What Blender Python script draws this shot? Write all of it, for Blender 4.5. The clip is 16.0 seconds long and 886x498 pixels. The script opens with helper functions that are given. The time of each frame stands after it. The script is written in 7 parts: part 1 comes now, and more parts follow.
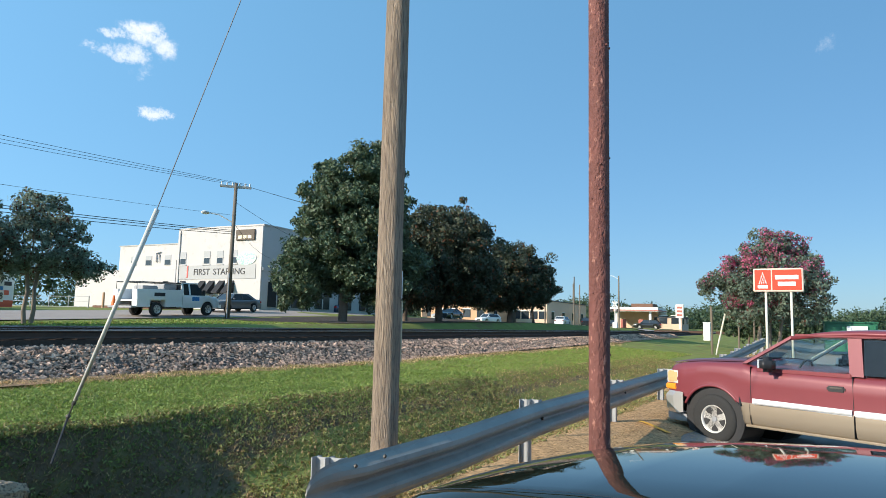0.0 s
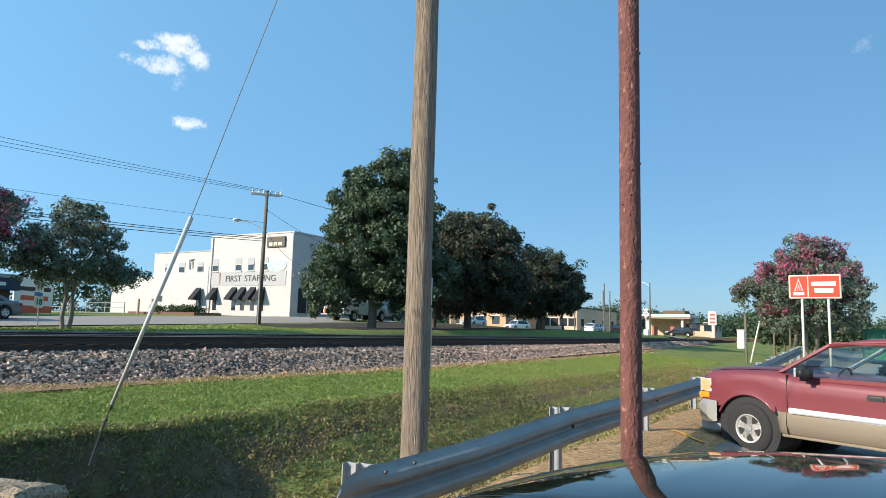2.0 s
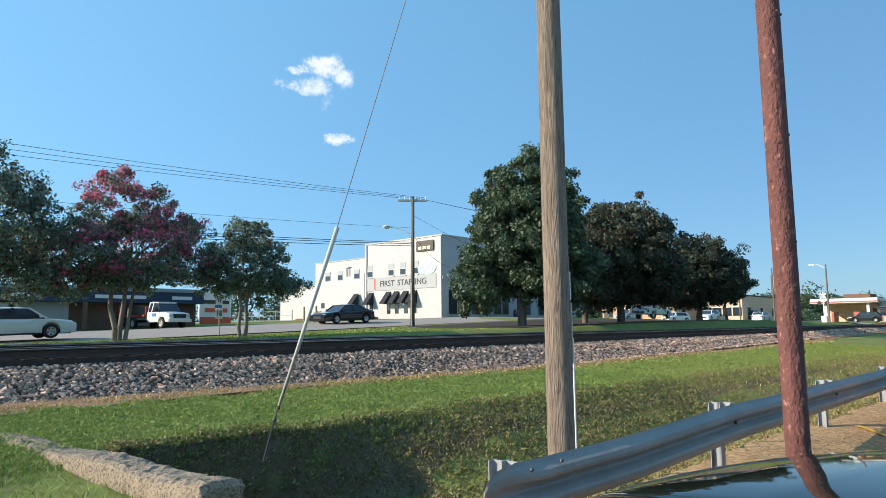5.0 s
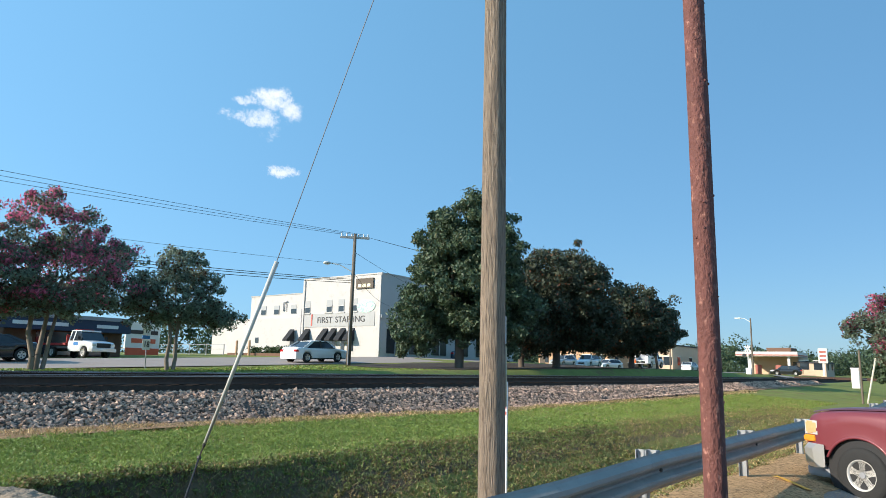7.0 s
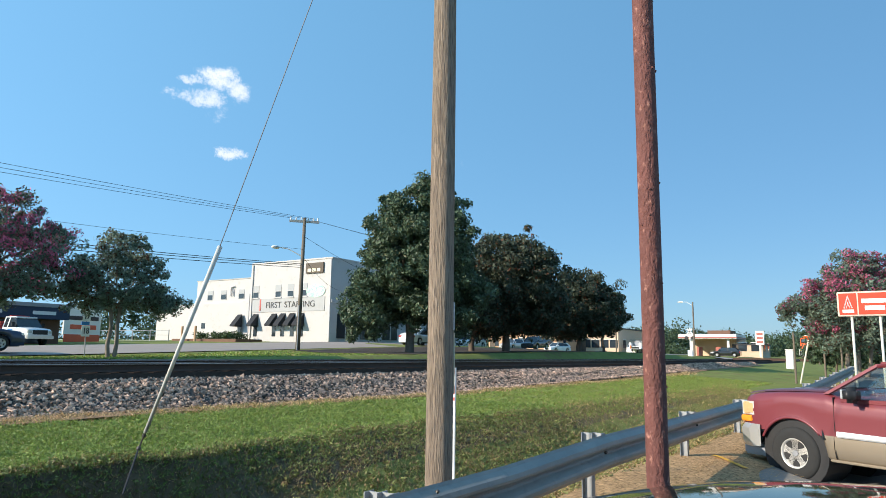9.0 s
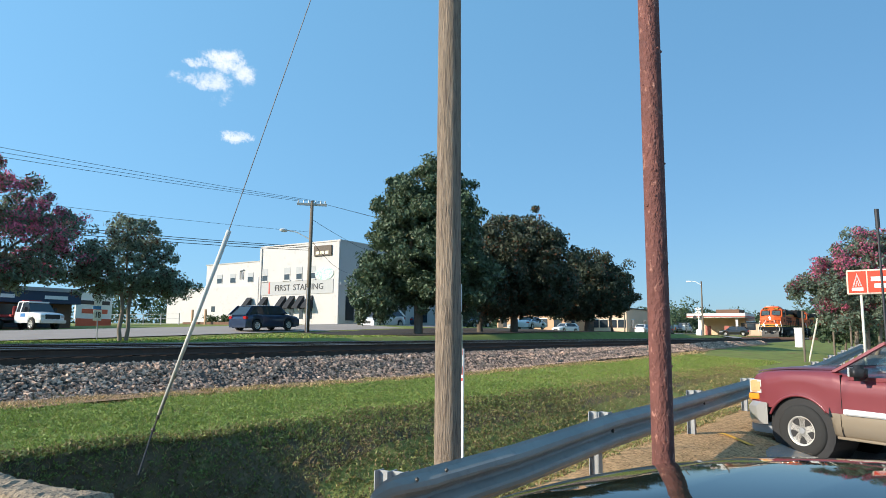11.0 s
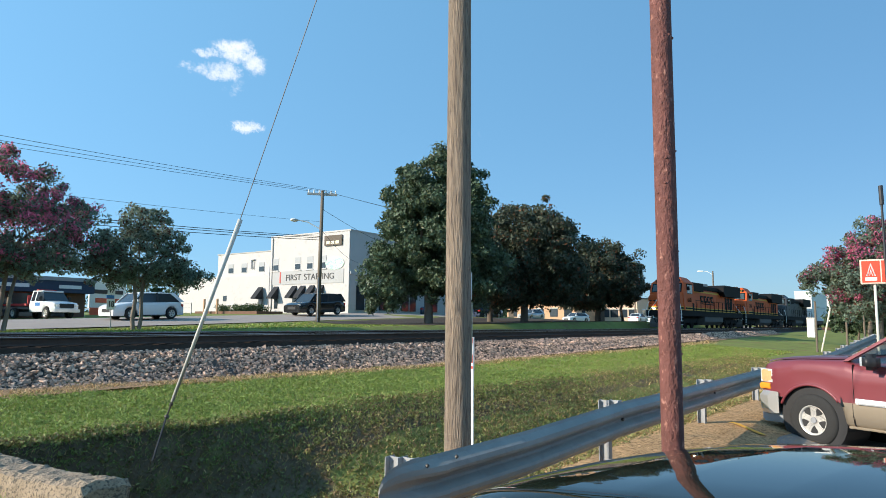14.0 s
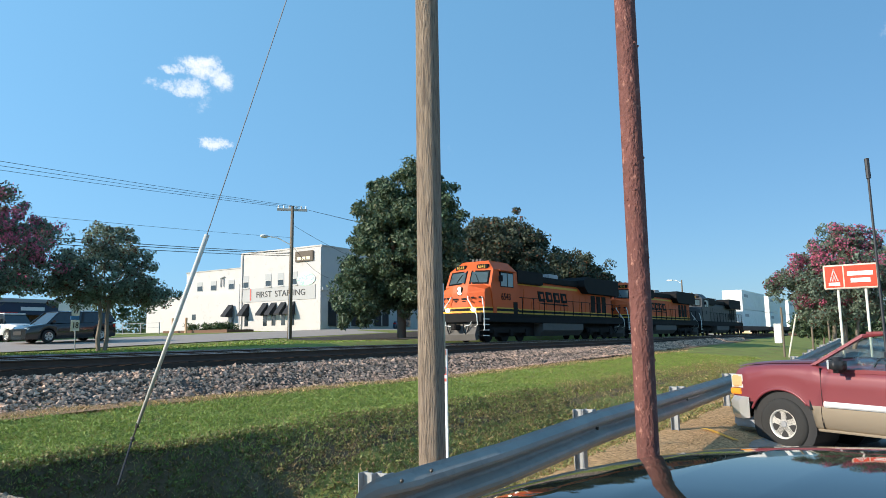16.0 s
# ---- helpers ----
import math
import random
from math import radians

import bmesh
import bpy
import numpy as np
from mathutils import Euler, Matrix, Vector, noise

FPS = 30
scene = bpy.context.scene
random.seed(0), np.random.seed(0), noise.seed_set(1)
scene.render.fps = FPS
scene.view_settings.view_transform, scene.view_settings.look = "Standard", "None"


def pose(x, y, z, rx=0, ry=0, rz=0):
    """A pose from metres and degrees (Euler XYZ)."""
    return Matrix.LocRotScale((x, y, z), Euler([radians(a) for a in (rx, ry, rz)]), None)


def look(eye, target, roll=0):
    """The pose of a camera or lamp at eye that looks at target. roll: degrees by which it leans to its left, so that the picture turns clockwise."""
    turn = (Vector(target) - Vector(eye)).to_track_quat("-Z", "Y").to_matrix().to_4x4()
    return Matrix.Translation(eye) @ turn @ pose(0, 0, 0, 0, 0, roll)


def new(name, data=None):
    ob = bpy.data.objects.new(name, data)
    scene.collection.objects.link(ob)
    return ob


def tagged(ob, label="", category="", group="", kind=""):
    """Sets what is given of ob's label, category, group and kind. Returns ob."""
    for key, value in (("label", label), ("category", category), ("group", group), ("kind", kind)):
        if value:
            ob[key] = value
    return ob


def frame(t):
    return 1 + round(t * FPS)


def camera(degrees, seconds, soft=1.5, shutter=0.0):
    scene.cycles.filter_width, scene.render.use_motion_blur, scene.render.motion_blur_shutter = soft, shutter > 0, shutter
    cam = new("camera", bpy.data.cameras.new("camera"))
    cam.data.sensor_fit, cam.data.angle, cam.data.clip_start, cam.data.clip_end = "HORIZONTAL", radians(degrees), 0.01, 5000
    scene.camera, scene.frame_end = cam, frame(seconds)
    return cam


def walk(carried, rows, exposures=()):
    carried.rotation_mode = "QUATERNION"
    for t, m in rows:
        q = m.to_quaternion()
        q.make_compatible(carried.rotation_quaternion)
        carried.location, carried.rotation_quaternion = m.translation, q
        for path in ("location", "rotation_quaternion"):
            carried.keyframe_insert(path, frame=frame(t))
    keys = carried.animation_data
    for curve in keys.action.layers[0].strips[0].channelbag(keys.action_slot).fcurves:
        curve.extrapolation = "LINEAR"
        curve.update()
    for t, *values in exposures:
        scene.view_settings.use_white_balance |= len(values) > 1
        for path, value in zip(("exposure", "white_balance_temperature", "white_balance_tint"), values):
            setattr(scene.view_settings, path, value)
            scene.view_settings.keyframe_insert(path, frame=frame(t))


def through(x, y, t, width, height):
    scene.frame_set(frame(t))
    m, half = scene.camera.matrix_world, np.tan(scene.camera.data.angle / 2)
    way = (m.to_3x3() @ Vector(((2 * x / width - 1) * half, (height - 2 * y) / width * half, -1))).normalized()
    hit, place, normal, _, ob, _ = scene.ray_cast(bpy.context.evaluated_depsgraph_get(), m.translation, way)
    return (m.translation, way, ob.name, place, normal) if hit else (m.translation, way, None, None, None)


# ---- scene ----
cam = camera(66.60, 16.0, 0.8)
PATH = [
    (0, pose(-0.106, 0.111, 1.752, 96.29, -1.32, -62.86)),
    (0.5, pose(-0.112, 0.112, 1.750, 96.49, -1.50, -62.92)),
    (1, pose(-0.119, 0.115, 1.753, 96.33, -1.36, -62.31)),
    (1.5, pose(-0.117, 0.114, 1.754, 96.67, -1.55, -61.90)),
    (2, pose(-0.117, 0.113, 1.751, 96.79, -1.48, -60.44)),
    (2.5, pose(-0.105, 0.100, 1.752, 96.64, -2.35, -57.12)),
    (3, pose(-0.075, 0.071, 1.758, 96.20, -2.39, -52.59)),
    (3.5, pose(-0.071, 0.046, 1.761, 96.78, -0.91, -49.41)),
    (4, pose(-0.070, 0.044, 1.757, 96.99, 0.10, -48.21)),
    (4.2, pose(-0.067, 0.044, 1.744, 96.51, 0.43, -47.40)),
    (6.3, pose(-0.032, 0.036, 1.801, 98.08, 1.12, -49.14)),
    (6.5, pose(-0.051, 0.042, 1.822, 99.42, -0.11, -49.72)),
    (7, pose(-0.089, -0.002, 1.750, 99.92, -1.23, -52.97)),
    (7.5, pose(-0.062, -0.004, 1.801, 99.63, 0.00, -55.09)),
    (8, pose(-0.034, 0.013, 1.795, 98.09, 0.15, -57.23)),
    (8.5, pose(-0.042, 0.017, 1.803, 98.50, -0.34, -57.64)),
    (9, pose(-0.022, 0.015, 1.769, 98.68, -0.78, -57.08)),
    (9.2, pose(-0.041, 0.004, 1.798, 98.93, -0.73, -56.84)),
    (11.3, pose(-0.057, -0.012, 1.769, 96.96, -0.25, -56.26)),
    (11.5, pose(-0.061, -0.010, 1.773, 97.42, -0.10, -55.98)),
    (12, pose(-0.066, -0.021, 1.769, 97.30, -0.08, -55.57)),
    (12.5, pose(-0.052, -0.012, 1.766, 97.25, -0.34, -55.57)),
    (13, pose(-0.051, -0.009, 1.758, 97.26, -0.20, -55.26)),
    (13.5, pose(-0.055, -0.013, 1.764, 96.83, -0.45, -55.15)),
    (14, pose(-0.061, -0.019, 1.758, 96.23, -0.42, -55.50)),
    (14.5, pose(-0.051, 0.001, 1.755, 96.15, -0.65, -54.63)),
    (15, pose(-0.066, -0.007, 1.757, 96.37, 0.48, -52.67)),
    (15.5, pose(-0.071, -0.009, 1.757, 97.18, 0.49, -52.62)),
    (15.9, pose(0.009, 0.023, 1.751, 96.67, 1.07, -59.98)),
    (16, pose(-0.017, 0.002, 1.740, 97.40, 0.87, -57.74)),
]
walk(cam, PATH)

# world, sun, exposure
SUN_FROM = Vector((-0.73, 0.54, 0.385)).normalized()
world = bpy.data.worlds.new("sky")
scene.world = world
world.use_nodes = True


def build_sky():
    nt = world.node_tree
    nt.nodes.clear()
    out = nt.nodes.new("ShaderNodeOutputWorld")
    bg = nt.nodes.new("ShaderNodeBackground")
    sky = nt.nodes.new("ShaderNodeTexSky")
    sky.sky_type = "NISHITA"
    sky.sun_disc = False
    sky.sun_elevation = math.asin(SUN_FROM.z)
    sky.sun_rotation = math.atan2(SUN_FROM.x, SUN_FROM.y)
    sky.air_density, sky.dust_density, sky.ozone_density = 1.0, 0.4, 1.6
    co = nt.nodes.new("ShaderNodeTexCoord")
    total = None
    # small fair-weather clouds: direction, half size in the two tangents, softness
    for direction, w, h, lo, gain in CLOUDS:
        d = Vector(direction).normalized()
        right = d.cross(Vector((0, 0, 1))).normalized()
        up = right.cross(d)
        dots = []
        for axis, size in ((right, w), (up, h)):
            v = nt.nodes.new("ShaderNodeVectorMath")
            v.operation = "DOT_PRODUCT"
            v.inputs[1].default_value = axis / size
            nt.links.new(co.outputs["Generated"], v.inputs[0])
            m = nt.nodes.new("ShaderNodeMath")
            m.operation = "POWER"
            m.inputs[1].default_value = 2
            ab = nt.nodes.new("ShaderNodeMath")
            ab.operation = "ABSOLUTE"
            nt.links.new(v.outputs["Value"], ab.inputs[0])
            nt.links.new(ab.outputs[0], m.inputs[0])
            dots.append(m)
        add = nt.nodes.new("ShaderNodeMath")
        nt.links.new(dots[0].outputs[0], add.inputs[0])
        nt.links.new(dots[1].outputs[0], add.inputs[1])
        front = nt.nodes.new("ShaderNodeVectorMath")
        front.operation = "DOT_PRODUCT"
        front.inputs[1].default_value = d
        nt.links.new(co.outputs["Generated"], front.inputs[0])
        side = nt.nodes.new("ShaderNodeMath")
        side.operation = "GREATER_THAN"
        side.inputs[1].default_value = 0.5
        nt.links.new(front.outputs["Value"], side.inputs[0])
        nz = nt.nodes.new("ShaderNodeTexNoise")
        nz.inputs["Scale"].default_value = 0.75 / h
        nz.inputs["Detail"].default_value = 7
        nz.inputs["Roughness"].default_value = 0.7
        nt.links.new(co.outputs["Generated"], nz.inputs["Vector"])
        body = nt.nodes.new("ShaderNodeMath")
        body.operation = "MULTIPLY_ADD"
        body.inputs[1].default_value = -0.42
        nt.links.new(add.outputs[0], body.inputs[0])
        nt.links.new(nz.outputs["Fac"], body.inputs[2])
        ramp = nt.nodes.new("ShaderNodeMapRange")
        ramp.interpolation_type = "SMOOTHSTEP"
        ramp.inputs["From Min"].default_value = lo
        ramp.inputs["From Max"].default_value = lo + 0.26
        ramp.inputs["To Max"].default_value = gain
        nt.links.new(body.outputs[0], ramp.inputs["Value"])
        cut = nt.nodes.new("ShaderNodeMath")
        cut.operation = "MULTIPLY"
        nt.links.new(ramp.outputs["Result"], cut.inputs[0])
        nt.links.new(side.outputs[0], cut.inputs[1])
        if total is None:
            total = cut
        else:
            mx = nt.nodes.new("ShaderNodeMath")
            mx.operation = "MAXIMUM"
            nt.links.new(total.outputs[0], mx.inputs[0])
            nt.links.new(cut.outputs[0], mx.inputs[1])
            total = mx
    tint = nt.nodes.new("ShaderNodeMix")
    tint.data_type = "RGBA"
    tint.blend_type = "MULTIPLY"
    tint.inputs["Factor"].default_value = 1.0
    tint.inputs["B"].default_value = SKY_TINT
    nt.links.new(sky.outputs[0], tint.inputs["A"])
    even = nt.nodes.new("ShaderNodeMix")
    even.data_type = "RGBA"
    even.inputs["Factor"].default_value = 0.64
    # summer haze scatters more light on the sun's side of the sky
    toward = nt.nodes.new("ShaderNodeVectorMath")
    toward.operation = "DOT_PRODUCT"
    toward.inputs[1].default_value = Vector((SUN_FROM.x, SUN_FROM.y, 0)).normalized()
    nt.links.new(co.outputs["Generated"], toward.inputs[0])
    share = nt.nodes.new("ShaderNodeMapRange")
    share.inputs["From Min"].default_value = -1.0
    nt.links.new(toward.outputs["Value"], share.inputs["Value"])
    haze = nt.nodes.new("ShaderNodeMix")
    haze.data_type = "RGBA"
    haze.inputs["A"].default_value = HAZE_AWAY
    haze.inputs["B"].default_value = HAZE_SUNWARD
    nt.links.new(share.outputs["Result"], haze.inputs["Factor"])
    nt.links.new(haze.outputs["Result"], even.inputs["B"])
    nt.links.new(tint.outputs["Result"], even.inputs["A"])
    mix = nt.nodes.new("ShaderNodeMix")
    mix.data_type = "RGBA"
    mix.inputs["B"].default_value = CLOUD_COLOUR
    nt.links.new(total.outputs[0], mix.inputs["Factor"])
    nt.links.new(even.outputs["Result"], mix.inputs["A"])
    nt.links.new(mix.outputs["Result"], bg.inputs["Color"])
    bg.inputs["Strength"].default_value = SKY_STRENGTH
    nt.links.new(bg.outputs[0], out.inputs["Surface"])


def polar(azimuth, slope):
    a = radians(azimuth)
    return (math.cos(a), math.sin(a), slope)


CLOUDS = [(polar(52.2, 0.392), 0.052, 0.027, 0.30, 0.85), (polar(51.0, 0.374), 0.030, 0.034, 0.32, 0.8), (polar(53.7, 0.361), 0.050, 0.022, 0.33, 0.7), (polar(54.6, 0.386), 0.034, 0.012, 0.34, 0.65),
          (polar(56.2, 0.362), 0.020, 0.013, 0.36, 0.55), (polar(52.4, 0.338), 0.030, 0.024, 0.38, 0.5), (polar(51.2, 0.282), 0.036, 0.015, 0.30, 0.75),
          (polar(75.5, 0.45), 0.05, 0.025, 0.38, 0.6), (polar(31.3, 0.285), 0.03, 0.02, 0.5, 0.25), (polar(-2.8, 0.38), 0.05, 0.03, 0.5, 0.25)]
SKY_STRENGTH = 0.1
SKY_TINT = (0.95, 1.1, 1.3, 1)
HAZE_AWAY = (0.8, 2.4, 4.2, 1)
HAZE_SUNWARD = (2.85, 6.95, 11.0, 1)
CLOUD_COLOUR = (8.6, 8.8, 9.2, 1)
build_sky()
sun_data = bpy.data.lights.new("sun", "SUN")
sun_data.energy = 5.0
sun_data.angle = radians(0.53)
sun_data.color = (1.0, 0.89, 0.73)
sun = new("sun", sun_data)
sun.matrix_world = look(SUN_FROM * 50, (0, 0, 0))
scene.view_settings.exposure = 0.42


# ---- materials ----
def mat(name, base, rough=0.6, metal=0.0, var=0.15, scale=4.0, bump=0.0, bump_scale=40.0, spec=0.5, second=None, second_at=0.55, second_scale=None, coat=0.0,
        emit=None, emit_strength=0.0, random_piece=0.0, island=0.0, stretch=(1, 1, 1)):
    """A procedural surface: base colour, cloudy variation, an optional second colour in patches, fine relief."""
    m = bpy.data.materials.new(name)
    m.use_nodes = True
    nt = m.node_tree
    p = nt.nodes["Principled BSDF"]
    co = nt.nodes.new("ShaderNodeTexCoord")
    mp = nt.nodes.new("ShaderNodeMapping")
    mp.inputs["Scale"].default_value = stretch
    nt.links.new(co.outputs["Object"], mp.inputs["Vector"])
    n1 = nt.nodes.new("ShaderNodeTexNoise")
    n1.inputs["Scale"].default_value = scale
    n1.inputs["Detail"].default_value = 6
    nt.links.new(mp.outputs[0], n1.inputs["Vector"])
    mx = nt.nodes.new("ShaderNodeMix")
    mx.data_type = "RGBA"
    c = Vector(base)
    mx.inputs["A"].default_value = (*(c * (1 - var)), 1)
    mx.inputs["B"].default_value = (*[min(1, v) for v in c * (1 + var)], 1)
    nt.links.new(n1.outputs["Fac"], mx.inputs["Factor"])
    col = mx.outputs["Result"]
    if second is not None:
        n2 = nt.nodes.new("ShaderNodeTexNoise")
        n2.inputs["Scale"].default_value = second_scale or scale * 2.7
        n2.inputs["Detail"].default_value = 8
        n2.inputs["Roughness"].default_value = 0.65
        nt.links.new(mp.outputs[0], n2.inputs["Vector"])
        r = nt.nodes.new("ShaderNodeMapRange")
        r.inputs["From Min"].default_value = second_at - 0.05
        r.inputs["From Max"].default_value = second_at + 0.07
        nt.links.new(n2.outputs["Fac"], r.inputs["Value"])
        m2 = nt.nodes.new("ShaderNodeMix")
        m2.data_type = "RGBA"
        m2.inputs["B"].default_value = (*second, 1)
        nt.links.new(r.outputs["Result"], m2.inputs["Factor"])
        nt.links.new(col, m2.inputs["A"])
        col = m2.outputs["Result"]
    if random_piece or island:
        src = nt.nodes.new("ShaderNodeObjectInfo") if random_piece else nt.nodes.new("ShaderNodeNewGeometry")
        sock = src.outputs["Random"] if random_piece else src.outputs["Random Per Island"]
        amount = random_piece or island
        r3 = nt.nodes.new("ShaderNodeMapRange")
        r3.inputs["To Min"].default_value = 1 - amount
        r3.inputs["To Max"].default_value = 1 + amount
        nt.links.new(sock, r3.inputs["Value"])
        hs = nt.nodes.new("ShaderNodeHueSaturation")
        nt.links.new(r3.outputs["Result"], hs.inputs["Value"])
        nt.links.new(col, hs.inputs["Color"])
        col = hs.outputs["Color"]
    nt.links.new(col, p.inputs["Base Color"])
    p.inputs["Roughness"].default_value = rough
    p.inputs["Metallic"].default_value = metal
    p.inputs["Specular IOR Level"].default_value = spec
    p.inputs["Coat Weight"].default_value = coat
    p.inputs["Coat Roughness"].default_value = 0.06
    if bump:
        nb = nt.nodes.new("ShaderNodeTexNoise")
        nb.inputs["Scale"].default_value = bump_scale
        nb.inputs["Detail"].default_value = 5
        nt.links.new(mp.outputs[0], nb.inputs["Vector"])
        b = nt.nodes.new("ShaderNodeBump")
        b.inputs["Strength"].default_value = bump
        b.inputs["Distance"].default_value = 0.02
        nt.links.new(nb.outputs["Fac"], b.inputs["Height"])
        nt.links.new(b.outputs[0], p.inputs["Normal"])
    if emit:
        p.inputs["Emission Color"].default_value = (*emit, 1)
        p.inputs["Emission Strength"].default_value = emit_strength
    return m


def leaf_mat(name, base, island=0.35, through=0.25, second=None, second_share=0.0, rough=0.55):
    """Leaves: colour varies leaf by leaf, a share of them in a second colour, some light passes."""
    m = bpy.data.materials.new(name)
    m.use_nodes = True
    nt = m.node_tree
    p = nt.nodes["Principled BSDF"]
    geo = nt.nodes.new("ShaderNodeNewGeometry")
    ramp = nt.nodes.new("ShaderNodeMapRange")
    ramp.inputs["To Min"].default_value = 1 - island
    ramp.inputs["To Max"].default_value = 1 + island
    nt.links.new(geo.outputs["Random Per Island"], ramp.inputs["Value"])
    hs = nt.nodes.new("ShaderNodeHueSaturation")
    hs.inputs["Color"].default_value = (*base, 1)
    nt.links.new(ramp.outputs["Result"], hs.inputs["Value"])
    col = hs.outputs["Color"]
    if second:
        g = nt.nodes.new("ShaderNodeMath")
        g.operation = "FRACT"
        mul = nt.nodes.new("ShaderNodeMath")
        mul.operation = "MULTIPLY"
        mul.inputs[1].default_value = 7.31
        nt.links.new(geo.outputs["Random Per Island"], mul.inputs[0])
        nt.links.new(mul.outputs[0], g.inputs[0])
        lt = nt.nodes.new("ShaderNodeMath")
        lt.operation = "LESS_THAN"
        lt.inputs[1].default_value = second_share
        nt.links.new(g.outputs[0], lt.inputs[0])
        m2 = nt.nodes.new("ShaderNodeMix")
        m2.data_type = "RGBA"
        m2.inputs["B"].default_value = (*second, 1)
        nt.links.new(lt.outputs[0], m2.inputs["Factor"])
        nt.links.new(col, m2.inputs["A"])
        col = m2.outputs["Result"]
    nt.links.new(col, p.inputs["Base Color"])
    p.inputs["Roughness"].default_value = rough
    p.inputs["Specular IOR Level"].default_value = 0.35
    tr = nt.nodes.new("ShaderNodeBsdfTranslucent")
    nt.links.new(col, tr.inputs["Color"])
    mix = nt.nodes.new("ShaderNodeMixShader")
    mix.inputs["Fac"].default_value = through
    nt.links.new(p.outputs[0], mix.inputs[1])
    nt.links.new(tr.outputs[0], mix.inputs[2])
    nt.links.new(mix.outputs[0], nt.nodes["Material Output"].inputs["Surface"])
    return m


def glass_mat(name, tint=(0.6, 0.7, 0.7), rough=0.02, clear=0.75):
    """Thin car or window glass: partly clear, glossy."""
    m = bpy.data.materials.new(name)
    m.use_nodes = True
    nt = m.node_tree
    nt.nodes.remove(nt.nodes["Principled BSDF"])
    gl = nt.nodes.new("ShaderNodeBsdfGlossy")
    gl.inputs["Roughness"].default_value = rough
    tr = nt.nodes.new("ShaderNodeBsdfTransparent")
    tr.inputs["Color"].default_value = (*[v * clear for v in tint], 1)
    fr = nt.nodes.new("ShaderNodeFresnel")
    fr.inputs["IOR"].default_value = 1.55
    mix = nt.nodes.new("ShaderNodeMixShader")
    nt.links.new(fr.outputs[0], mix.inputs["Fac"])
    nt.links.new(tr.outputs[0], mix.inputs[1])
    nt.links.new(gl.outputs[0], mix.inputs[2])
    nt.links.new(mix.outputs[0], nt.nodes["Material Output"].inputs["Surface"])
    return m


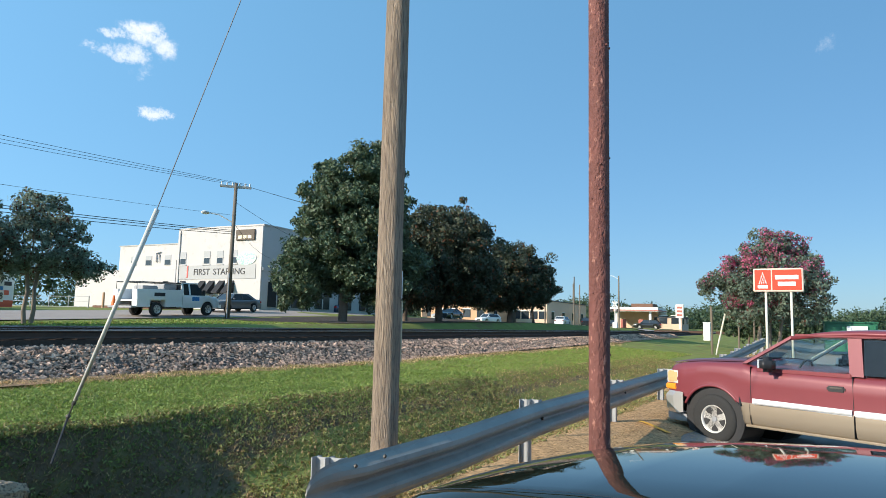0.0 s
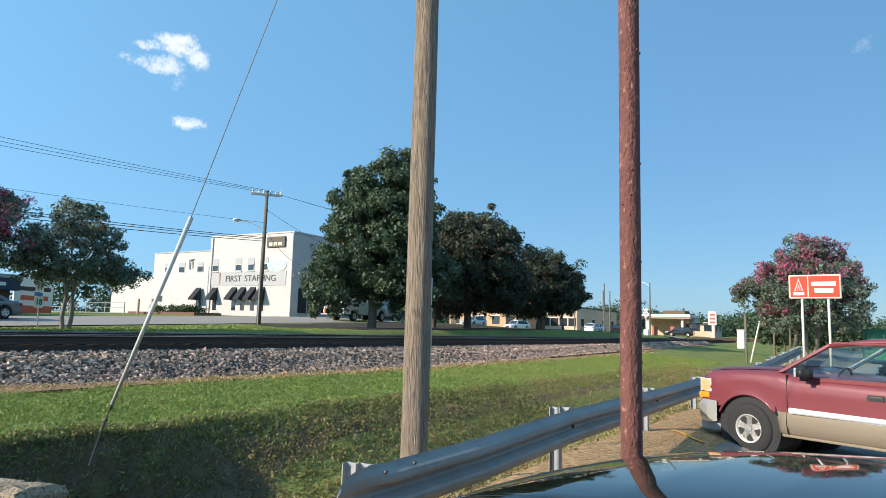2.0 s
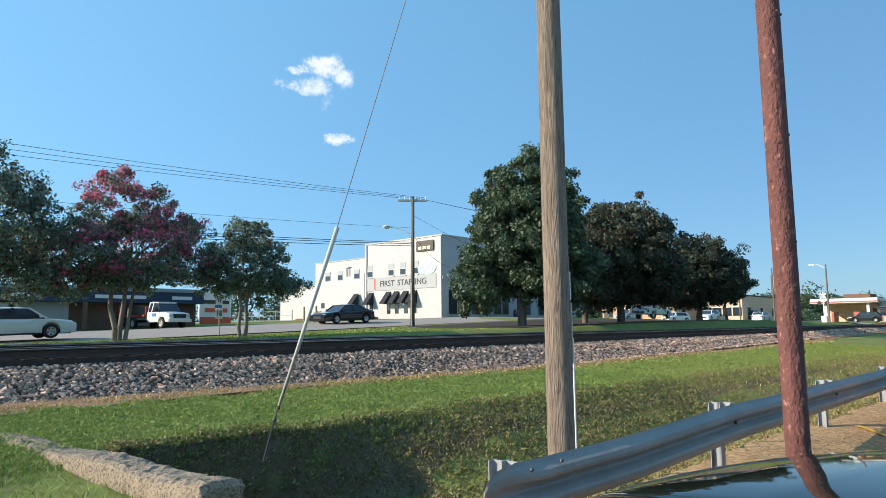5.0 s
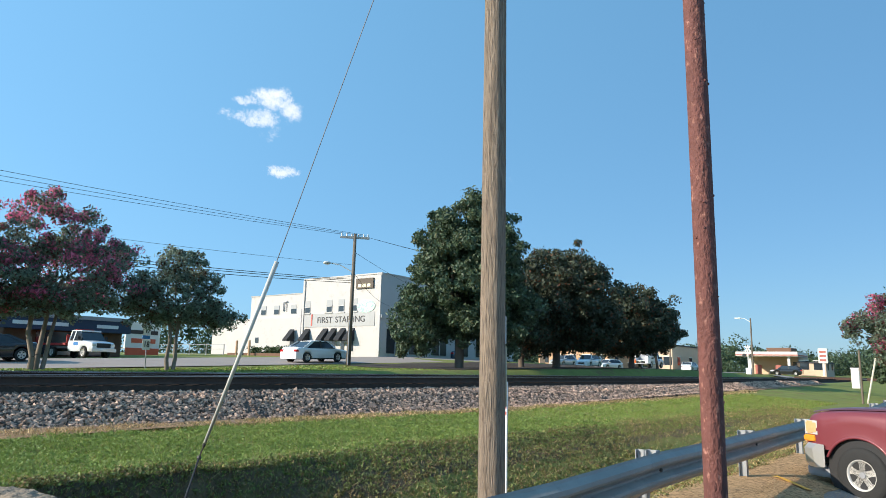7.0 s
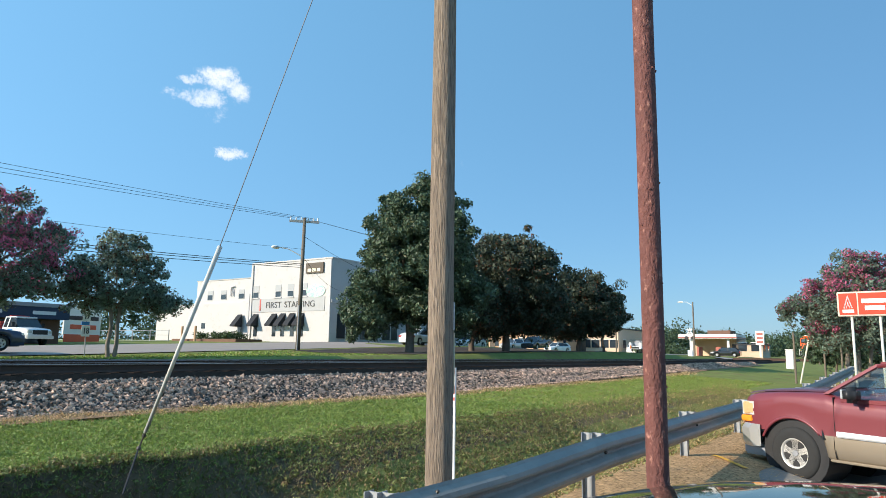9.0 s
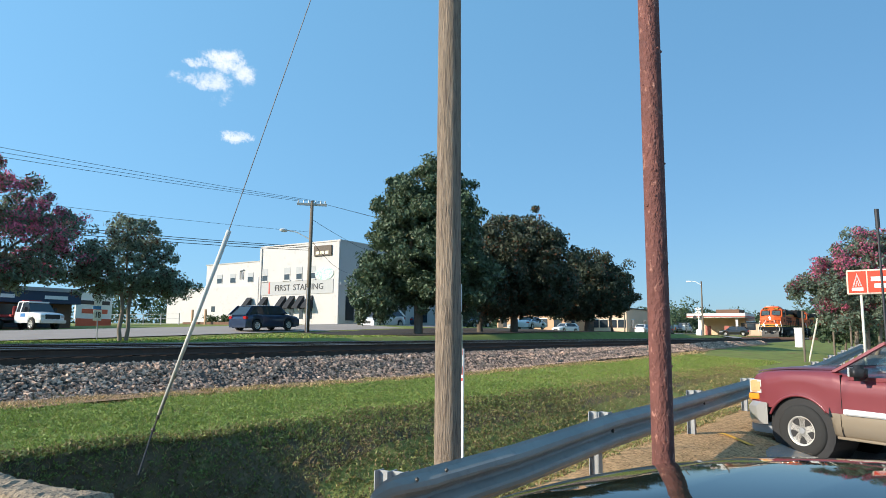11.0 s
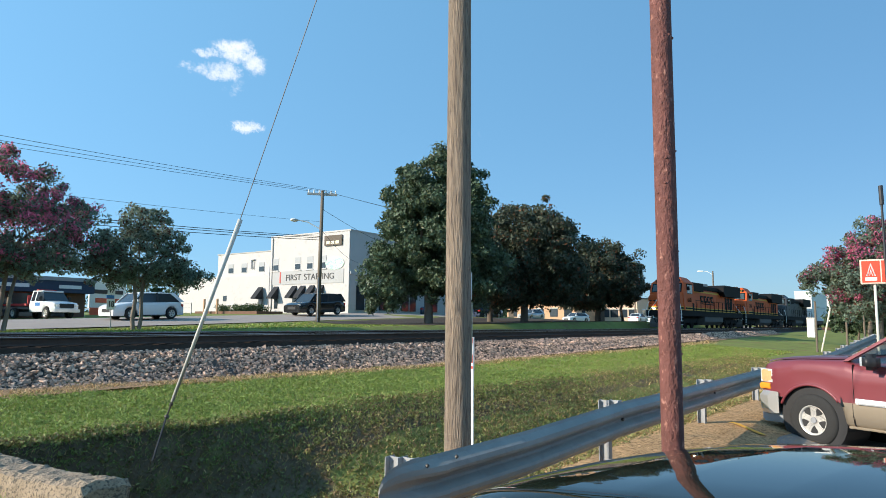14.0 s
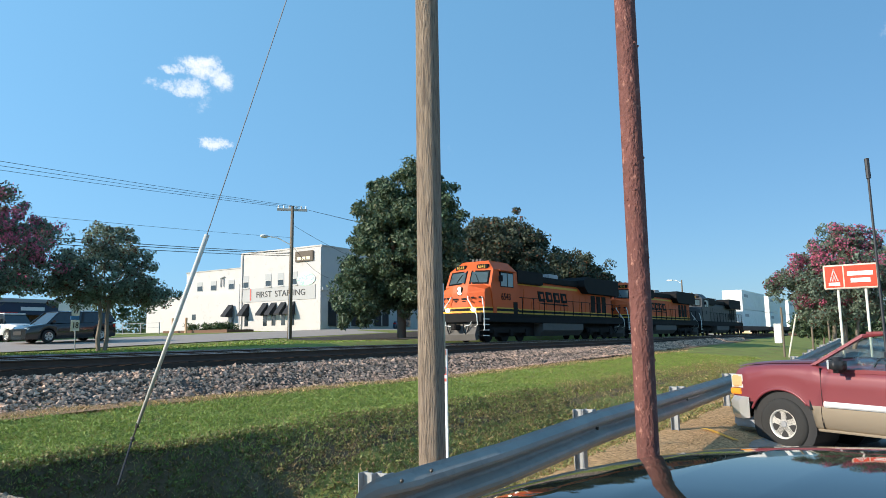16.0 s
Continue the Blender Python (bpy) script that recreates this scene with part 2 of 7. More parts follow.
M = dict(
    soil=mat("soil_and_turf", (0.2, 0.225, 0.07), 0.95, var=0.3, scale=0.8, bump=0.5, bump_scale=25, second=(0.2, 0.15, 0.075), second_at=0.6, second_scale=0.9, spec=0.08),
    turf=leaf_mat("grass_blades", (0.225, 0.3, 0.06), 0.5, 0.25, (0.36, 0.28, 0.11), 0.15),
    ditch=leaf_mat("coarse_ditch_grass", (0.19, 0.2, 0.055), 0.6, 0.15, (0.27, 0.18, 0.085), 0.4),
    clover=leaf_mat("clover_leaves", (0.2, 0.27, 0.065), 0.35, 0.25),
    weed=leaf_mat("ditch_weed_leaves", (0.2, 0.21, 0.07), 0.6, 0.2, (0.24, 0.16, 0.075), 0.25),
    dry=leaf_mat("dry_grass_blades", (0.58, 0.40, 0.2), 0.55, 0.2, (0.2, 0.16, 0.06), 0.25),
    toe_dirt=mat("bare_brown_dirt", (0.34, 0.21, 0.125), 0.95, var=0.4, scale=5, bump=1.0, bump_scale=30, spec=0.1, second=(0.22, 0.15, 0.09), second_at=0.55, second_scale=9),
    # mulch brown, with the trees' shade put into its dark base colour
    mulch=mat("mulch_with_tree_shade", (0.05, 0.035, 0.025), 0.95, var=0.35, scale=2, bump=0.6, bump_scale=30),
    dirt=mat("dry_dirt", (0.50, 0.31, 0.16), 0.95, var=0.6, scale=9, bump=1.0, bump_scale=28, second=(0.2, 0.125, 0.065), second_at=0.54, second_scale=24, spec=0.1),
    # bank soil, its brown darkened to stand in for ditch shade
    bank=mat("ditch_soil_with_shade", (0.12, 0.085, 0.05), 0.95, var=0.45, scale=5, bump=1.0, bump_scale=22, second=(0.13, 0.12, 0.045), second_at=0.58, second_scale=2.5),
    asphalt=mat("old_asphalt", (0.24, 0.225, 0.21), 0.92, var=0.2, scale=1.2, bump=0.5, bump_scale=120, second=(0.30, 0.28, 0.25), second_at=0.6, second_scale=30),
    road=mat("pale_road", (0.33, 0.275, 0.24), 0.9, var=0.12, scale=0.7, bump=0.2, bump_scale=80),
    concrete=mat("weathered_concrete", (0.36, 0.27, 0.185), 0.95, var=0.4, scale=9, bump=1.0, bump_scale=60, second=(0.11, 0.09, 0.07), second_at=0.54, second_scale=38),
    kerb=mat("kerb_concrete", (0.45, 0.43, 0.4), 0.9, var=0.15, scale=3),
    # bed far darker than its stones: shade in the gaps, as colour
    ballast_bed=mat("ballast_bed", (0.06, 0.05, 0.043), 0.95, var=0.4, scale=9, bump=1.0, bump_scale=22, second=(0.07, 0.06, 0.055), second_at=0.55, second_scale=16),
    # ballast between the rails, shade of rails and ties painted as dark brown
    shaded_bed=mat("shade_dark_ballast", (0.055, 0.036, 0.027), 0.95, var=0.4, scale=9, bump=1.0, bump_scale=22, spec=0.1),
    stone=mat("ballast_stone", (0.42, 0.275, 0.2), 0.9, var=0.2, scale=14, island=0.85),
    tie=mat("creosoted_tie", (0.034, 0.022, 0.016), 0.95, spec=0.1, var=0.3, scale=8, bump=0.4, stretch=(1, 8, 1)),
    rail_side=mat("rusty_rail_web", (0.085, 0.048, 0.034), 0.9, var=0.3, scale=6),
    rail_head=mat("polished_rail_head", (0.45, 0.46, 0.5), 0.3, 1.0, var=0.05),
    wood_pole=mat("weathered_pole_wood", (0.32, 0.245, 0.182), 0.9, var=0.5, scale=5, bump=1.0, bump_scale=30, second=(0.13, 0.095, 0.075), second_at=0.55, second_scale=21, stretch=(7, 7, 0.3)),
    far_wood=mat("far_pole_wood", (0.16, 0.13, 0.1), 0.9, var=0.25, scale=3, stretch=(5, 5, 0.4)),
    red_pole=mat("rusty_red_paint", (0.15, 0.054, 0.044), 0.8, var=0.55, scale=14, bump=0.9, bump_scale=45, second=(0.42, 0.2, 0.15), second_at=0.63, second_scale=30, stretch=(1, 1, 0.55)),
    galv=mat("galvanised_steel", (0.29, 0.27, 0.245), 0.6, 0.15, var=0.3, scale=3, second=(0.25, 0.235, 0.22), second_at=0.6, second_scale=7),
    galv_post=mat("galvanised_post", (0.34, 0.35, 0.36), 0.6, 0.6, var=0.2, scale=5),
    bolt=mat("dark_bolt", (0.12, 0.11, 0.1), 0.6, 0.8),
    cable=mat("guy_cable", (0.16, 0.17, 0.19), 0.5, 0.6),
    wire=mat("black_wire", (0.02, 0.022, 0.028), 0.6),
    sleeve=mat("pale_guy_sleeve", (0.62, 0.60, 0.55), 0.55, var=0.1),
    white_post=mat("white_marker_plastic", (0.75, 0.76, 0.76), 0.5, var=0.06),
    red_label=mat("red_warning_label", (0.55, 0.07, 0.06), 0.5),
    plate=mat("tarnished_plate", (0.5, 0.47, 0.35), 0.5, 0.3, var=0.3, scale=12),
    white_wall=mat("white_painted_masonry", (0.54, 0.515, 0.5), 0.85, var=0.06, scale=0.6, bump=0.1, bump_scale=8, second=(0.47, 0.45, 0.43), second_at=0.62, second_scale=1.3),
    band=mat("grey_sign_band", (0.42, 0.42, 0.42), 0.8, var=0.06, scale=2),
    dark_glass=mat("dark_window_glass", (0.03, 0.04, 0.05), 0.06, var=0.2, spec=0.7),
    blind=mat("grey_window_blind", (0.36, 0.37, 0.38), 0.6, var=0.15, scale=9),
    awning=mat("black_awning_cloth", (0.015, 0.017, 0.022), 0.8, var=0.2),
    sign_dark=mat("dark_sign_lettering", (0.03, 0.03, 0.035), 0.6),
    sign_red=mat("faded_red_lettering", (0.55, 0.1, 0.08), 0.6),
    brown_board=mat("brown_board", (0.10, 0.075, 0.055), 0.7, var=0.3, scale=6),
    green_logo=mat("pale_green_sign", (0.30, 0.62, 0.45), 0.6, var=0.3, scale=3, second=(0.75, 0.8, 0.76), second_at=0.5, second_scale=5),
    brick=mat("brown_brick", (0.16, 0.085, 0.055), 0.85, var=0.25, scale=4),
    blue_fascia=mat("blue_fascia", (0.018, 0.04, 0.085), 0.5, var=0.1),
    roller=mat("cream_roller_door", (0.4, 0.4, 0.38), 0.6, var=0.06),
    peach_wall=mat("peach_stucco", (0.56, 0.34, 0.205), 0.85, var=0.08, scale=1.2),
    tan_wall=mat("tan_stucco", (0.66, 0.48, 0.34), 0.85, var=0.08, scale=1.2),
    canopy_white=mat("canopy_white", (0.75, 0.72, 0.66), 0.5, var=0.06),
    canopy_red=mat("canopy_red_stripe", (0.42, 0.13, 0.1), 0.5),
    roof_dark=mat("dark_roofing", (0.07, 0.07, 0.075), 0.9, var=0.2),
    grey_metal=mat("grey_painted_metal", (0.32, 0.33, 0.35), 0.5, 0.3, var=0.1),
    bark=mat("grey_brown_bark", (0.14, 0.11, 0.085), 0.95, var=0.3, scale=6, bump=0.8, bump_scale=18, stretch=(3, 3, 0.6)),
    pale_bark=mat("smooth_pale_bark", (0.22, 0.175, 0.135), 0.8, var=0.35, scale=5, stretch=(2, 2, 0.4)),
    magnolia=leaf_mat("glossy_magnolia_leaves", (0.085, 0.125, 0.07), 0.55, 0.2, (0.12, 0.12, 0.05), 0.05, 0.45),
    oak=leaf_mat("dark_oak_leaves", (0.065, 0.08, 0.05), 0.45, 0.25, (0.16, 0.07, 0.035), 0.07),
    oak_tip=leaf_mat("browning_leaves", (0.22, 0.165, 0.09), 0.4, 0.3, (0.06, 0.075, 0.03), 0.5),
    crape=leaf_mat("crape_myrtle_leaves", (0.2, 0.255, 0.19), 0.5, 0.5, (0.13, 0.06, 0.04), 0.12),
    bloom=leaf_mat("pink_red_blossom", (0.66, 0.17, 0.28), 0.45, 0.5, (0.13, 0.17, 0.11), 0.3),
    hedge=leaf_mat("hedge_leaves", (0.05, 0.085, 0.03), 0.5, 0.2),
    far_tree=leaf_mat("far_tree_leaves", (0.06, 0.095, 0.05), 0.5, 0.2),
    sign_panel=mat("red_sign_panel", (0.66, 0.055, 0.02), 0.4, var=0.08, scale=3),
    sign_frame=mat("pale_sign_frame", (0.7, 0.55, 0.45), 0.5),
    sign_white=mat("white_sign_face", (0.75, 0.76, 0.74), 0.5, var=0.06),
    cream_post=mat("cream_sign_post", (0.66, 0.62, 0.52), 0.5, var=0.12, scale=5),
    yellow_line=mat("worn_yellow_paint", (0.8, 0.42, 0.05), 0.8, var=0.25, scale=8, second=(0.2, 0.18, 0.15), second_at=0.62, second_scale=25),
    bin_green=mat("green_dumpster_paint", (0.015, 0.13, 0.065), 0.5, var=0.15),
    maroon=mat("maroon_car_paint", (0.19, 0.036, 0.044), 0.4, 0.1, var=0.1, scale=2, coat=0.4),
    maroon_faded=mat("faded_maroon_hood_paint", (0.15, 0.04, 0.045), 0.4, 0.2, var=0.2, scale=4, coat=0.4, second=(0.33, 0.22, 0.21), second_at=0.66, second_scale=9),
    pewter=mat("pewter_car_paint", (0.33, 0.27, 0.2), 0.35, 0.4, var=0.06, scale=2, coat=0.5),
    car_white=mat("white_car_paint", (0.75, 0.76, 0.77), 0.3, var=0.03, coat=0.6),
    car_black=mat("black_car_paint", (0.015, 0.016, 0.018), 0.25, var=0.1, coat=0.8),
    car_grey=mat("grey_car_paint", (0.17, 0.19, 0.2), 0.3, 0.4, var=0.06, coat=0.7),
    car_silver=mat("silver_car_paint", (0.5, 0.51, 0.52), 0.3, 0.5, var=0.05, coat=0.6),
    car_blue=mat("dark_blue_car_paint", (0.02, 0.04, 0.09), 0.3, 0.3, coat=0.7),
    hood=mat("dark_green_black_hood_paint", (0.012, 0.016, 0.012), 0.04, 0.0, var=0.2, scale=3, spec=0.5),
    chrome=mat("chrome", (0.8, 0.8, 0.8), 0.28, 0.75, var=0.05),
    alloy=mat("alloy_rim", (0.62, 0.6, 0.57), 0.35, 0.35, var=0.1, scale=6),
    tyre=mat("black_tyre", (0.022, 0.022, 0.022), 0.85, var=0.2, scale=12, bump=0.3),
    black_plastic=mat("black_plastic", (0.02, 0.02, 0.022), 0.5),
    amber=mat("amber_lens", (0.75, 0.28, 0.03), 0.2, var=0.1, coat=0.5),
    amber_pale=mat("pale_amber_lens", (0.6, 0.36, 0.17), 0.2, var=0.2, scale=20, coat=0.5),
    lamp_lens=mat("clear_headlamp_lens", (0.7, 0.7, 0.68), 0.1, 0.3, var=0.1, coat=0.8),
    red_lens=mat("red_tail_lens", (0.45, 0.02, 0.02), 0.2, coat=0.5),
    seat=mat("grey_cabin_cloth", (0.42, 0.42, 0.39), 0.9, var=0.15),
    headliner=mat("pale_cabin_lining", (0.6, 0.6, 0.56), 0.9, var=0.06),
    cabin_glass=glass_mat("clear_cabin_glass", (0.92, 1.0, 0.96), 0.02, 0.94),
    orange=mat("orange_locomotive_paint", (0.58, 0.085, 0.008), 0.6, var=0.08, scale=1.3, second=(0.4, 0.08, 0.03), second_at=0.7, second_scale=4),
    loco_black=mat("sooty_black_paint", (0.014, 0.014, 0.015), 0.75, var=0.3, scale=2, spec=0.15),
    loco_dark=mat("grey_black_paint", (0.045, 0.048, 0.052), 0.55, var=0.25, scale=2),
    loco_yellow=mat("yellow_stripe_paint", (0.6, 0.34, 0.03), 0.6),
    tank=mat("grey_fuel_tank", (0.11, 0.1, 0.09), 0.8, var=0.2, scale=2),
    loco_glass=mat("locomotive_windscreen", (0.12, 0.18, 0.2), 0.05, var=0.1, spec=0.8),
    headlight=mat("lit_headlight", (1, 0.95, 0.8), 0.3, emit=(1, 0.93, 0.75), emit_strength=14),
    bogie=mat("dusty_bogie_steel", (0.022, 0.02, 0.019), 0.85, var=0.3, scale=3, spec=0.15),
    steel_white=mat("white_handrail", (0.75, 0.75, 0.72), 0.5),
    container=mat("white_container_paint", (0.78, 0.78, 0.76), 0.6, var=0.06, scale=1.5),
    well_car=mat("rust_brown_wagon", (0.11, 0.05, 0.035), 0.7, var=0.25),
    tyre_shop_sign=mat("orange_red_panel", (0.6, 0.1, 0.05), 0.5),
    blue_sign=mat("blue_panel", (0.03, 0.2, 0.5), 0.5),
    cone=mat("orange_cone", (0.8, 0.15, 0.02), 0.6),
    tow_red=mat("red_truck_bed", (0.42, 0.03, 0.03), 0.5, var=0.15),
)


# ---- mesh helpers ----
def mesh_ob(name, bm, material, parent=None, label="", smooth=False):
    me = bpy.data.meshes.new(name)
    if smooth:
        for f in bm.faces:
            f.smooth = True
    bm.to_mesh(me)
    bm.free()
    for m in (material if isinstance(material, (list, tuple)) else [material]):
        me.materials.append(m)
    ob = new(name, me)
    if parent:
        ob.parent = parent
    if label:
        ob["label"] = label
    return ob


def part(name, bm, material, parent, label="", smooth=False):
    return mesh_ob(name, bm, material, parent, label, smooth)


def raw_mesh(name, verts, faces, material, parent=None, smooth=False):
    """verts (n,3), faces (m,3 or 4) as arrays."""
    me = bpy.data.meshes.new(name)
    verts, faces = np.asarray(verts, np.float32), np.asarray(faces, np.int32)
    k = faces.shape[1]
    me.vertices.add(len(verts))
    me.vertices.foreach_set("co", verts.ravel())
    me.loops.add(faces.size)
    me.loops.foreach_set("vertex_index", faces.ravel())
    me.polygons.add(len(faces))
    me.polygons.foreach_set("loop_start", np.arange(0, faces.size, k, dtype=np.int32))
    me.polygons.foreach_set("loop_total", np.full(len(faces), k, np.int32))
    me.polygons.foreach_set("use_smooth", np.full(len(faces), smooth))
    me.update(calc_edges=True)
    for m in (material if isinstance(material, (list, tuple)) else [material]):
        me.materials.append(m)
    ob = new(name, me)
    if parent:
        ob.parent = parent
    return ob


def empty(name, m=None):
    e = new(name)
    e.empty_display_size = 0.2
    if m is not None:
        e.matrix_basis = m
    return e


def bx(bm, x0, x1, y0, y1, z0, z1, bevel=0.0):
    """Add a box, with rounded edges if asked."""
    r = bmesh.ops.create_cube(bm, size=1, matrix=Matrix.LocRotScale(((x0 + x1) / 2, (y0 + y1) / 2, (z0 + z1) / 2), None, (abs(x1 - x0), abs(y1 - y0), abs(z1 - z0))))
    if bevel:
        es = list({e for v in r["verts"] for e in v.link_edges})
        bmesh.ops.bevel(bm, geom=es, offset=bevel, segments=2, affect="EDGES")
    return r


def box(x0, x1, y0, y1, z0, z1, bevel=0.0):
    bm = bmesh.new()
    bx(bm, x0, x1, y0, y1, z0, z1, bevel)
    return bm


def cyl(bm, p0, p1, r0, r1=None, n=10, cap=True):
    """Add a tapered round bar from p0 to p1."""
    p0, p1 = Vector(p0), Vector(p1)
    d = p1 - p0
    m = Matrix.Translation((p0 + p1) / 2) @ d.to_track_quat("Z", "Y").to_matrix().to_4x4()
    return bmesh.ops.create_cone(bm, cap_ends=cap, segments=n, radius1=r0, radius2=r0 if r1 is None else r1, depth=d.length, matrix=m)


def rod(p0, p1, r0, r1=None, n=10):
    bm = bmesh.new()
    cyl(bm, p0, p1, r0, r1, n)
    return bm


def tube(bm, pts, r, n=6):
    """A bent round bar through the points, as one skin."""
    pts = [Vector(p) for p in pts]
    rings = []
    for i, p in enumerate(pts):
        d = (pts[min(i + 1, len(pts) - 1)] - pts[max(i - 1, 0)]).normalized()
        u = d.cross(Vector((0.13, 0.31, 0.94))).normalized()
        w = d.cross(u)
        rings.append([p + (u * math.cos(a) + w * math.sin(a)) * r for a in [2 * math.pi * k / n for k in range(n)]])
    loft(bm, rings)


def prism(bm, pts, y0, y1):
    """Extrude a polygon given in x, z from y0 to y1."""
    a = [bm.verts.new((x, y0, z)) for x, z in pts]
    b = [bm.verts.new((x, y1, z)) for x, z in pts]
    k = len(pts)
    fs = [bm.faces.new(a[::-1]), bm.faces.new(b)]
    for i in range(k):
        fs.append(bm.faces.new((a[i], a[(i + 1) % k], b[(i + 1) % k], b[i])))
    bmesh.ops.recalc_face_normals(bm, faces=fs)
    return a + b


def loft(bm, rings, close=True, caps=True):
    """Join rings of equal length into a skin."""
    vs = [[bm.verts.new(p) for p in r] for r in rings]
    k = len(vs[0])
    fs = []
    for a, b in zip(vs, vs[1:]):
        for i in range(k if close else k - 1):
            fs.append(bm.faces.new((a[i], a[(i + 1) % k], b[(i + 1) % k], b[i])))
    if caps and close:
        fs += [bm.faces.new(vs[0][::-1]), bm.faces.new(vs[-1])]
    bmesh.ops.recalc_face_normals(bm, faces=fs)
    return vs


def text_mesh(body, size, depth=0.01):
    cu = bpy.data.curves.new("lettering", "FONT")
    cu.body, cu.size, cu.extrude, cu.align_x, cu.align_y = body, size, depth, "CENTER", "CENTER"
    ob = bpy.data.objects.new("lettering", cu)
    me = bpy.data.meshes.new_from_object(ob)
    bpy.data.objects.remove(ob)
    bpy.data.curves.remove(cu)
    return me


def lettering(body, size, material, parent, m, name="lettering", stretch=(1, 1, 1)):
    me = text_mesh(body, size)
    me.materials.clear()
    me.materials.append(material)
    me.transform(Matrix.Diagonal((*stretch, 1)))
    ob = new(name, me)
    ob.parent = parent
    ob.matrix_basis = m
    return ob


# ---- ground ----
def smooth(a, b, v):
    k = min(1, max(0, (v - a) / (b - a)))
    return k * k * (3 - 2 * k)


def line(v, pts):
    for (a, za), (b, zb) in zip(pts, pts[1:]):
        if v <= b:
            return za + (zb - za) * max(0, (v - a)) / (b - a)
    return pts[-1][1]


def strip_z(x):
    return line(x, [(-200, 1.2), (0, 1.24), (16, 1.36), (37, 1.66), (50, 1.86), (66, 2.0), (85, 1.7), (100, 1.55), (600, 1.6)])


def road_z(x):
    return line(x, [(-200, 1.0), (0, 1.15), (16, 1.5), (36, 2.06), (48, 2.4), (66, 2.4), (100, 1.75), (600, 1.8)])


def lot_z(x):
    return line(x, [(-200, 0), (14, 0), (31, 0.35), (60, 0.8), (100, 1.2), (600, 1.3)])


def ground_z(x, y):
    s = y + 0.05 * x
    lot = lot_z(x)
    deep = smooth(2.75, 3.25, x) * (1 - smooth(13, 46, x))
    steep = 1 - smooth(5.0, 9.0, x)
    rim = lot + 0.27
    shelf = 0.42 - 0.004 * min(x, 40) + 0.009 * max(0, x - 40)
    bottom = 0.16 - (0.56 + 0.4 * steep) * deep
    foot = 6.3 + 1.55 * steep * deep
    near = line(s, [(-999, lot), (1.4, lot), (2.7, rim), (3.35, rim), (4.5, rim - 0.55 * (rim - bottom)), (5.5, bottom), (foot, bottom + 0.06), (8.25, shelf - 0.05), (8.55, shelf), (13.8, shelf + 0.04 + min(0.4, max(0, 0.012 * (x - 20)))),
                    (15.2, 0.95), (22.8, 0.95), (24.2, strip_z(x)), (31.8, strip_z(x) * 0.8 + road_z(x) * 0.2 - 0.06), (33.3, road_z(x) - 0.26), (42, road_z(x) + 0.1), (45, road_z(x) + 0.1), (60, road_z(x) + 0.25), (200, road_z(x) + 0.8), (900, road_z(x) + 3)])
    return near


def axis(spec):
    out = []
    for a, b, step in spec:
        n = max(1, round((b - a) / step))
        out += [a + (b - a) * i / n for i in range(n)]
    return out + [spec[-1][1]]


def make_ground():
    xs = axis([(-900, -100, 100), (-100, -10, 10), (-10, 2, 1), (2, 5, 0.15), (5, 20, 0.3), (20, 60, 1), (60, 140, 5), (140, 1500, 120)])
    ys = axis([(-900, -60, 80), (-60, -6, 6), (-6, 1, 0.7), (1, 15, 0.15), (15, 30, 0.4), (30, 62, 2), (62, 120, 8), (120, 1500, 120)])
    v, f = [], []
    for y in ys:
        for x in xs:
            z = ground_z(x, y)
            if 0 < x < 60 and 2.6 < y < 15:
                z += 0.05 * noise.noise((x * 0.9, y * 0.9, 0)) + 0.025 * noise.noise((x * 3, y * 3, 4))
            v.append((x, y, z))
    n = len(xs)
    for j in range(len(ys) - 1):
        for i in range(n - 1):
            f.append((j * n + i, j * n + i + 1, (j + 1) * n + i + 1, (j + 1) * n + i))
    ob = raw_mesh("ground", v, f, M["soil"], smooth=True)
    # soil coloured darker on the ditch banks to deepen their shade
    ob.data.materials.append(M["bank"])
    for p in ob.data.polygons:
        c = p.center
        s = c.y + 0.05 * c.x + 0.12 * noise.noise((c.x * 1.3, c.y * 1.3, 6))
        if 3.0 < c.x < 30 and (4.4 if c.x < 7.2 else 7.3) < s < 8.3:
            p.material_index = 1
    tagged(ob, "mown green grass with worn brown patches over uneven soil", "ground", kind="structure")
    return ob


make_ground()


def sheet(name, x0, x1, y0, y1, z_of, material, label, category, lift=0.02, step=1.5, wob=0.0):
    xs = axis([(x0, x1, step)])
    ys = axis([(y0, y1, min(step, (y1 - y0) / 4))])
    v, f = [], []
    for j, y in enumerate(ys):
        for x in xs:
            edge = wob * noise.noise((x * 0.8, j * 3.0, 2)) if j in (0, len(ys) - 1) else 0
            v.append((x, y + edge, z_of(x, y + edge) + lift))
    n = len(xs)
    for j in range(len(ys) - 1):
        for i in range(n - 1):
            f.append((j * n + i, j * n + i + 1, (j + 1) * n + i + 1, (j + 1) * n + i))
    ob = raw_mesh(name, v, f, material, smooth=True)
    return tagged(ob, label, category, kind="structure")


sheet("pavement", -30, 60, -40, 1.55, ground_z, M["asphalt"], "patched grey asphalt of a parking lot with yellow bay lines", "parking lot", 0.03, 0.5, 0.12)
sheet("dirt_verge", -6, 34, 1.5, 3.5, ground_z, M["dirt"], "dry brown dirt strewn with cut straw along the guardrail", "dirt verge", 0.036, 0.3, 0.2)
sheet("road", -250, 500, 33.5, 41.5, lambda x, y: road_z(x) + (y - 37.5) * 0.045, M["road"], "pale worn two-lane road behind the railway", "road", 0.03, 6.0)
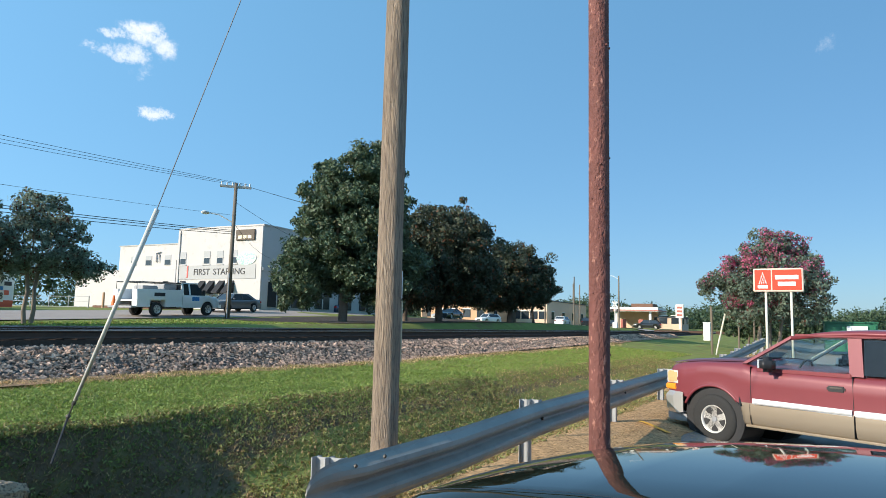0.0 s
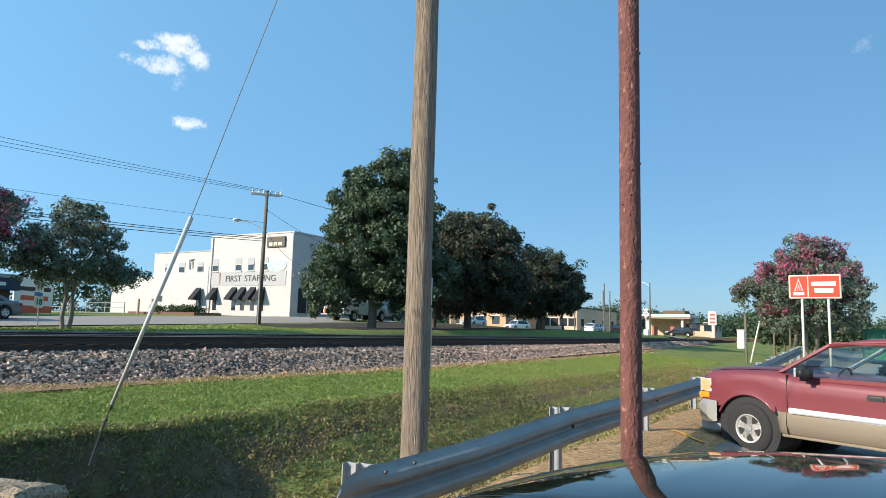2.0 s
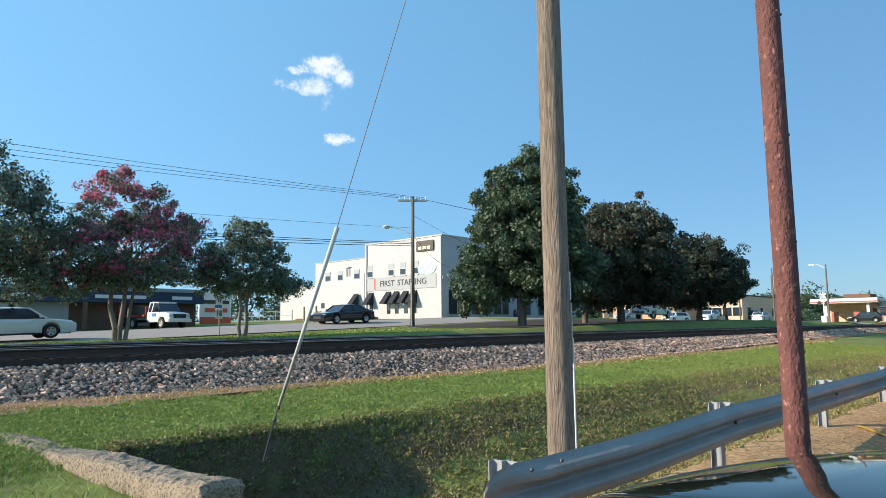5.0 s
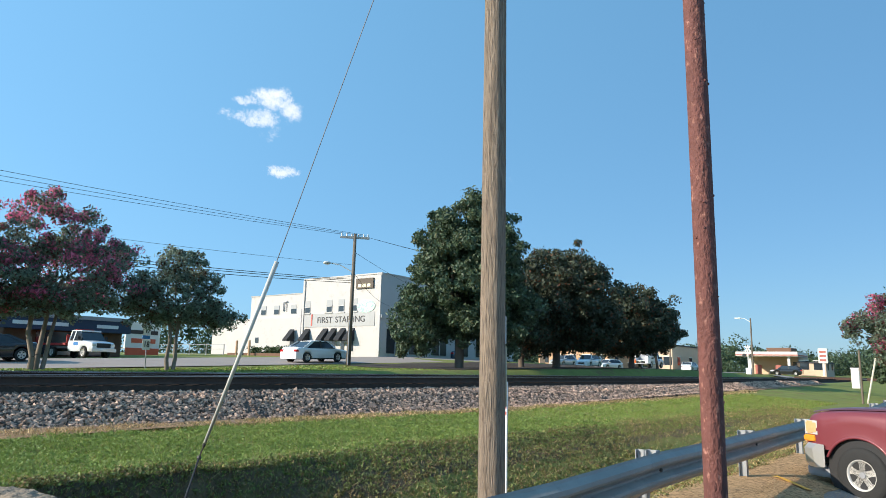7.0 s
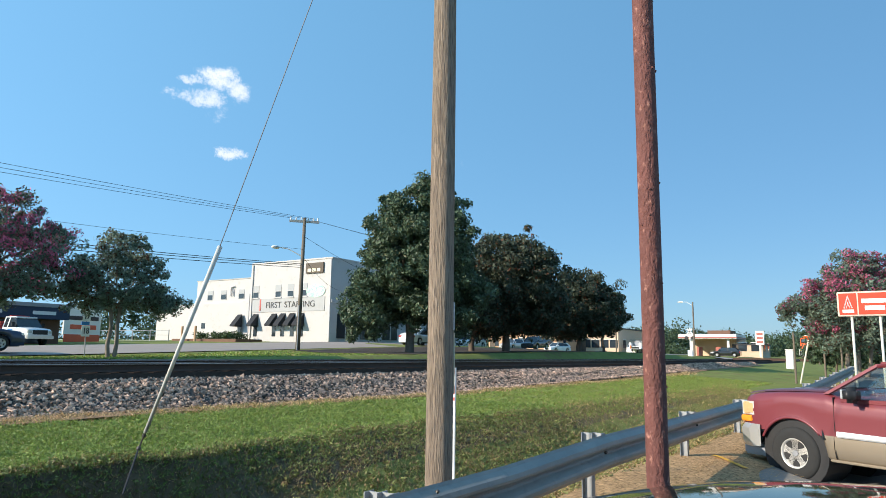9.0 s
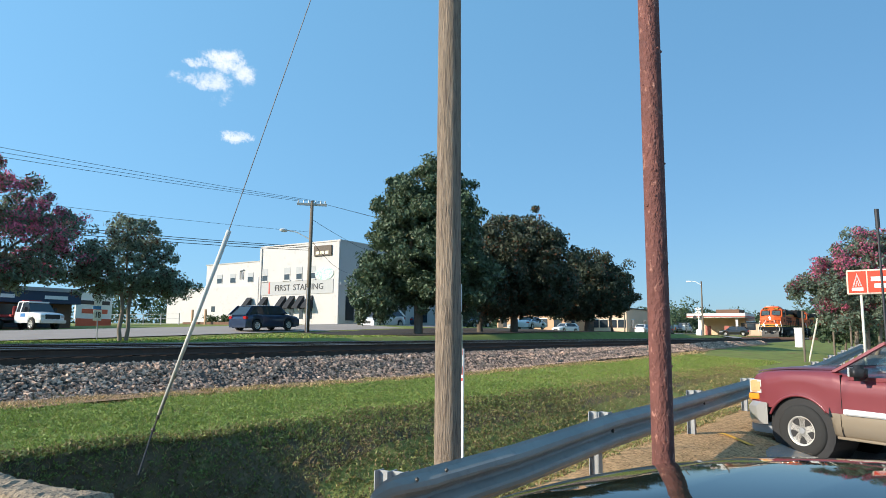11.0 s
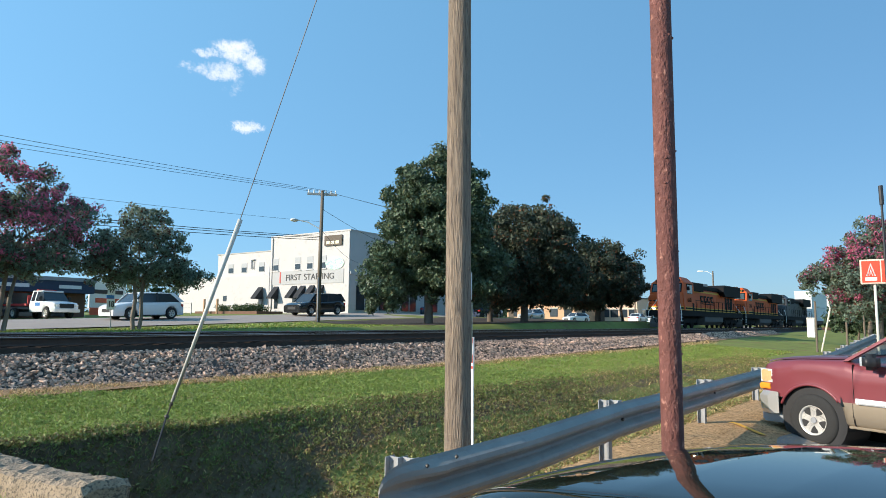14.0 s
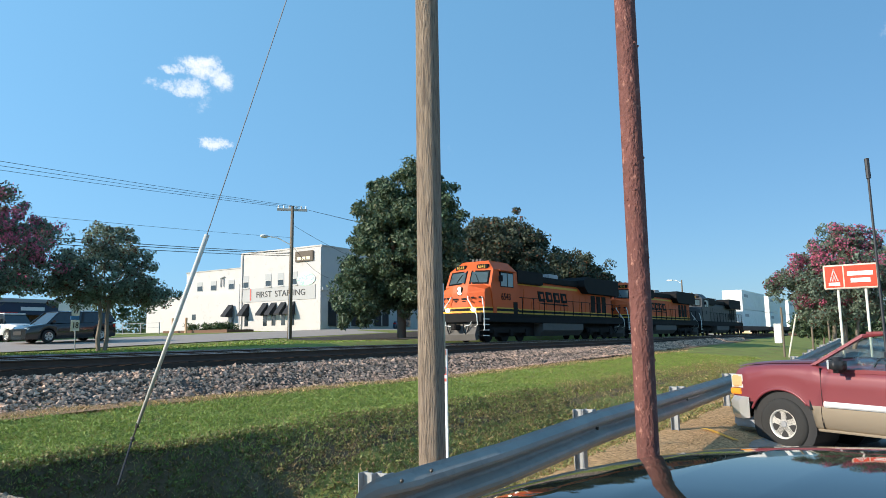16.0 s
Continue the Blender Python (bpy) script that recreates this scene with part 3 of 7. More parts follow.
sheet("crossing_road", 96, 104, -60, 33.5, lambda x, y: max(ground_z(x, y), 1.3), M["road"], "pale road crossing the railway", "road", 0.05, 2.0)

# mulch sheet, widened and dark to stand in for shade below the crowns
sheet("mulch_and_shade_bed", 32, 72, 22.9, 32.4, ground_z, M["mulch"], "brown mulch and bare soil under the shade trees, darkened to stand in for their shade", "mulch bed", 0.03, 1.0, 0.8)


def make_toe_strip():
    """Bare brown soil along the foot of the ballast."""
    xs = axis([(-10, 70, 0.4)])
    v, f = [], []
    for x in xs:
        for k in range(4):
            y = 13.05 + 0.28 * k - (0.75 - 0.25 * k) * (1 - smooth(2, 9, x)) - 0.05 * x + (0.25 * noise.noise((x * 0.6, k * 5.0, 8)) if k == 0 else 0)
            v.append((x, y, ground_z(x, y) + 0.03))
    for i in range(len(xs) - 1):
        for k in range(3):
            f.append((i * 4 + k, (i + 1) * 4 + k, (i + 1) * 4 + k + 1, i * 4 + k + 1))
    tagged(raw_mesh("dirt_strip", v, f, M["toe_dirt"], smooth=True), "bare brown dirt strip at the foot of the ballast", "dirt", kind="structure")


make_toe_strip()

# ---- railway ----
def track_y(x, base):
    return base - 0.05 * x


RAIL_TOP = 1.38
NEAR_TRACK, FAR_TRACK = 16.45, 20.9
TRACK_TURN = math.degrees(math.atan(-0.05))


def make_ballast():
    prof = [(-2.95, -0.3), (-2.75, 0.38), (-2.3, 0.6), (-1.75, 0.9), (-1.45, 1.04), (-1.36, 1.06), (-1.32, 1.185), (1.32, 1.185), (1.5, 1.08), (2.2, 1.05), (3.05, 1.07), (3.14, 1.185), (5.75, 1.185), (5.86, 1.08), (6.4, 1.05), (7.3, 0.9)]
    v, f = [], []
    xs = axis([(-120, -4, 4), (-4, 60, 0.5), (60, 400, 10)])
    for x in xs:
        for s, z in prof:
            y = track_y(x, NEAR_TRACK) + s
            toe = 0.012 * max(0, x - 20) if s < -2 else 0
            v.append((x, y + (0.22 * noise.noise((x * 0.7, s, 1)) if s < -2 else 0), z + (0.04 * noise.noise((x, s, 7)) if 0 < z < 1.03 else 0.012 * noise.noise((x * 3, s * 3, 7)) if z > 1.1 else 0) + min(toe, 0.4)))
    n = len(prof)
    for i in range(len(xs) - 1):
        for j in range(n - 1):
            f.append((i * n + j, (i + 1) * n + j, (i + 1) * n + j + 1, i * n + j + 1))
    # dark bed colour gives the shaded gaps between the loose stones
    bed = tagged(raw_mesh("ballast_bed", v, f, M["ballast_bed"], smooth=True), "grey crushed-stone ballast bank under the railway tracks, darkened for shaded gaps", "ballast", kind="structure")
    # darker colour on the track top imitates shade around rails and ties
    bed.data.materials.append(M["shaded_bed"])
    for p in bed.data.polygons:
        if p.center.y + 0.05 * p.center.x > NEAR_TRACK - 1.4:
            p.material_index = 1
    # loose stones on the near shoulder
    rng = np.random.default_rng(3)
    base = np.array([(1, 0, 0), (-1, 0, 0), (0, 1, 0), (0, -1, 0), (0, 0, 1), (0, 0, -1)], float)
    tri = np.array([(0, 2, 4), (2, 1, 4), (1, 3, 4), (3, 0, 4), (2, 0, 5), (1, 2, 5), (3, 1, 5), (0, 3, 5)])
    count = 48000
    u = rng.random(count)
    x = -3 + 75 * u ** 1.5
    s = rng.uniform(-2.95, -1.40, count)
    z = np.interp(s, [-2.95, -2.75, -2.3, -1.75, -1.4, -1.25, -1.1], [0.40, 0.40, 0.61, 0.91, 1.05, 1.07, 1.07]) + np.where(s < -2, np.clip(0.012 * (x - 20), 0, 0.4), 0)
    size = rng.uniform(0.03, 0.072, count) * (1 + 0.3 * (rng.random(count) > 0.93)) * (1 + np.clip(x - 20, 0, 60) / 60)
    a = rng.normal(size=(count, 3, 3))
    q, _ = np.linalg.qr(a)
    shape = base[None] * (size[:, None] * rng.uniform(0.6, 1.25, (count, 1)))[:, :, None] * rng.uniform(0.65, 1.2, (count, 6, 1))
    vv = np.einsum("nij,nkj->nki", q, shape)
    vv[:, :, 2] *= 0.8
    vv += np.stack([x, track_y(x, NEAR_TRACK) + s, z + 0.01], 1)[:, None]
    ff = tri[None] + 6 * np.arange(count)[:, None, None]
    st = raw_mesh("ballast_stones", vv.reshape(-1, 3), ff.reshape(-1, 3), M["stone"])
    tagged(st, "loose grey and pinkish crushed stones on the ballast slope", "ballast stones", kind="stuff")


make_ballast()


def rail_section():
    half = [(0.075, 0), (0.075, 0.012), (0.02, 0.03), (0.009, 0.045), (0.009, 0.135), (0.034, 0.15), (0.036, 0.17), (0.03, 0.178)]
    return half + [(-a, b) for a, b in half[::-1]]


def make_track(base, label):
    m = pose(0, base, RAIL_TOP - 0.18, 0, 0, TRACK_TURN)
    root = empty("railway_track", m)
    tagged(root, label, "railway track", "railway tracks", "structure")
    sec = rail_section()
    for side in (-0.755, 0.755):
        bm = bmesh.new()
        loft(bm, [[(x, side + a, b) for a, b in sec] for x in (-150, -60, 0, 60, 150, 420)])
        r = part("rail", bm, M["rail_side"], root, "rusty steel rail with a shiny worn head")
        part("rail_head", box(-150, 420, side - 0.03, side + 0.03, 0.178, 0.186), M["rail_head"], r, "polished running surface")
    tie_me = None
    for i in range(130):
        x = -6 + 0.52 * i
        if tie_me is None:
            t = part("tie", box(-0.115, 0.115, -1.3, 1.3, -0.16, -0.005, 0.015), M["tie"], root)
            tie_me = t.data
        else:
            t = new("tie", tie_me)
            t.parent = root
        t.matrix_basis = pose(x, 0.02 * math.sin(i * 2.7), 0.006 * math.sin(i * 1.3), 0, 0, 0.6 * math.sin(i * 5.1))
    return root


make_track(NEAR_TRACK, "near railway track with dark rusty rails on wooden ties")
make_track(FAR_TRACK, "far railway track that carries the freight train")


# ---- poles, guy wire, guardrail ----
def make_wood_pole():
    root = tagged(empty("utility_pole", pose(4.42, 2.915, 0.1)), "weathered grey-brown wooden utility pole with vertical cracks by the guardrail", "utility pole")
    bm = bmesh.new()
    rings = []
    for k in range(28):
        z = -0.4 + 10.4 * k / 27
        r = 0.106 - 0.003 * z
        rings.append([((r + 0.004 * noise.noise((math.cos(a) * 2, math.sin(a) * 2, z * 0.7))) * math.cos(a), (r + 0.004 * noise.noise((math.cos(a) * 2, math.sin(a) * 2, z * 0.7 + 9))) * math.sin(a), z) for a in [2 * math.pi * i / 20 for i in range(20)]])
    loft(bm, rings)
    part("shaft", bm, M["wood_pole"], root, smooth=True)
    part("pole_tag", box(0.085, 0.102, -0.065, -0.04, 1.84, 2.06, 0.003), M["white_post"], root, "small white plate")
    part("wire_guard", box(0.085, 0.105, -0.07, -0.035, 1.35, 1.82, 0.004), M["plate"], root, "tarnished cable guard")
    return root


def make_red_pole():
    root = tagged(empty("steel_pole", pose(3.95, 1.135, 0)), "rust-red painted steel pole with flaking paint", "steel pole")
    bm = bmesh.new()
    loft(bm, [[(0.0625 * math.cos(a), 0.0625 * math.sin(a), z) for a in [2 * math.pi * i / 24 for i in range(24)]] for z in (-0.3, 1, 2, 3, 4, 5, 6, 7.5)])
    part("shaft", bm, M["red_pole"], root, smooth=True)
    rng = random.Random(5)
    for k in range(26):
        a, z = rng.uniform(2.6, 5.2), rng.uniform(0.9, 4.4)
        bm = bmesh.new()
        bmesh.ops.create_icosphere(bm, subdivisions=1, radius=rng.uniform(0.004, 0.011))
        b = part("paint_blister", bm, M["red_pole"], root)
        b.matrix_basis = pose(0.062 * math.cos(a), 0.062 * math.sin(a), z)
    return root


make_wood_pole()
make_red_pole()


def make_marker():
    root = tagged(empty("marker_post", pose(5.60, 3.53, 0.0)), "white plastic utility marker post with a red and white label", "marker post")
    part("post", box(-0.008, 0.008, -0.026, 0.026, -0.3, 1.28, 0.003), M["white_post"], root)
    part("label_sheet", box(-0.011, 0.011, -0.027, 0.027, 1.28, 1.62, 0.002), M["white_post"], root, "white label with red bars")
    for k, (z0, z1) in enumerate(((1.31, 1.34), (1.37, 1.45), (1.56, 1.61))):
        part("text_bar", box(-0.013, 0.013, -0.022, 0.022, z0, z1), M["red_label"], root, "red bar of writing")
    return root


make_marker()



def make_guy():
    root = tagged(empty("guy_wire"), "slanting steel guy wire with a pale sleeve, anchored in grass", "guy wire")
    low, high = Vector((4.53, 6.78, 0.865)), Vector((4.60, 5.83, 2.84))
    d = (high - low).normalized()
    bm = bmesh.new()
    cyl(bm, low, high, 0.019, 0.026, 12)
    part("sleeve", bm, M["sleeve"], root, "faded pale plastic sleeve", smooth=True)
    eye = low - d * 0.19
    foot = Vector((4.36, 6.78, 0.36))
    bm = bmesh.new()
    tube(bm, [low, eye], 0.010)
    cyl(bm, low - d * 0.05, low - d * 0.02, 0.02, None, 8)
    part("clamp", bm, M["bolt"], root)
    bm = bmesh.new()
    tube(bm, [eye, foot + (foot - eye) * 0.3], 0.011)
    part("anchor_rod", bm, M["wire"], root, "dark anchor rod")
    bm = bmesh.new()
    bmesh.ops.create_uvsphere(bm, u_segments=8, v_segments=6, radius=0.026, matrix=Matrix.Translation(eye))
    part("thimble", bm, M["bolt"], root)
    bm = bmesh.new()
    top = GUY_TOP
    tube(bm, [high - d * 0.1, top], 0.0055)
    part("strand", bm, M["cable"], root)
    return root


GUY_TOP = Vector((4.62, 3.65, 7.4))
make_guy()


def w_profile():
    """Half-metre-wide corrugated beam section: offset and height."""
    return [(0.0, 0.0), (-0.012, 0.02), (-0.075, 0.055), (-0.083, 0.085), (-0.075, 0.105), (-0.01, 0.14), (0.0, 0.156), (-0.01, 0.172), (-0.075, 0.207), (-0.083, 0.227), (-0.075, 0.257), (-0.012, 0.292), (0.0, 0.312)]


GUARD = [(3.28, 2.80), (3.75, 2.72), (4.9, 2.58), (6.85, 2.49), (10.55, 2.42), (14.3, 2.33), (17.9, 2.2), (21.7, 1.97), (25.5, 1.78), (29.3, 1.6), (33.1, 1.45), (36.9, 1.3)]


def guard_top(x):
    return line(x, [(2.8, 0.83), (3.4, 0.85), (6.85, 0.955), (10.5, 0.935), (14.2, 0.935), (22, 0.95), (29, 1.16), (37, 1.36), (40, 1.4)])


def make_guardrail():
    root = tagged(empty("guardrail"), "long galvanised steel W-beam guardrail on steel posts with a rounded end", "guardrail")
    prof = w_profile()
    k = 1.12
    for i in range(1, len(GUARD) - 1, 1):
        a, b = GUARD[i], GUARD[i + 1]
        bm = bmesh.new()
        lap = 0.003 * (i % 2)
        for off in (0.0, 0.004):
            loft(bm, [[(x, y + o * 1.0 - off - lap, guard_top(x) - 0.35 + h * k) for o, h in prof] for x, y in (a, ((a[0] + b[0]) / 2, (a[1] + b[1]) / 2), (b[0] + 0.02, b[1]))], close=False, caps=False)
        part("beam", bm, M["galv"], root, smooth=False)
    # rounded end shoe
    bm = bmesh.new()
    x0, y0 = GUARD[1]
    dx, dy = GUARD[0][0] - x0, GUARD[0][1] - y0
    rings = []
    mid = 0.156 * k
    for s, shrink, flat, curl in ((-0.25, 1, 1, 0), (0.0, 1, 1, 0), (0.2, 1, 0.8, 0.0), (0.4, 1.0, 0.5, 0), (0.58, 0.96, 0.3, 0), (0.72, 0.87, 0.2, 0), (0.83, 0.72, 0.15, 0.005), (0.91, 0.5, 0.12, 0.01), (0.95, 0.26, 0.1, 0.015), (0.965, 0.04, 0.1, 0.015)):
        rings.append([(x0 + dx * s, y0 + dy * s + (o + 0.04) * flat - 0.046 + curl, guard_top(x0) - 0.35 + mid + (h * k - mid) * shrink) for o, h in prof])
    loft(bm, rings, close=False, caps=False)
    part("end_shoe", bm, M["galv"], root, "rounded dented end piece")
    for x, y, h in ((3.66, 2.70, 0.31), (3.6, 2.72, 0.06), (3.95, 2.66, 0.32)):
        bm = bmesh.new()
        bmesh.ops.create_icosphere(bm, subdivisions=1, radius=0.016)
        o = part("bolt", bm, M["bolt"], root)
        o.matrix_basis = pose(x, y - 0.045, guard_top(x) - 0.35 + h)
    posts = [(3.66, 2.75)] + GUARD[3:]
    posts += [(GUARD[i][0] + 1.9, GUARD[i][1]) for i in range(6, len(GUARD))]
    for x, y in posts:
        z0, zt = ground_z(x, y) - 0.3, guard_top(x) - (0.02 if x < 4 else 0.035 * smooth(12, 20, x))
        bm = bmesh.new()
        bx(bm, x - 0.05, x + 0.05, y + 0.12, y + 0.127, z0, zt + 0.008)
        bx(bm, x - 0.05, x + 0.05, y + 0.22, y + 0.227, z0, zt + 0.008)
        bx(bm, x - 0.004, x + 0.004, y + 0.127, y + 0.22, z0, zt + 0.008)
        p = part("post", bm, M["galv_post"], root, "galvanised steel I-section post")
        bm = bmesh.new()
        bx(bm, x - 0.055, x + 0.055, y + 0.01, y + 0.016, zt - 0.3, zt + 0.014)
        bx(bm, x - 0.055, x + 0.055, y + 0.11, y + 0.117, zt - 0.3, zt + 0.014)
        bx(bm, x - 0.004, x + 0.004, y + 0.016, y + 0.11, zt - 0.3, zt + 0.014)
        part("blockout", bm, M["galv_post"], p, "steel spacer block")
        bm = bmesh.new()
        cyl(bm, (x, y - 0.03, zt - 0.175), (x, y + 0.0, zt - 0.175), 0.017, None, 8)
        part("bolt", bm, M["bolt"], p)
    return root


make_guardrail()


def make_headwall():
    bm = bmesh.new()
    ys = axis([(5.32, 12.5, 0.045)])
    rings = []
    for y in ys:
        e = 0.06 if y in (ys[0], ys[-1]) else 0
        x = 3.02 - 0.085 * (y - 5.2)
        pts = [(-0.24 + e, -1.3), (-0.23 + e, 0.2), (-0.22, 0.36), (-0.2, 0.45 - e), (-0.14, 0.475 - e), (-0.07, 0.475 - e), (0, 0.475 - e), (0.07, 0.475 - e), (0.13, 0.47 - e), (0.19, 0.44 - e), (0.21 - e, 0.36), (0.21 - e, 0.26), (0.21 - e, 0.1), (0.21 - e, -0.1), (0.21 - e, -0.4), (0.21 - e, -1.3)]
        rings.append([(x + a + 0.018 * noise.noise((a * 9, y * 5, b * 9)), y, b + 0.0 + 0.015 * noise.noise((a * 7 + 3, y * 4.3, b * 7)) + 0.04 * noise.noise((y * 0.9, 1, 2)) + 0.024 * noise.noise((a * 24, y * 19, b * 21))) for a, b in pts])
    loft(bm, rings)
    ob = mesh_ob("culvert_headwall", bm, M["concrete"], smooth=False)
    return tagged(ob, "rough weathered concrete culvert headwall at the end of the ditch", "headwall")


make_headwall()


# ---- white building ----
BX = 47.1


def make_white_building():
    root = tagged(empty("office_building"), "white two-storey corner building with black awnings and grey sign band", "building")
    z0 = 2.2
    y0, y1 = 43.05, 54.0
    part("main_wall", box(BX, BX + 24, y0, y1, z0 - 1.5, 10.35), M["white_wall"], root)
    part("parapet_cap", box(BX - 0.06, BX + 24.05, y0 - 0.06, y1 + 0.06, 10.35, 10.5, 0.02), M["white_wall"], root)
    part("upper_annex", box(BX + 0.5, BX + 18, y1, 63.3, z0 - 1.5, 9.05), M["white_wall"], root, "white two-storey rear annex")
    part("annex_cap", box(BX + 0.45, BX + 18, y1, 63.4, 9.05, 9.15), M["kerb"], root)
    part("low_annex", box(BX + 0.2, BX + 12, y1, 69.8, z0 - 1.5, 6.55), M["white_wall"], root, "lower white wall with a sloping top")
    part("sign_band", box(BX - 0.05, BX, y0 + 0.75, y1 - 0.3, 5.45, 6.8, 0.01), M["band"], root, "grey painted sign band")
    part("base_course", box(BX - 0.05, BX, y0, y1, z0, 2.95, 0.02), M["white_wall"], root)
    part("corner_pier", box(BX - 0.12, BX, y0, y0 + 0.6, z0, 10.3, 0.02), M["white_wall"], root)
    part("corner_pier", box(BX - 0.12, BX, y1 - 0.28, y1, z0, 10.3, 0.02), M["white_wall"], root)
    for word, y in (("FIRST", 50.6), ("STAFFING", 47.05)):
        lettering(word, 0.84, M["sign_dark"], root, pose(BX - 0.07, y, 6.12, 90, 0, -90), stretch=(1.1, 1, 1))
    lettering("1", 1.7, M["sign_red"], root, pose(BX - 0.07, 52.5, 6.12, 90, 0, -90))
    # upper windows
    for y in (53.25, 50.05, 48.35, 46.55):
        w = part("window", box(BX - 0.03, BX + 0.02, y - 0.42, y + 0.42, 6.9, 8.15), M["blind"], root, "small grey window with a blind")
        part("pane", box(BX - 0.035, BX - 0.028, y - 0.36, y + 0.36, 6.95, 7.5), M["dark_glass"], w)
        part("frame", box(BX - 0.06, BX - 0.02, y - 0.44, y + 0.44, 7.48, 7.54), M["white_wall"], w)
        part("sill", box(BX - 0.12, BX, y - 0.5, y + 0.5, 6.8, 6.89), M["white_wall"], w)
    for y in (56.0, 58.8, 61.0):
        w = part("window", box(BX + 0.46, BX + 0.52, y - 0.45, y + 0.45, 6.95, 7.95), M["blind"], root, "small grey window")
        part("pane", box(BX + 0.44, BX + 0.455, y - 0.38, y + 0.38, 7.0, 7.5), M["dark_glass"], w)
    part("small_window", box(BX + 0.17, BX + 0.22, 61.2, 61.8, 3.9, 4.5), M["dark_glass"], root)
    # awnings over narrow openings
    for y in (55.5, 53.1, 50.45, 49.25, 47.95, 46.75):
        low = 5.2
        bm = bmesh.new()
        prism(bm, [(BX - 0.95, low - 1.15), (BX - 0.95, low - 1.0), (BX, low + 0.1), (BX, low - 1.15)], y - 0.36, y + 0.36)
        a = part("awning", bm, M["awning"], root, "black cloth awning")
        part("opening", box(BX - 0.02, BX + 0.05, y - 0.26, y + 0.26, 3.05, low - 0.5), M["dark_glass"], root, "narrow dark window")
    # board and emblem near the corner
    part("notice_board", box(BX - 0.15, BX - 0.03, 44.05, 46.35, 9.05, 10.05, 0.02), M["brown_board"], root, "brown sign board with faded lettering")
    for k in range(3):
        part("text_bar", box(BX - 0.17, BX - 0.15, 44.4 + 0.6 * k, 44.85 + 0.6 * k, 9.2, 9.5), M["plate"], root, "faded bar of writing")
    bm = bmesh.new()
    bmesh.ops.create_cone(bm, cap_ends=True, segments=28, radius1=1.0, radius2=1.0, depth=0.05, matrix=Matrix.Translation((BX - 0.04, 45.0, 7.35)) @ pose(0, 0, 0, 0, 90, 0) @ Matrix.Diagonal((0.62, 1.2, 1, 1)))
    part("round_emblem", bm, M["green_logo"], root, "pale green oval emblem")
    # shopfronts on the street side
    for i, x in enumerate((49.2, 52.6, 56.2, 60.2, 64.2)):
        w = part("shop_window", box(x - 1.2, x + 1.2, y0 - 0.06, y0 + 0.02, 2.9, 5.2), M["dark_glass"], root, "dark shop window")
        part("frame", box(x - 1.28, x + 1.28, y0 - 0.1, y0 - 0.02, 5.2, 5.36), M["white_wall"], w)
        part("mullion", box(x - 0.05, x + 0.05, y0 - 0.1, y0 - 0.03, 2.9, 5.2), M["white_wall"], w)
    for x in (50.3, 53.6, 57.0, 60.5):
        part("window", box(x - 0.5, x + 0.5, y0 - 0.04, y0 + 0.02, 6.9, 8.3), M["dark_glass"], root, "upper window on the street side")
    part("cornice", box(BX, BX + 24, y0 - 0.12, y0 - 0.01, 6.2, 6.5), M["white_wall"], root)
    # pipes and roof gear
    bm = bmesh.new()
    tube(bm, [(BX + 0.1, y1 + 0.3, 2.4), (BX + 0.1, y1 + 0.3, 7.4)], 0.07)
    part("downpipe", bm, M["grey_metal"], root)
    bm = bmesh.new()
    tube(bm, [(BX + 0.4, 57.6, 7.3), (BX + 0.4, 57.6, 8.2), (BX + 0.4, 57.0, 8.3)], 0.06)
    tube(bm, [(BX + 0.4, 57.2, 7.3), (BX + 0.4, 57.2, 8.1)], 0.05)
    part("vent_pipe", bm, M["grey_metal"], root)
    bm = bmesh.new()
    tube(bm, [(BX + 9, 45, 10.4), (BX + 9, 45, 15.5)], 0.03)
    tube(bm, [(BX + 9, 44.6, 12.6), (BX + 9, 45.4, 12.6)], 0.02)
    part("aerial", bm, M["grey_metal"], root, "thin roof aerial")
    return root


make_white_building()


# ---- trees ----
def leaf_quads(rng, centres, radii, per, size, flat=0.0):
    """Small leaf quads scattered on the shells of clumps."""
    n = len(centres)
    c = np.repeat(centres, per, 0)
    r = np.repeat(radii, per)
    d = rng.normal(size=(n * per, 3))
    d /= np.linalg.norm(d, axis=1, keepdims=True)
    p = c + d * (r * rng.uniform(0.45, 1.08, n * per))[:, None] * np.array([1, 1, 0.8])
    nrm = d + rng.normal(scale=0.75, size=d.shape)
    nrm /= np.linalg.norm(nrm, axis=1, keepdims=True)
    t = np.cross(nrm, rng.normal(size=d.shape))
    t /= np.linalg.norm(t, axis=1, keepdims=True)
    b = np.cross(nrm, t)
    s = size * rng.uniform(0.6, 1.35, n * per)
    t, b = t * s[:, None], b * (s * 0.55)[:, None]
    v = np.stack([p - t, p - b * 0.9 + nrm * (s * 0.12)[:, None], p + t, p + b * 0.9 + nrm * (s * 0.12)[:, None]], 1)
    f = np.arange(len(v) * 4).reshape(-1, 4)
    return v.reshape(-1, 3), f


def limb(bm, a, b, r0, r1, rng, bend=0.12, n=4):
    a, b = Vector(a), Vector(b)
    pts = [a.lerp(b, k / n) + (Vector(rng.normal(size=3)) * bend * (b - a).length * 0.3 if 0 < k < n else Vector((0, 0, 0))) for k in range(n + 1)]
    for k in range(n):
        cyl(bm, pts[k], pts[k + 1], r0 + (r1 - r0) * k / n, r0 + (r1 - r0) * (k + 1) / n, 8, cap=False)
    return pts


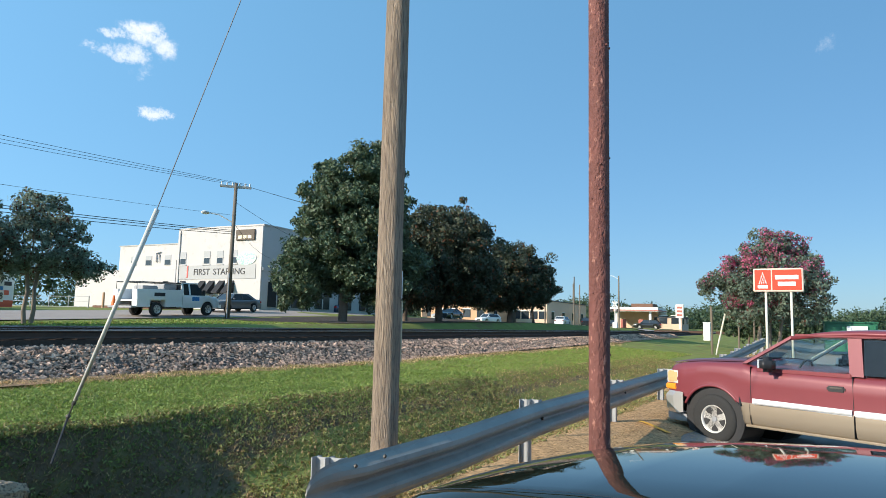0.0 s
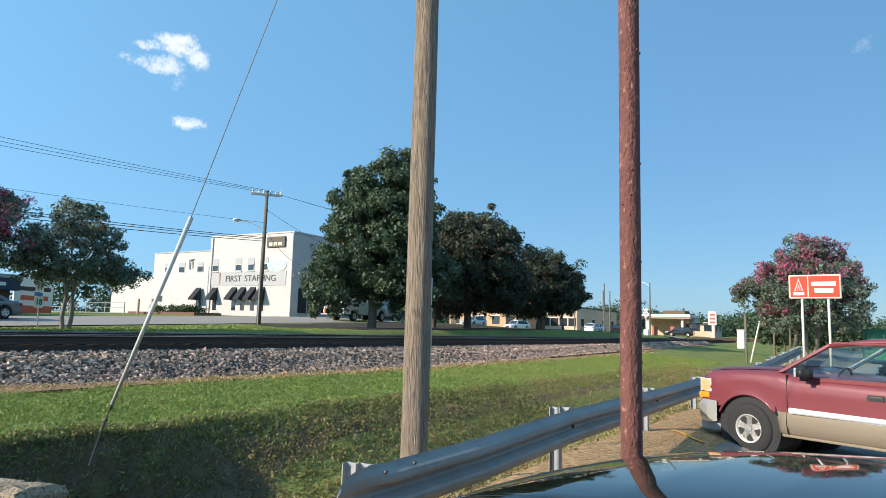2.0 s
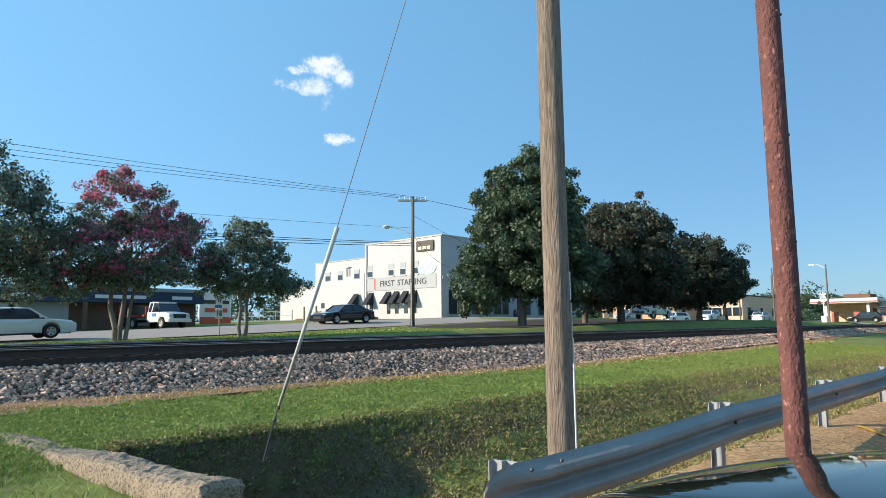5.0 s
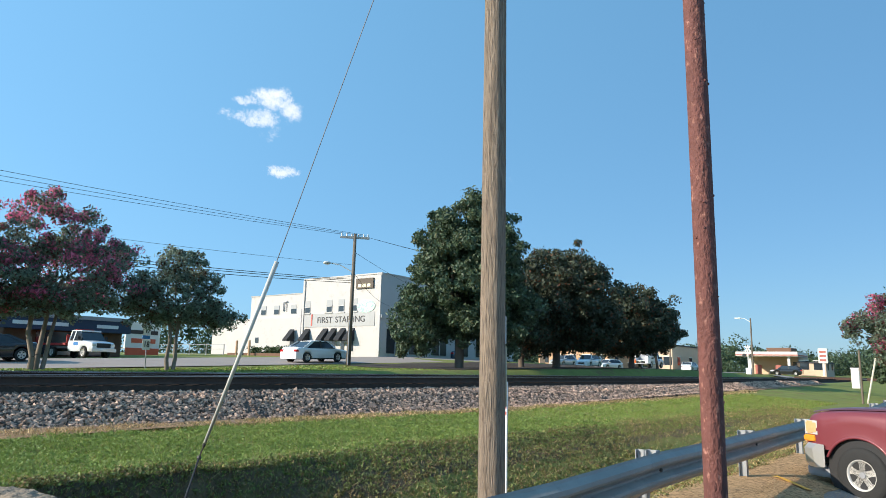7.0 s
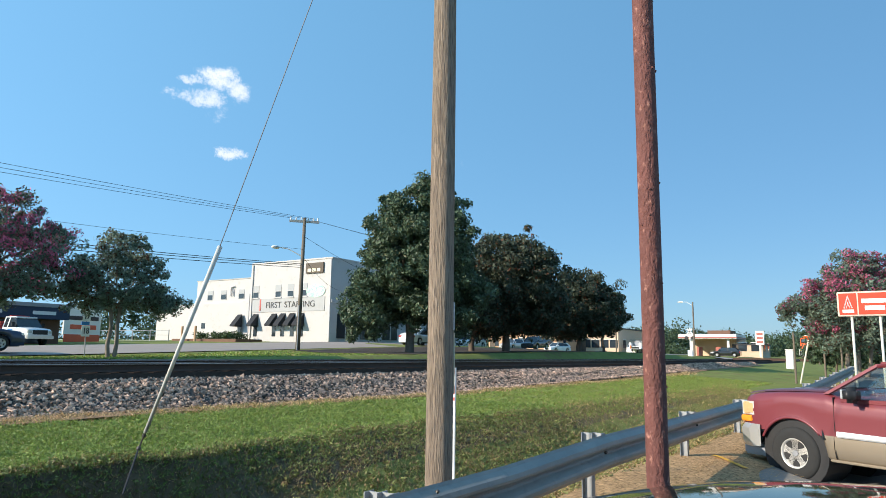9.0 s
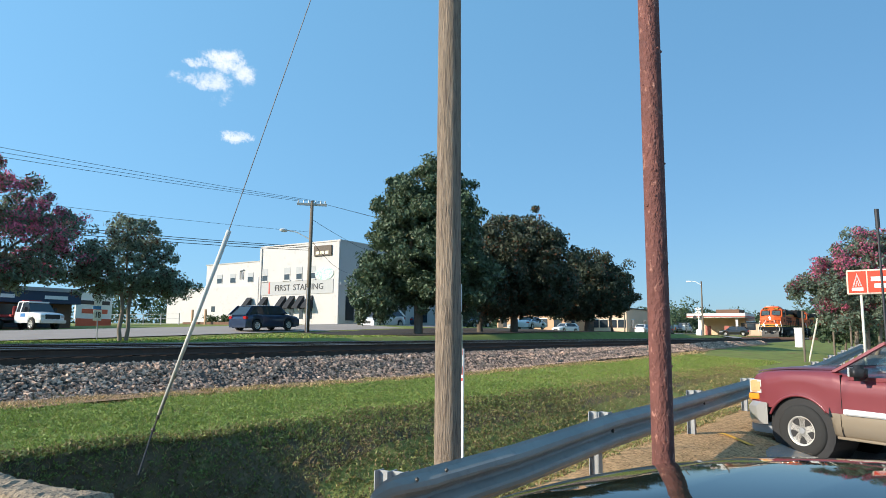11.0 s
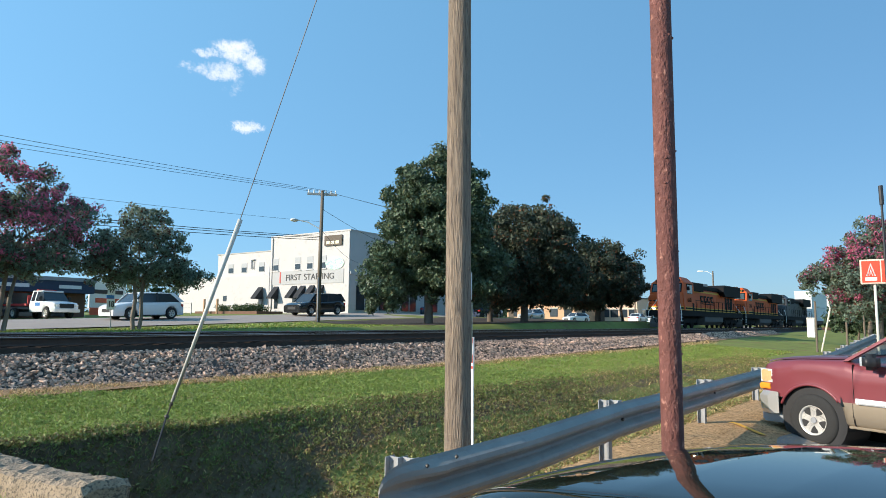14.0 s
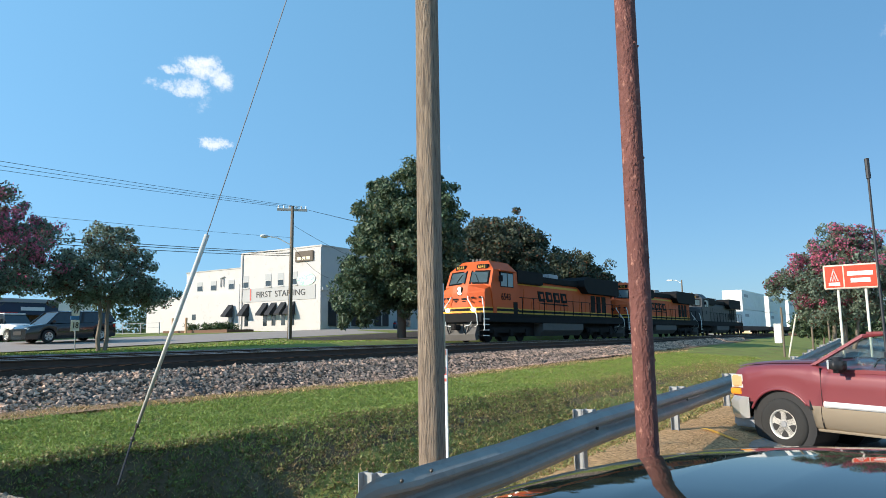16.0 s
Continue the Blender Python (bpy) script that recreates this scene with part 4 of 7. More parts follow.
def make_tree(name, x, y, z, lobes, trunks, leaves, bark, label, category="tree", per=60, size=0.13, clumps=150, clump_r=0.5, seed=1, bloom=None, group=""):
    """lobes: crown ellipsoids (dx, dy, dz, rx, ry, rz); trunks: (dx, dy at the foot, dx, dy, dz at the top, radius)."""
    rng = np.random.default_rng(seed)
    root = tagged(empty(name, pose(x, y, z)), label, category, group)
    bm = bmesh.new()
    vol = np.array([l[3] * l[4] * l[5] for l in lobes])
    share = vol ** 0.72 / (vol ** 0.72).sum()
    centres, radii, upper = [], [], []
    for l, sh in zip(lobes, share):
        n = max(6, int(clumps * sh))
        d = rng.normal(size=(n, 3))
        d /= np.linalg.norm(d, axis=1, keepdims=True)
        rr = rng.uniform(0.55, 1.0, n) ** 0.6
        rr *= 1 + 0.14 * rng.normal(size=n)
        c = np.array(l[:3]) + d * rr[:, None] * np.array(l[3:6])
        centres.append(c)
        radii.append(clump_r * rng.uniform(0.55, 1.25, n))
        upper.append(d[:, 2] * rr)
    centres, radii, upper = np.concatenate(centres), np.concatenate(radii), np.concatenate(upper)
    for t in trunks:
        foot, top = (t[0], t[1], -0.3), (t[2], t[3], t[4])
        limb(bm, foot, top, t[5], t[5] * 0.55, rng, 0.08)
        for k in range(7):
            j = rng.integers(len(centres))
            limb(bm, Vector(top).lerp(Vector(foot), rng.uniform(0, 0.25)), centres[j] * 0.9 + np.array(top) * 0.1, t[5] * 0.5, t[5] * 0.1, rng, 0.2)
    part("trunk", bm, bark, root, smooth=True)
    if bloom:
        share_b, low = bloom
        pick = (upper > low) & (rng.random(len(centres)) < share_b)
        v, f = leaf_quads(rng, centres[pick], radii[pick] * 0.9, per, size * 0.9)
        b = raw_mesh("blossom", v, f, M["bloom"], root)
        b["label"] = "clusters of pinkish red blossom"
        keep = ~pick
        extra = pick & (rng.random(len(centres)) < 0.35)
        keep = keep | extra
        centres, radii = centres[keep], radii[keep]
    v, f = leaf_quads(rng, centres, radii, per, size)
    raw_mesh("crown", v, f, leaves, root)
    return root


make_tree("magnolia_tree", 36.5, 26.3, 1.6,
          [(0.5, -0.6, 6.0, 3.8, 3.8, 4.2), (0.5, -0.7, 9.3, 2.5, 2.5, 2.3), (0.7, -0.7, 11.2, 1.5, 1.5, 1.0), (-1.9, 2.0, 2.9, 2.1, 2.1, 1.9), (-0.9, 1.2, 5.0, 2.3, 2.3, 2.3), (1.5, -1.5, 3.6, 3.2, 3.2, 2.4), (-1.0, 0.9, 10.3, 0.9, 0.9, 0.5), (-0.4, 0.3, 7.6, 2.6, 2.6, 2.6)],
          [(0, 0, 0, 0, 5.0, 0.32)], M["magnolia"], M["bark"], "large dense dark green magnolia tree on the grass strip", "tree", 120, 0.125, 760, 0.58, 11)
make_tree("oak_tree", 49.5, 26.0, 1.8,
          [(0, 0, 5.6, 5.4, 5.0, 3.4), (0.6, 0, 7.6, 3.8, 3.8, 2.2), (-3.5, 1.5, 4.6, 3.2, 3.2, 2.6), (3.2, -1, 4.6, 3.2, 3.0, 2.4), (2.6, -1, 7.2, 2.2, 2.2, 1.6), (-4.5, 0.5, 3.6, 3.0, 2.6, 2.0), (1, -1.5, 3.4, 4.5, 2.6, 1.5), (-1, 1.5, 2.2, 5.2, 2.6, 1.0), (2.5, -1, 2.3, 3.4, 2.0, 0.8)],
          [(0, 0, 0, 0, 3.6, 0.36), (-3.4, 1.2, -3.2, 1.0, 3.5, 0.25)], M["oak"], M["bark"], "broad dark shade tree with a rounded browning crown", "tree", 80, 0.15, 900, 0.7, 12)
make_tree("oak_tree", 64.5, 25.6, 1.95,
          [(0, 0, 4.6, 4.6, 4.0, 2.8), (-1.0, 0, 6.2, 3.0, 3.0, 1.9), (3.6, -0.8, 3.9, 2.6, 2.4, 2.2), (-3.6, 1, 3.6, 2.8, 2.8, 2.0), (0, -1, 2.9, 4.0, 2.4, 1.4), (0, 1.5, 2.2, 4.4, 2.4, 0.9)],
          [(0, 0, 0, 0, 3.0, 0.32)], M["oak"], M["bark"], "dark shade tree with a brown-tinged outer crown", "tree", 76, 0.16, 640, 0.65, 13)
make_tree("young_tree", 70.5, 25.2, 1.95, [(0, 0, 4.6, 2.2, 2.2, 2.2), (1.2, -0.4, 3.8, 1.8, 1.6, 1.4), (-1.6, 0.4, 5.8, 1.4, 1.4, 1.2)],
          [(0, 0, 0, 0, 3.0, 0.16)], M["oak_tip"], M["bark"], "thin tree with sparse browning leaves", "tree", 40, 0.15, 170, 0.5, 14)
make_tree("crape_myrtle", 11.3, 28.0, 1.33,
          [(0.3, 0, 3.7, 2.9, 2.5, 1.5), (-0.4, 0, 5.4, 1.6, 1.5, 1.2), (-0.2, 0, 6.5, 0.7, 0.7, 0.55), (1.8, -0.3, 4.7, 1.5, 1.4, 0.9), (1.2, 0, 6.0, 0.45, 0.45, 0.3), (-1.6, 0, 3.2, 1.7, 1.6, 1.2), (2.4, 0, 3.2, 1.3, 1.2, 0.8), (0.2, 0, 2.6, 2.4, 2.0, 0.6), (-2.2, 0, 2.2, 1.3, 1.2, 0.7)],
          [(-0.15, 0, -0.35, 0, 3.0, 0.12), (0.08, 0.1, 0.2, 0, 3.0, 0.11), (0.2, -0.1, 0.65, 0, 2.8, 0.09)], M["crape"], M["pale_bark"], "crape myrtle with red blossom and bare lower stems beside the road", "tree", 64, 0.075, 560, 0.36, 15, bloom=(0.9, 0.0), group="crape myrtles along the railway")
make_tree("crape_myrtle", 16.6, 27.6, 1.33,
          [(0, 0, 3.1, 1.9, 1.8, 1.2), (0.1, 0, 4.7, 1.3, 1.2, 0.7), (1.3, -0.4, 2.5, 1.3, 1.1, 0.65), (-1.1, 0.2, 2.7, 1.2, 1.1, 0.8), (2.0, -0.8, 2.4, 1.0, 0.9, 0.4), (0.9, 0, 3.9, 1.3, 1.2, 0.6), (-1.3, 0, 3.6, 0.9, 0.9, 0.5)],
          [(-0.06, 0, -0.1, 0, 3.0, 0.10), (0.14, 0, 0.35, 0, 2.9, 0.10)], M["crape"], M["pale_bark"], "small green crape myrtle with two slim stems beside the road", "tree", 60, 0.072, 380, 0.31, 16, group="crape myrtles along the railway")
make_tree("crape_myrtle", 6.2, 28.2, 1.3,
          [(0, 0, 4.4, 2.9, 2.6, 1.9), (-0.8, 0, 6.6, 1.8, 1.8, 1.4), (1.9, 0, 3.3, 1.7, 1.5, 1.1), (1.5, 0, 2.3, 1.6, 1.4, 0.7), (2.2, 0, 4.6, 1.2, 1.1, 0.7), (-2.4, 0, 4.4, 1.8, 1.8, 1.4), (1.0, 0, 5.6, 1.3, 1.2, 0.9)],
          [(-0.1, 0, -0.5, 0, 3.2, 0.13), (0.12, 0.1, 0.6, 0, 3.2, 0.12)], M["crape"], M["pale_bark"], "tall dark green crape myrtle without blossom beside the road", "tree", 64, 0.075, 560, 0.38, 17, group="crape myrtles along the railway")
make_tree("crape_myrtle", 41.0, 1.2, 0.9,
          [(0, -0.2, 3.6, 2.6, 2.6, 2.0), (0.2, -0.3, 5.0, 1.7, 1.7, 1.3), (-0.2, 2.3, 3.2, 1.1, 1.2, 0.7), (0, -1.5, 2.6, 1.5, 1.5, 1.4), (0, 1.4, 3.9, 1.3, 1.3, 0.9), (0, 0.6, 2.0, 1.6, 1.6, 0.9)],
          [(0, 0.3, 0.2, 0.9, 2.6, 0.13), (0.1, 0, 0.2, -0.2, 2.8, 0.13), (0, -0.3, 0, -1.0, 2.6, 0.11)], M["crape"], M["pale_bark"], "rounded crape myrtle with pink-red blossom behind the roadside sign", "tree", 80, 0.085, 520, 0.4, 18, bloom=(0.65, 0.1), group="crape myrtles along the railway")


def make_far_woods():
    """Distant tree line behind the buildings."""
    rng = np.random.default_rng(30)
    centres, radii = [], []
    for k in range(230):
        az = radians(rng.uniform(-25, 33))
        r = rng.uniform(210, 330)
        h = rng.uniform(5, 8.5) * (1 + 0.25 * math.sin(az * 31))
        x, y = r * math.cos(az), r * math.sin(az)
        for j in range(14):
            centres.append((x + rng.normal() * 3.2, y + rng.normal() * 3.2, 1.8 + h * rng.uniform(0.0, 0.95)))
            radii.append(rng.uniform(1.8, 3.4))
    for k in range(60):
        az = radians(rng.uniform(48, 100))
        r = rng.uniform(130, 200)
        for j in range(8):
            centres.append((r * math.cos(az) + rng.normal() * 3, r * math.sin(az) + rng.normal() * 3, 2 + rng.uniform(0.5, 6.5)))
            radii.append(rng.uniform(1.5, 2.6))
    v, f = leaf_quads(rng, np.array(centres), np.array(radii), 64, 0.42)
    tagged(raw_mesh("far_woods", v, f, M["far_tree"]), "distant dark green tree line on the horizon", "trees", kind="stuff")


make_far_woods()


def make_hedge():
    rng = np.random.default_rng(31)
    c = np.stack([rng.uniform(43.5, 46, 90), rng.uniform(52.8, 58.3, 90), rng.uniform(2.5, 3.25, 90)], 1)
    v, f = leaf_quads(rng, c, np.full(90, 0.4), 40, 0.1)
    tagged(raw_mesh("hedge", v, f, M["hedge"]), "low clipped green hedge by the car park", "hedge")


make_hedge()


# ---- train ----
def make_loco(name, paint, label, lit, number):
    """A six-axle freight locomotive; +x is its front, z = 0 at the rail head. 22 m long."""
    root = tagged(empty(name), label, "locomotive", "locomotives of the train")
    orange = paint == "orange"
    hull = M["orange"] if orange else M["loco_dark"]
    # underframe and walkway
    part("underframe", box(-22.0, -0.55, -1.5, 1.5, 1.12, 1.5, 0.02), M["loco_black"], root, "black underframe")
    part("walkway_edge", box(-21.6, -0.6, -1.53, 1.53, 1.5, 1.62), M["loco_black"], root)
    if orange:
        for k in range(16):
            part("sill_mark", box(-21.0 + 1.27 * k, -20.85 + 1.27 * k, -1.545, -1.53, 1.42, 1.5), M["steel_white"], root, "small white mark")
    # full-width nose with a shallow pointed front
    plan = [(-2.2, -1.48), (-1.02, -1.44), (-0.74, -0.5), (-0.74, 0.5), (-1.02, 1.44), (-2.2, 1.48)]
    tops = (3.3, 2.92, 3.16, 3.16, 2.92, 3.3)

    def nose_band(z0, z1, grow, material, name, text=""):
        band = bmesh.new()
        loft(band, [[(x + grow, y + math.copysign(grow, y), z) for x, y in plan] for z in (z0, z1)])
        return part(name, band, material, root, text)
    bm = bmesh.new()
    loft(bm, [[(x, y, 1.62) for x, y in plan], [(x - 0.03 * (x > -2), y, 2.75) for x, y in plan], [(x - 0.1 * (x > -2), y * 0.985, z) for (x, y), z in zip(plan, tops)]])
    part("nose", bm, hull, root)
    # cab with a raked, slightly pointed windscreen wall

    def cab_front(z):
        return line(z, [(1.62, -1.9), (3.15, -1.6), (4.1, -2.02), (4.62, -2.45)])

    def cab_half(z):
        return line(z, [(1.62, 1.52), (3.15, 1.52), (4.1, 1.46), (4.62, 0.9)])
    bm = bmesh.new()
    loft(bm, [[(cab_front(z), -cab_half(z), z), (cab_front(z) + 0.14, -0.25, z), (cab_front(z) + 0.14, 0.25, z), (cab_front(z), cab_half(z), z), (-4.7, cab_half(z), z), (-4.7, -cab_half(z), z)] for z in (1.62, 3.15, 4.1, 4.45, 4.62)])
    cab = part("cab", bm, hull, root)

    def on_front(y, z, out):
        k = max(0, (abs(y) - 0.25) / (cab_half(z) - 0.25))
        return (cab_front(z) + 0.14 * (1 - k) + out, y, z)
    for s in (-1, 1):
        for name, ring, out, material, text in (("windscreen_frame", ((0.12, 3.3), (1.36, 3.24), (1.32, 4.04), (0.12, 4.08)), 0.012, M["loco_black"], "black windscreen gasket"),
                                                ("windscreen", ((0.2, 3.38), (1.26, 3.33), (1.22, 3.95), (0.2, 3.99)), 0.03, M["loco_glass"], "tinted windscreen reflecting the sky")):
            bm = bmesh.new()
            v = [bm.verts.new(on_front(s * y, z, out)) for y, z in ring]
            bm.faces.new(v if s > 0 else v[::-1])
            bmesh.ops.solidify(bm, geom=bm.faces[:], thickness=0.02)
            part(name, bm, material, cab, text)
        part("wiper", rod(on_front(s * 0.75, 3.38, 0.05), on_front(s * 0.45, 3.85, 0.05), 0.018, None, 6), M["loco_black"], cab)
        part("window_frame", box(-4.2, -2.62, s * 1.525, s * 1.45, 3.1, 4.0, 0.02), M["loco_black"], cab, "black window surround")
        for x0, x1 in ((-4.1, -3.5), (-3.4, -2.72)):
            part("side_window", box(x0, x1, s * 1.535, s * 1.5, 3.17, 3.92), M["loco_glass"], cab, "cab side window")
        part("sun_visor", box(-4.3, -2.5, s * 1.62, s * 1.42, 4.03, 4.08, 0.01), hull, cab)
        part("number_board", box(-2.35, -1.98, s * 0.72 - 0.36, s * 0.72 + 0.36, 4.14, 4.42, 0.03), M["loco_black"], cab, "lit number board")
        lettering(number, 0.25, M["loco_yellow"], cab, pose(-1.965, s * 0.72, 4.28, 90, 0, 90))
        lettering(number, 0.55, M["loco_black"], cab, pose(-3.25, s * 1.54, 2.55, 90, 0, 0 if s < 0 else 180))
        part("mirror", box(-2.5, -2.4, s * 1.55, s * 1.8, 3.4, 3.75, 0.02), M["loco_black"], cab)
    part("cab_roof", box(-4.72, -2.5, -0.88, 0.88, 4.6, 4.66, 0.02), hull, cab)
    part("roof_unit", box(-4.4, -3.5, -0.9, -0.1, 4.64, 4.82, 0.04), M["steel_white"], cab, "pale roof air conditioner")
    for y in (-0.25, 0.0, 0.25):
        part("air_horn", rod((-3.1, y, 4.75), (-2.6, y, 4.75), 0.03, 0.08, 8), M["tank"], cab)
    # headlights
    part("headlight_box", box(-0.86, -0.73, -0.15, 0.15, 2.62, 3.08, 0.02), M["loco_black"], root)
    for z in (2.98, 2.74):
        bm = bmesh.new()
        cyl(bm, (-0.86, 0.0, z), (-0.71, 0.0, z), 0.1, None, 12)
        part("headlight", bm, M["headlight"] if lit else M["lamp_lens"], root, "round headlight")
    for s in (-1, 1):
        bm = bmesh.new()
        cyl(bm, (-0.86, s * 0.85, 1.8), (-0.7, s * 0.85, 1.8), 0.1, None, 12)
        part("ditch_light", bm, M["headlight"] if lit else M["lamp_lens"], root, "ditch light")
        # bent grab rails down the nose and at the steps
        for pts in ([(-0.72, s * 0.55, 2.55), (-0.62, s * 0.62, 2.35), (-0.5, s * 1.25, 1.5), (-0.48, s * 1.3, 0.95), (-0.6, s * 1.05, 0.85)], [(-0.98, s * 1.3, 2.5), (-0.9, s * 1.4, 2.3), (-0.72, s * 1.58, 1.6), (-0.72, s * 1.58, 0.7)]):
            bm = bmesh.new()
            tube(bm, pts, 0.032)
            part("grab_rail", bm, M["steel_white"], root, "white bent handrail")
        bm = bmesh.new()
        tube(bm, [(-0.55, s * 0.35, 1.05), (-0.42, s * 0.4, 0.7), (-0.45, s * 0.55, 0.45), (-0.5, s * 0.7, 0.75), (-0.55, s * 0.75, 1.1)], 0.035)
        part("air_hose", bm, M["loco_black"], root, "hanging rubber air hose")
        bm = bmesh.new()
        tube(bm, [(-0.6, s * 0.9, 1.25), (-0.45, s * 0.8, 0.95), (-0.45, s * 0.45, 0.9)], 0.022)
        part("coupling_lever", bm, M["steel_white"], root)
        for k in range(4):
            part("step_edge", box(-1.36, -0.74, s * 1.52, s * 1.5, 0.35 + 0.3 * k, 0.40 + 0.3 * k), M["steel_white"], root, "white step edge")
    # nose emblem as plain bars, stripes along the sill
    if orange:
        for y in (-1.15, -0.75, -0.28, 0.28, 0.75, 1.15):
            x = -0.74 if abs(y) < 0.5 else -0.74 - 0.3 * (abs(y) - 0.5)
            e = part("emblem_bar", box(-0.012, 0.012, -0.17, 0.17, 0, 0.1), M["loco_black"], root, "black emblem bar")
            e.matrix_basis = pose(x - 0.005, y, 2.42 - 0.07 * (abs(y) < 0.5), 0, 0, 0 if abs(y) < 0.5 else (-16.6 if y > 0 else 16.6))
            e = part("emblem_bar", box(-0.012, 0.012, -0.12, 0.12, 0, 0.05), M["loco_black"], root, "black emblem bar")
            e.matrix_basis = pose(x - 0.005, y, 2.2 + 0.05 * (abs(y) < 0.5), 0, 0, 0 if abs(y) < 0.5 else (-16.6 if y > 0 else 16.6))
        for z0, z1, paint_key in ((1.64, 1.74, "loco_yellow"), (1.74, 1.88, "loco_black"), (1.88, 1.95, "loco_yellow")):
            nose_band(z0, z1, 0.008, M[paint_key], "stripe", "stripe round the nose")
            part("stripe", box(-4.72, -2.2, -1.53, 1.53, z0, z1), M[paint_key], cab, "stripe along the cab")
            part("stripe", box(-20.88, -4.72, -0.985, 0.985, z0, z1), M[paint_key], root, "stripe along the hood")
        part("cab_door", box(-4.6, -4.1, -1.54, 1.54, 1.62, 2.3, 0.01), M["loco_black"], cab)
    # long hood
    bm = bmesh.new()
    sec = [(-0.95, 1.6), (0.95, 1.6), (0.95, 3.55), (0.7, 3.95), (-0.7, 3.95), (-0.95, 3.55)]
    loft(bm, [[(x, y, z) for y, z in sec] for x in (-4.7, -20.9)])
    hood = part("long_hood", bm, hull, root)
    part("hood_roof", box(-20.6, -4.8, -0.98, 0.98, 3.72, 4.12, 0.05), M["loco_black"], hood, "sooty black hood roof")
    if orange:
        part("stripe", box(-14.5, -4.9, -0.965, 0.965, 3.42, 3.56), M["loco_yellow"], hood, "yellow stripe")
        # lettering as bars
        for k in range(4):
            x = -12.7 + 1.12 * k
            bm = bmesh.new()
            prism(bm, [(x, 2.5), (x + 0.85, 2.5), (x + 1.05, 3.15), (x + 0.2, 3.15)], -0.985, 0.985)
            part("emblem_bar", bm, M["loco_black"], hood, "slanted black block of the road emblem")
            bm = bmesh.new()
            prism(bm, [(x + 0.26, 2.68), (x + 0.6, 2.68), (x + 0.7, 2.98), (x + 0.36, 2.98)], -0.99, 0.99)
            part("emblem_gap", bm, hull, hood)
        bm = bmesh.new()
        prism(bm, [(-12.9, 2.3), (-9.0, 2.34), (-8.2, 2.42), (-12.7, 2.4)], -0.985, 0.985)
        part("emblem_bar", bm, M["loco_black"], hood, "black bar under the emblem")
    # radiator wings at the rear
    bm = bmesh.new()
    prism(bm, [(-21.3, 3.3), (-15.2, 3.3), (-14.6, 3.75), (-14.6, 4.2), (-15.0, 4.45), (-21.3, 4.45)], -1.5, 1.5)
    part("radiator_wing", bm, M["loco_black"], root, "wide black radiator housing")
    part("dynamic_brake", box(-8.6, -5.2, -1.25, 1.25, 3.5, 4.3, 0.05), M["loco_black"], root, "black equipment housing")
    part("exhaust", box(-12.2, -10.8, -0.6, 0.6, 4.1, 4.45, 0.04), M["grey_metal"], root, "pale exhaust stack")
    # doors and louvres on the hood
    for k in range(14):
        x = -19.8 + 1.05 * k
        part("hood_door", box(x, x + 0.8, -0.972, 0.972, 1.95, 2.42 if orange and 7 <= k <= 11 else 3.2, 0.01), hull if k > 2 else M["loco_black"], hood)
    # handrails and stanchions
    for s in (-1, 1):
        bm = bmesh.new()
        tube(bm, [(-21.4, s * 1.5, 2.6), (-4.9, s * 1.5, 2.6)], 0.022)
        part("handrail", bm, M["loco_black"], root)
        for k in range(12):
            x = -21.2 + 1.45 * k
            part("stanchion", rod((x, s * 1.5, 1.6), (x, s * 1.5, 2.6), 0.03, None, 6), M["loco_black"], root)
        bm = bmesh.new()
        for k in range(4):
            bx(bm, -1.35, -0.75, s * 1.5, s * 1.1, 0.35 + 0.3 * k, 0.39 + 0.3 * k)
        part("steps", bm, M["loco_black"], root)
    # added dark box, blocks light showing through between the bogies
    part("underside_filler", box(-20.5, -1.2, -0.8, 0.8, 0.3, 1.15), M["bogie"], root)
    # pilot, coupler
    bm = bmesh.new()
    prism(bm, [(-0.9, 0.2), (-0.5, 0.12), (-0.42, 0.45), (-0.62, 0.8), (-0.9, 1.2)], -1.15, 1.15)
    part("pilot_plow", bm, M["tank"], root, "grey steel pilot plate")
    part("coupler", box(-0.6, 0.0, -0.16, 0.16, 0.7, 1.0, 0.05), M["bogie"], root)
    # fuel tank
    bm = bmesh.new()
    loft(bm, [[(x, y, z) for y, z in ((-1.45, 1.1), (1.45, 1.1), (1.45, 0.65), (1.1, 0.3), (-1.1, 0.3), (-1.45, 0.65))] for x in (-14.2, -8.0)])
    part("fuel_tank", bm, M["tank"], root, "grey fuel tank")
    # bogies
    for cx in (-4.3, -17.9):
        bm = bmesh.new()
        for s in (-1, 1):
            bx(bm, cx - 2.4, cx + 2.4, s * 1.22, s * 1.05, 0.5, 0.85, 0.03)
            for k in (-1.9, 0, 1.9):
                bx(bm, cx + k - 0.22, cx + k + 0.22, s * 1.28, s * 1.0, 0.32, 0.75, 0.03)
        bogie = part("bogie", bm, M["bogie"], root, "three-axle bogie")
        for k in (-1.9, 0, 1.9):
            bm = bmesh.new()
            for s in (-0.72, 0.72):
                cyl(bm, (cx + k, s - 0.06, 0.52), (cx + k, s + 0.06, 0.52), 0.52, None, 20)
            cyl(bm, (cx + k, -0.72, 0.52), (cx + k, 0.72, 0.52), 0.09)
            part("wheelset", bm, M["bogie"], bogie)
    return root


